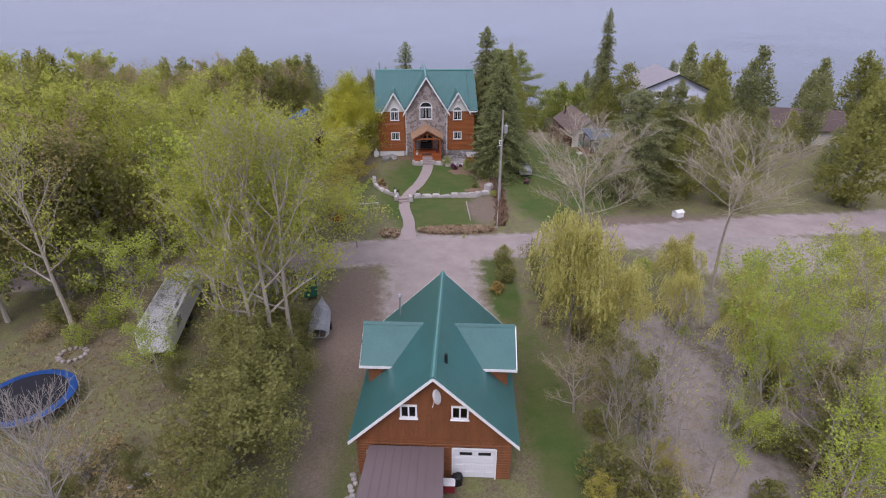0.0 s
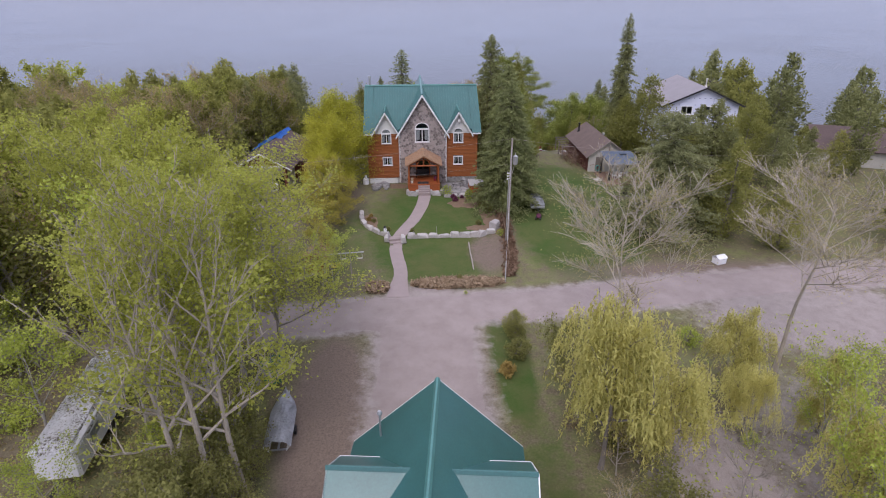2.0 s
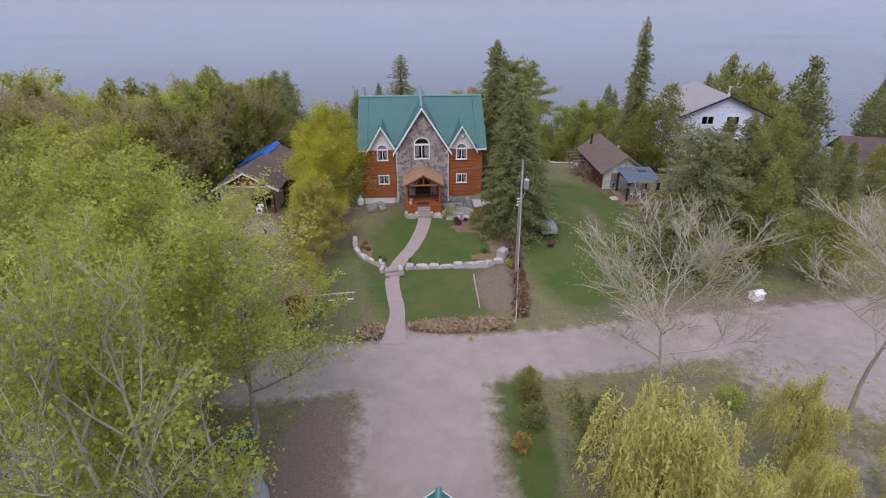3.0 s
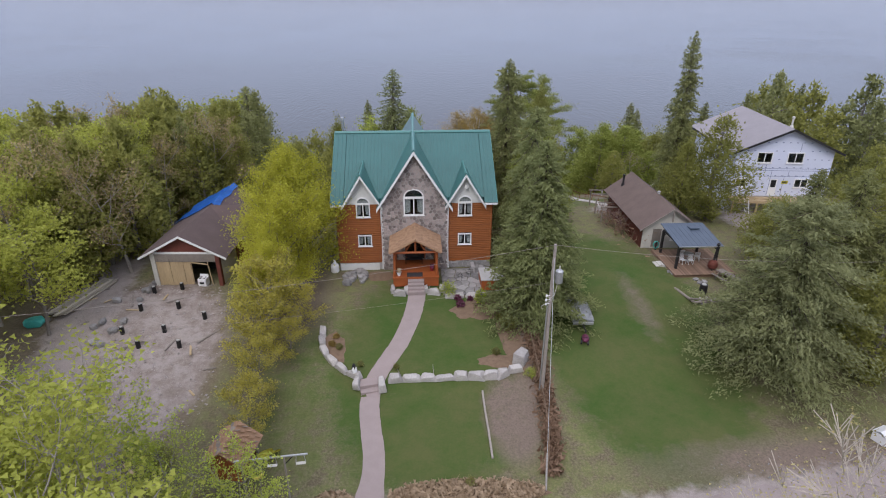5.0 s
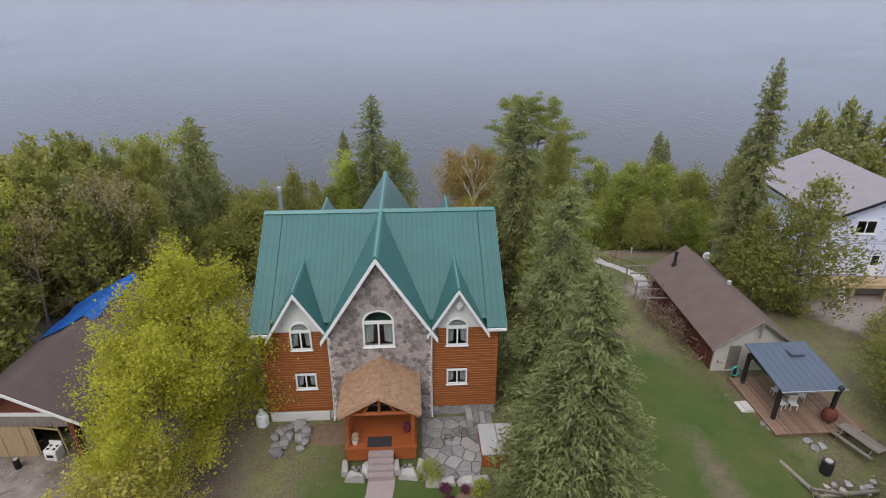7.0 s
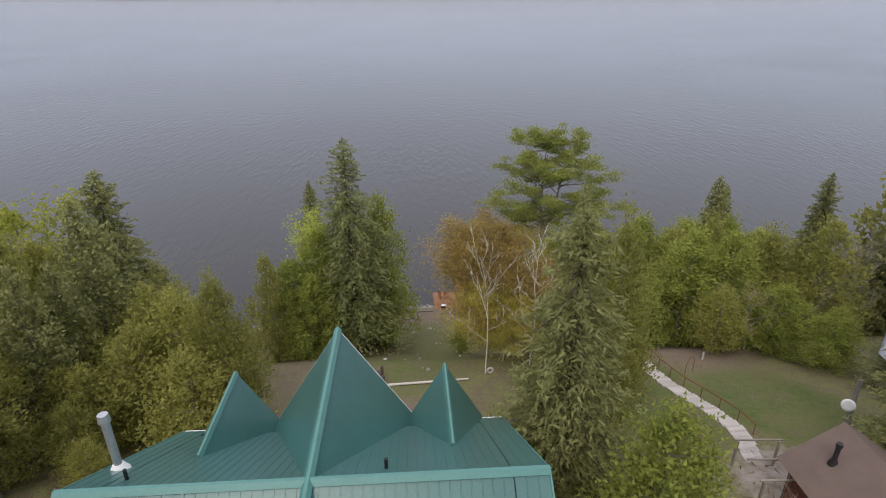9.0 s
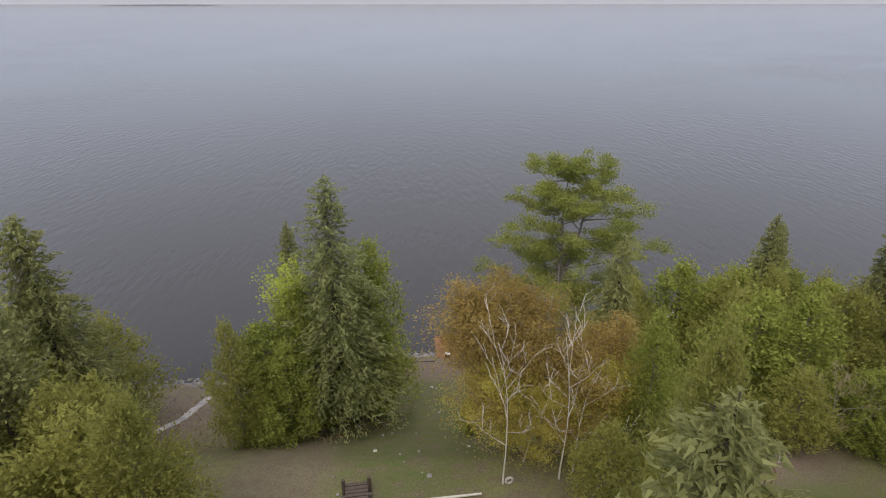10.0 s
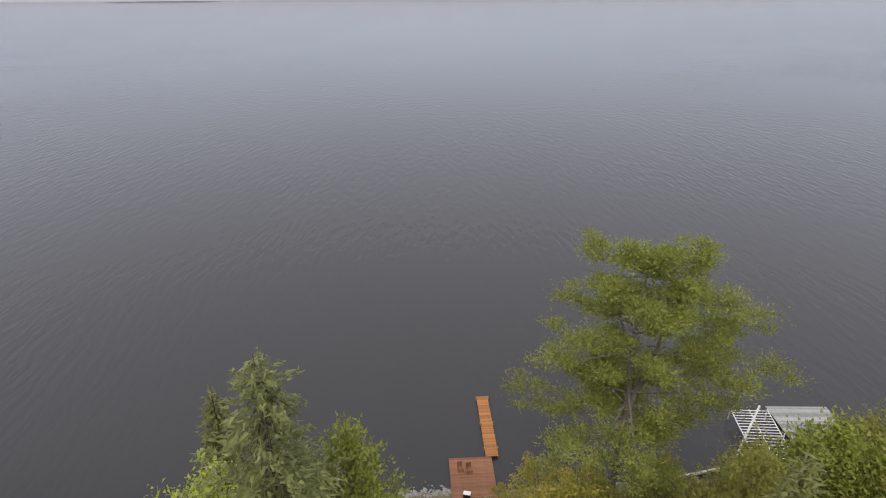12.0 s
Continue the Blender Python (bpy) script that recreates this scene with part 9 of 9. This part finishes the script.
# fire pit corner
fp = thing("garden_border", 25.2, -6.6, g(25.2, -6.6), "weathered timber border round a flower corner", "garden border", turn=0)
bm = bmesh.new()
tube(bm, [(-2.1, 1.6, 0.12), (-1.5, -0.9, 0.12)], 0.12, 8)
part("log", bm, "grey_wood", fp)
bm = bmesh.new()
tube(bm, [(-1.5, -0.95, 0.12), (2.0, -0.8, 0.12)], 0.12, 8)
part("log", bm, "grey_wood", fp)
bm = bmesh.new()
tube(bm, [(-1.75, -0.6, 0.33), (-0.2, -1.0, 0.3)], 0.09, 8)
part("log", bm, "grey_wood", fp)
br_ = thing("rusty_barrel", 25.2, -5.9, g(25.2, -5.9), "dark rusty barrel standing in the grass", "barrel")
bm = bmesh.new()
tube(bm, [(0, 0, 0), (0, 0, 0.3), (0, 0, 0.32), (0, 0, 0.6), (0, 0, 0.85)], [0.32, 0.32, 0.34, 0.32, 0.32], 14)
part("drum", bm, "dark_metal", br_)
bm = bmesh.new()
tube(bm, [(0, 0, 0.85), (0, 0, 0.9)], 0.2, 12)
part("lid", bm, "tub_cover", br_)
for k in range(16):
    x, y = 25.2 + rw.uniform(-1.2, 2.2), -7.2 + rw.uniform(-0.3, 0.5)
    stone_at("rock", x, y, 0.2, 0.16, 0.14, 800 + k, "boulder", "pale rock in the timber garden border", "rock", "border rocks", 30 * k)
for k in range(9):
    x, y = 23.9 + rw.uniform(-0.4, 0.5) + (0.25 * k if k > 5 else 0), -2.6 + k * 0.55 if k < 6 else -4.1 + rw.uniform(-0.5, 0.5)
    stone_at("rock", x, y, 0.32, 0.25, 0.1, 830 + k, "rock_grey", "flat grey stone along the deck", "rock", "deck stones", 33 * k)

# low bungalow behind the trees on the right
bg_ = thing("bungalow", 62, 4, g(62, 4), "low bungalow with a brown shingle roof behind the trees", "house", turn=-20)
part("wall", boxes((-5, 5, 0, 8, -0.5, 2.6)), "siding_white", bg_)
for s_ in (-1, 1):
    bm = bmesh.new()
    slab(bm, [(-5.6, 4, 5.0), (5.6, 4, 5.0), (5.6, 4 + s_ * 4.7, 2.4), (-5.6, 4 + s_ * 4.7, 2.4)], 0.12)
    part("roof", bm, "shingle", bg_)


# ---- behind the house ----
fl = thing("flagstone_walk", 0, 0, 0, "pale flagstone walk across the rear yard", "walkway")
rw = random.Random(19)
k = 0
for (ax, ay), (bx, by), wdt in (((-0.7, 29.8), (2.2, 25.4), 0.75), ((2.2, 25.4), (6.6, 26.6), 0.6), ((2.0, 25.2), (2.4, 20.0), 0.8)):
    L = math.hypot(bx - ax, by - ay)
    n = int(L / 0.62)
    for i in range(n):
        for side in (-0.5, 0.5):
            f = (i + rw.uniform(0.2, 0.8)) / n
            x = ax + (bx - ax) * f + rw.uniform(-0.15, 0.15) - (by - ay) / L * wdt * side
            y = ay + (by - ay) * f + rw.uniform(-0.15, 0.15) + (bx - ax) / L * wdt * side
            bm = bmesh.new()
            m = 7
            ang = [2 * math.pi * (q + rw.uniform(-0.25, 0.25)) / m for q in range(m)]
            rr = [rw.uniform(0.3, 0.46) for _ in ang]
            hi = [bm.verts.new((r * math.cos(a) * 0.95, r * math.sin(a) * 0.8, 0.07)) for a, r in zip(ang, rr)]
            lo = [bm.verts.new((r * math.cos(a), r * math.sin(a) * 0.84, -0.12)) for a, r in zip(ang, rr)]
            bm.faces.new(hi)
            for q in range(m):
                bm.faces.new((lo[q], lo[(q + 1) % m], hi[(q + 1) % m], hi[q]))
            ob = part("flagstone", bm, "boulder", fl)
            ob.matrix_basis = pose(x, y, g(x, y) + rw.uniform(0, 0.04), rw.uniform(-3, 3), rw.uniform(-3, 3), rw.uniform(0, 360))
wg = thing("log_swing", -0.2, 32.4, g(-0.2, 32.4), "dark wooden log bench with posts at the slope's edge", "bench", turn=6)
for x in (-0.85, 0.85):
    bm = bmesh.new()
    tube(bm, [(x, -0.6, -0.2), (x, -0.6, 1.2)], 0.13, 8)
    part("post", bm, "bark_dark", wg)
    bm = bmesh.new()
    tube(bm, [(x, 0.9, -0.8), (x, 0.9, 1.1)], 0.13, 8)
    part("post", bm, "bark_dark", wg)
for k in range(6):
    part("slat", boxes((-0.75, 0.75, -0.6 + k * 0.3, -0.36 + k * 0.3, 0.45, 0.52)), "bark_dark", wg)
pl = bmesh.new()
tube(pl, [(0.9, 31.9, g(0.9, 31.9) + 0.12), (4.5, 32.1, g(4.5, 32.1) + 0.16), (7.9, 32.5, g(7.9, 32.5) + 0.12)], [0.11, 0.1, 0.08], 8)
tagged(part("fallen_log", pl, "siding_white"), "long pale peeled log lying across the slope", "log")
ty = thing("tyre_planter", 9.9, 33.4, g(9.9, 33.4) + 0.1, "white painted tyre lying on the slope", "tyre", turn=10)
bm = bmesh.new()
ring = [(0.24 * math.cos(2 * math.pi * k / 16), 0.05, 0.24 * math.sin(2 * math.pi * k / 16) + 0.2) for k in range(17)]
tube(bm, ring, 0.09, 8)
part("tyre", bm, "boulder", ty)
for k in range(26):
    x, y = rw.uniform(-3, 8), rw.uniform(31, 66)
    s_ = rw.uniform(0.08, 0.24)
    stone_at("rock", x, y, s_, s_ * 0.8, s_ * 0.6, 900 + k, "rock_grey" if k % 3 else "boulder", "small stone on the rear slope", "rock", "slope stones", 50 * k)

stone_at("rock", 60.0, 54.5, 5.0, 3.6, 2.6, 990, "rock_grey", "broad pale bare rock outcrop above the shore", "rock", "", 20)

# stone stairway with a rusty rail
sw_ = thing("slope_stairway", 0, 0, 0, "long stairway of white stone slabs down the slope", "stairs")
me = bpy.data.meshes.new("slab_step")
bm = boxes((-0.62, 0.62, -0.2, 0.2, -0.25, 0.06), bevel=0.02)
bm.to_mesh(me)
bm.free()
me.materials.append(M["boulder"])
SX = [(18.5, 24.2), (20.5, 24.8), (22.5, 25.2), (24.6, 25.1), (27.1, 24.7), (30.0, 24.2), (33.0, 24.0), (37.0, 24.3)]
n = 52
for k in range(n):
    y = 18.7 + 17.9 * k / n
    x = float(np.interp(y, [a for a, _ in SX], [b_ for _, b_ in SX]))
    piece("slab_step", me, pose(x + rw.uniform(-0.08, 0.08), y, g(x, y) + 0.03, 0, 0, rw.uniform(-6, 6)), sw_)
rl = thing("stair_rail", 0, 0, 0, "rusty metal rail beside the stone stairway", "rail")
pts = []
for k in range(8):
    y = 21.5 + k * 2.0
    x = float(np.interp(y, [a for a, _ in SX], [b_ for _, b_ in SX])) + 0.95
    z = g(x, y)
    pts.append((x, y, z + 0.9))
    bm = bmesh.new()
    tube(bm, [(x, y, z - 0.1), (x, y, z + 0.95)], 0.035, 6)
    part("post", bm, "rust", rl)
for a, b_ in zip(pts, pts[1:]):
    bm = bmesh.new()
    tube(bm, [a, b_], 0.04, 6)
    part("rail", bm, "rust", rl)
bm = bmesh.new()
x, y, z = 26.4, 31.6, g(26.4, 31.6)
tube(bm, [(x, y, z), (x, y, z + 1.2), (x + 0.25, y + 0.15, z + 1.6), (x + 0.6, y + 0.3, z + 1.6), (x + 0.85, y + 0.4, z + 1.2), (x + 0.85, y + 0.4, z)], 0.03, 6)
part("arch", bm, "rust", rl)
wh = thing("garden_bench", 23.0, 33.6, g(23.0, 33.6), "small red and white garden bench at the stair head", "bench", turn=25)
part("seat", boxes((-0.6, 0.6, -0.2, 0.25, 0.4, 0.46)), "white_metal", wh)
part("backrest", boxes((-0.6, 0.6, 0.22, 0.28, 0.55, 0.95)), "red", wh)
for x in (-0.52, 0.52):
    part("leg", boxes((x - 0.04, x + 0.04, -0.18, 0.24, 0, 0.4)), "red", wh)
stn = thing("garden_ornament", 29.5, 34.5, g(29.5, 34.5), "small pale garden ornament on the slope", "ornament")
bm = bmesh.new()
tube(bm, [(0, 0, 0), (0, 0, 0.5), (0, 0, 0.6), (0, 0, 0.85)], [0.1, 0.07, 0.12, 0.05], 8)
part("figure", bm, "boulder", stn)

# dish on a leaning trunk behind the cabin
dt = thing("dish_on_trunk", 32.0, 21.4, g(32.0, 21.4), "satellite dish on a bare leaning trunk", "satellite dish")
bm = bmesh.new()
tube(bm, [(-0.4, -0.8, -0.3), (0.15, 0, 2.0), (0.5, 0.4, 4.0)], [0.22, 0.18, 0.14], 8)
part("trunk", bm, "bark_grey", dt)
bm = bmesh.new()
bmesh.ops.create_cone(bm, cap_ends=True, segments=18, radius1=0.42, radius2=0.3, depth=0.08, matrix=pose(-0.5, -0.4, 2.6, 70, 0, -40))
tube(bm, [(0.2, 0, 2.4), (-0.4, -0.35, 2.55)], 0.035, 6)
part("dish", bm, "white_metal", dt, "white dish")
# pergola wood and brush by the cabin
pg = thing("brush_arbour", 23.0, 14.5, g(23.0, 14.5), "bare grey timber arbour with tangled red-brown vines", "arbour", turn=-4)
for x in (-1.2, 1.2):
    for y in (-3, 0, 3):
        part("post", boxes((x - 0.06, x + 0.06, y - 0.06, y + 0.06, 0, 1.9)), "grey_wood", pg)
for k in range(5):
    part("rafter", boxes((-1.4, 1.4, -3 + k * 1.5, -2.9 + k * 1.5, 1.9, 2.0)), "grey_wood", pg)
rng = np.random.default_rng(3)
n = 500
q = np.stack([22.9 + rng.normal(0, 0.8, n), 9.0 + rng.normal(0, 3.0, n)], -1)
me = leaf_mesh("vine_brush", np.stack([q[:, 0], q[:, 1], gz(q[:, 0], q[:, 1]) + np.abs(rng.normal(0.7, 0.6, n))], -1), 0.10, "vine", rng, -0.2, 4.5)
tagged(new("vine_brush", me), "tangled leafless red-brown vines beside the cabin", "vines", kind="stuff")


# ---- the shore ----
def planks(parent, x0, x1, y0, y1, z, w, material, across=True):
    me = bpy.data.meshes.new("board")
    L = (x1 - x0) if across else (y1 - y0)
    bm = boxes((-L / 2, L / 2, -w * 0.46, w * 0.46, -0.02, 0.02) if across else (-w * 0.46, w * 0.46, -L / 2, L / 2, -0.02, 0.02))
    bm.to_mesh(me)
    bm.free()
    me.materials.append(M[material])
    n = int(((y1 - y0) if across else (x1 - x0)) / w)
    for k in range(n):
        p = (((x0 + x1) / 2, y0 + (k + 0.5) * w, z) if across else (x0 + (k + 0.5) * w, (y0 + y1) / 2, z))
        piece("board", me, Matrix.Translation(p), parent)


dk = thing("dock", 0, 0, 0, "narrow orange wooden dock reaching into the lake", "dock")
planks(dk, 10.6, 12.0, 74.4, 84.4, WATER + 0.32, 0.16, "dock")
part("stringer", boxes((10.62, 10.74, 74.4, 84.4, WATER + 0.1, WATER + 0.3), (11.86, 11.98, 74.4, 84.4, WATER + 0.1, WATER + 0.3)), "dock", dk)
for y in (75.5, 79.5, 84.0):
    for x in (10.55, 12.05):
        bm = bmesh.new()
        tube(bm, [(x, y, WATER - 2.5), (x, y, WATER + 0.55)], 0.06, 8)
        part("pile", bm, "grey_metal", dk)
dp = thing("shore_deck", 0, 0, 0, "reddish wooden shore deck beside the dock", "deck")
planks(dp, 6.6, 11.2, 67.8, 74.4, WATER + 0.34, 0.16, "dock_red")
part("frame", boxes((6.6, 6.75, 67.8, 74.4, WATER - 0.6, WATER + 0.3), (11.05, 11.2, 67.8, 74.4, WATER - 0.6, WATER + 0.3), (6.75, 11.05, 74.28, 74.4, WATER - 0.6, WATER + 0.3)), "dock_red", dp)
for k, (x, y) in enumerate(((7.7, 72.6), (8.6, 72.4))):
    ch = thing("deck_chair", x, y, WATER + 0.36, "brown wooden deck chair on the shore deck", "chair", "deck chairs", 8)
    part("seat", boxes(*[(-0.28, 0.28, -0.3 + j * 0.13, -0.2 + j * 0.13, 0.34, 0.38) for j in range(5)]), "dock_red", ch)
    part("backrest", boxes(*[(-0.28 + j * 0.14, -0.17 + j * 0.14, 0.3, 0.34, 0.38, 0.95) for j in range(4)]), "dock_red", ch)
    for lx in (-0.25, 0.25):
        part("leg", boxes((lx - 0.03, lx + 0.03, -0.3, -0.24, 0, 0.36), (lx - 0.03, lx + 0.03, 0.26, 0.32, 0, 0.36)), "dock_red", ch)
wt_ = thing("cooler_box", 8.1, 69.2, WATER + 0.36, "small white and black cooler box on the bank", "box", turn=-15)
part("body", boxes((-0.35, 0.35, -0.22, 0.22, 0, 0.4), bevel=0.02), "black", wt_)
part("lid", boxes((-0.37, 0.37, -0.24, 0.24, 0.4, 0.5), bevel=0.02), "white_metal", wt_)
bm = bmesh.new()
tube(bm, [(-2, 67.4, g(-2, 67.4) + 0.1), (2, 67.6, g(2, 67.6) + 0.15), (6.4, 67.8, g(6.4, 67.8) + 0.1)], [0.12, 0.13, 0.1], 8)
tagged(part("drift_log", bm, "grey_wood"), "grey drift log along the top of the beach", "log")

bl = thing("boat_lift", 39.0, 71.0, WATER, "white metal boat ramp with slats and a long boom", "boat lift", turn=-6)
for s_ in (0.0, 2.1, 4.2):
    bm = bmesh.new()
    tube(bm, [(s_, 0, 0.25), (s_, 4.0, 1.0), (s_, 8.0, 1.5)], 0.06, 6)
    part("side_rail", bm, "white_metal", bl)
for k in range(20):
    y = 0.2 + k * 0.4
    z = 0.25 + 0.75 * min(1, y / 4) + 0.5 * max(0, (y - 4) / 4)
    part("slat", boxes((0.0, 4.2, y - 0.05, y + 0.05, z + 0.03, z + 0.07)), "white_metal", bl)
bm = bmesh.new()
tube(bm, [(-3.6, -0.9, 0.1), (0.5, 3.7, 5.6)], 0.11, 8)
part("boom", bm, "white_metal", bl, "white metal boom")
bm = bmesh.new()
tube(bm, [(0.5, 3.7, 5.55), (3.4, 5.2, 1.3)], 0.03, 6)
part("stay", bm, "grey_metal", bl)
for x, y in ((0.0, 4.0), (4.2, 4.0), (0.0, 8.0), (4.2, 8.0)):
    bm = bmesh.new()
    tube(bm, [(x, y, -1.8), (x, y, 1.6)], 0.07, 8)
    part("post", bm, "white_metal", bl)
sd = thing("raft_deck", 48.4, 77.0, WATER, "weathered grey swimming raft at the shore", "raft", turn=-4)
planks(sd, -3.6, 3.6, -3.2, 3.2, 0.5, 0.25, "raft_board")
part("float", boxes((-3.5, 3.5, -3.1, -2.5, -0.2, 0.46), (-3.5, 3.5, 2.5, 3.1, -0.2, 0.46)), "grey_metal", sd)
bm = bmesh.new()
tube(bm, [(28.5, 70.2, WATER + 0.25), (36.5, 71.6, WATER + 0.3)], 0.16, 8)
tagged(part("drift_log", bm, "siding_white"), "pale drift log at the waterline", "log")
bh = thing("boathouse", 29.2, 65.5, -18.3, "small boathouse with a brown shingle roof by the shore", "boathouse", turn=-8)
part("wall", boxes((-2.0, 2.0, -1.6, 1.6, -1.5, 1.6)), "siding_red", bh)
for s_ in (-1, 1):
    bm = bmesh.new()
    slab(bm, [(-2.4, 0, 2.6), (2.4, 0, 2.6), (2.4, s_ * 2.1, 1.45), (-2.4, s_ * 2.1, 1.45)], 0.1)
    part("roof", bm, "shingle", bh)
# stone path down the left bank
lp = thing("bank_path", 0, 0, 0, "pale stone path down the wooded bank", "path")
for k in range(30):
    f = k / 29
    x, y = -23.9 + 3.0 * f, 46.0 + 15.0 * f
    bm = lump(1000 + k, 0.55, 0.32, 0.14, 0.2, 1)
    ob = part("slab_step", bm, "boulder", lp)
    ob.matrix_basis = pose(x + rw.uniform(-0.15, 0.15), y, g(x, y) + 0.05, 0, 0, rw.uniform(-25, 10))

# grass and weeds
def tufts(name, cx, cy, rx, ry, n, seed, size=0.11, material="grass_blade", label="short green grass tufts"):
    litter_stuff(name, cx, cy, rx, ry, n, size, material, label, "grass", seed, 0.1, 2.2, -0.2)


tufts("weeds", -22, -27, 9, 5, 5000, 4, 0.12, "leaf_aspen", "low yellow-green weeds at the street's edge")
tufts("weeds", 26, -46, 12, 15, 3000, 5, 0.10, "leaf_lime", "low green weeds among the rubble")
tufts("leaf_litter", -24, -48, 11, 17, 9000, 6, 0.10, "leaf_tan", "dry tan leaf litter under the aspens")
tufts("leaf_litter", -10, 55, 14, 12, 5000, 7, 0.10, "leaf_tan", "dry brown leaf litter on the wooded bank")
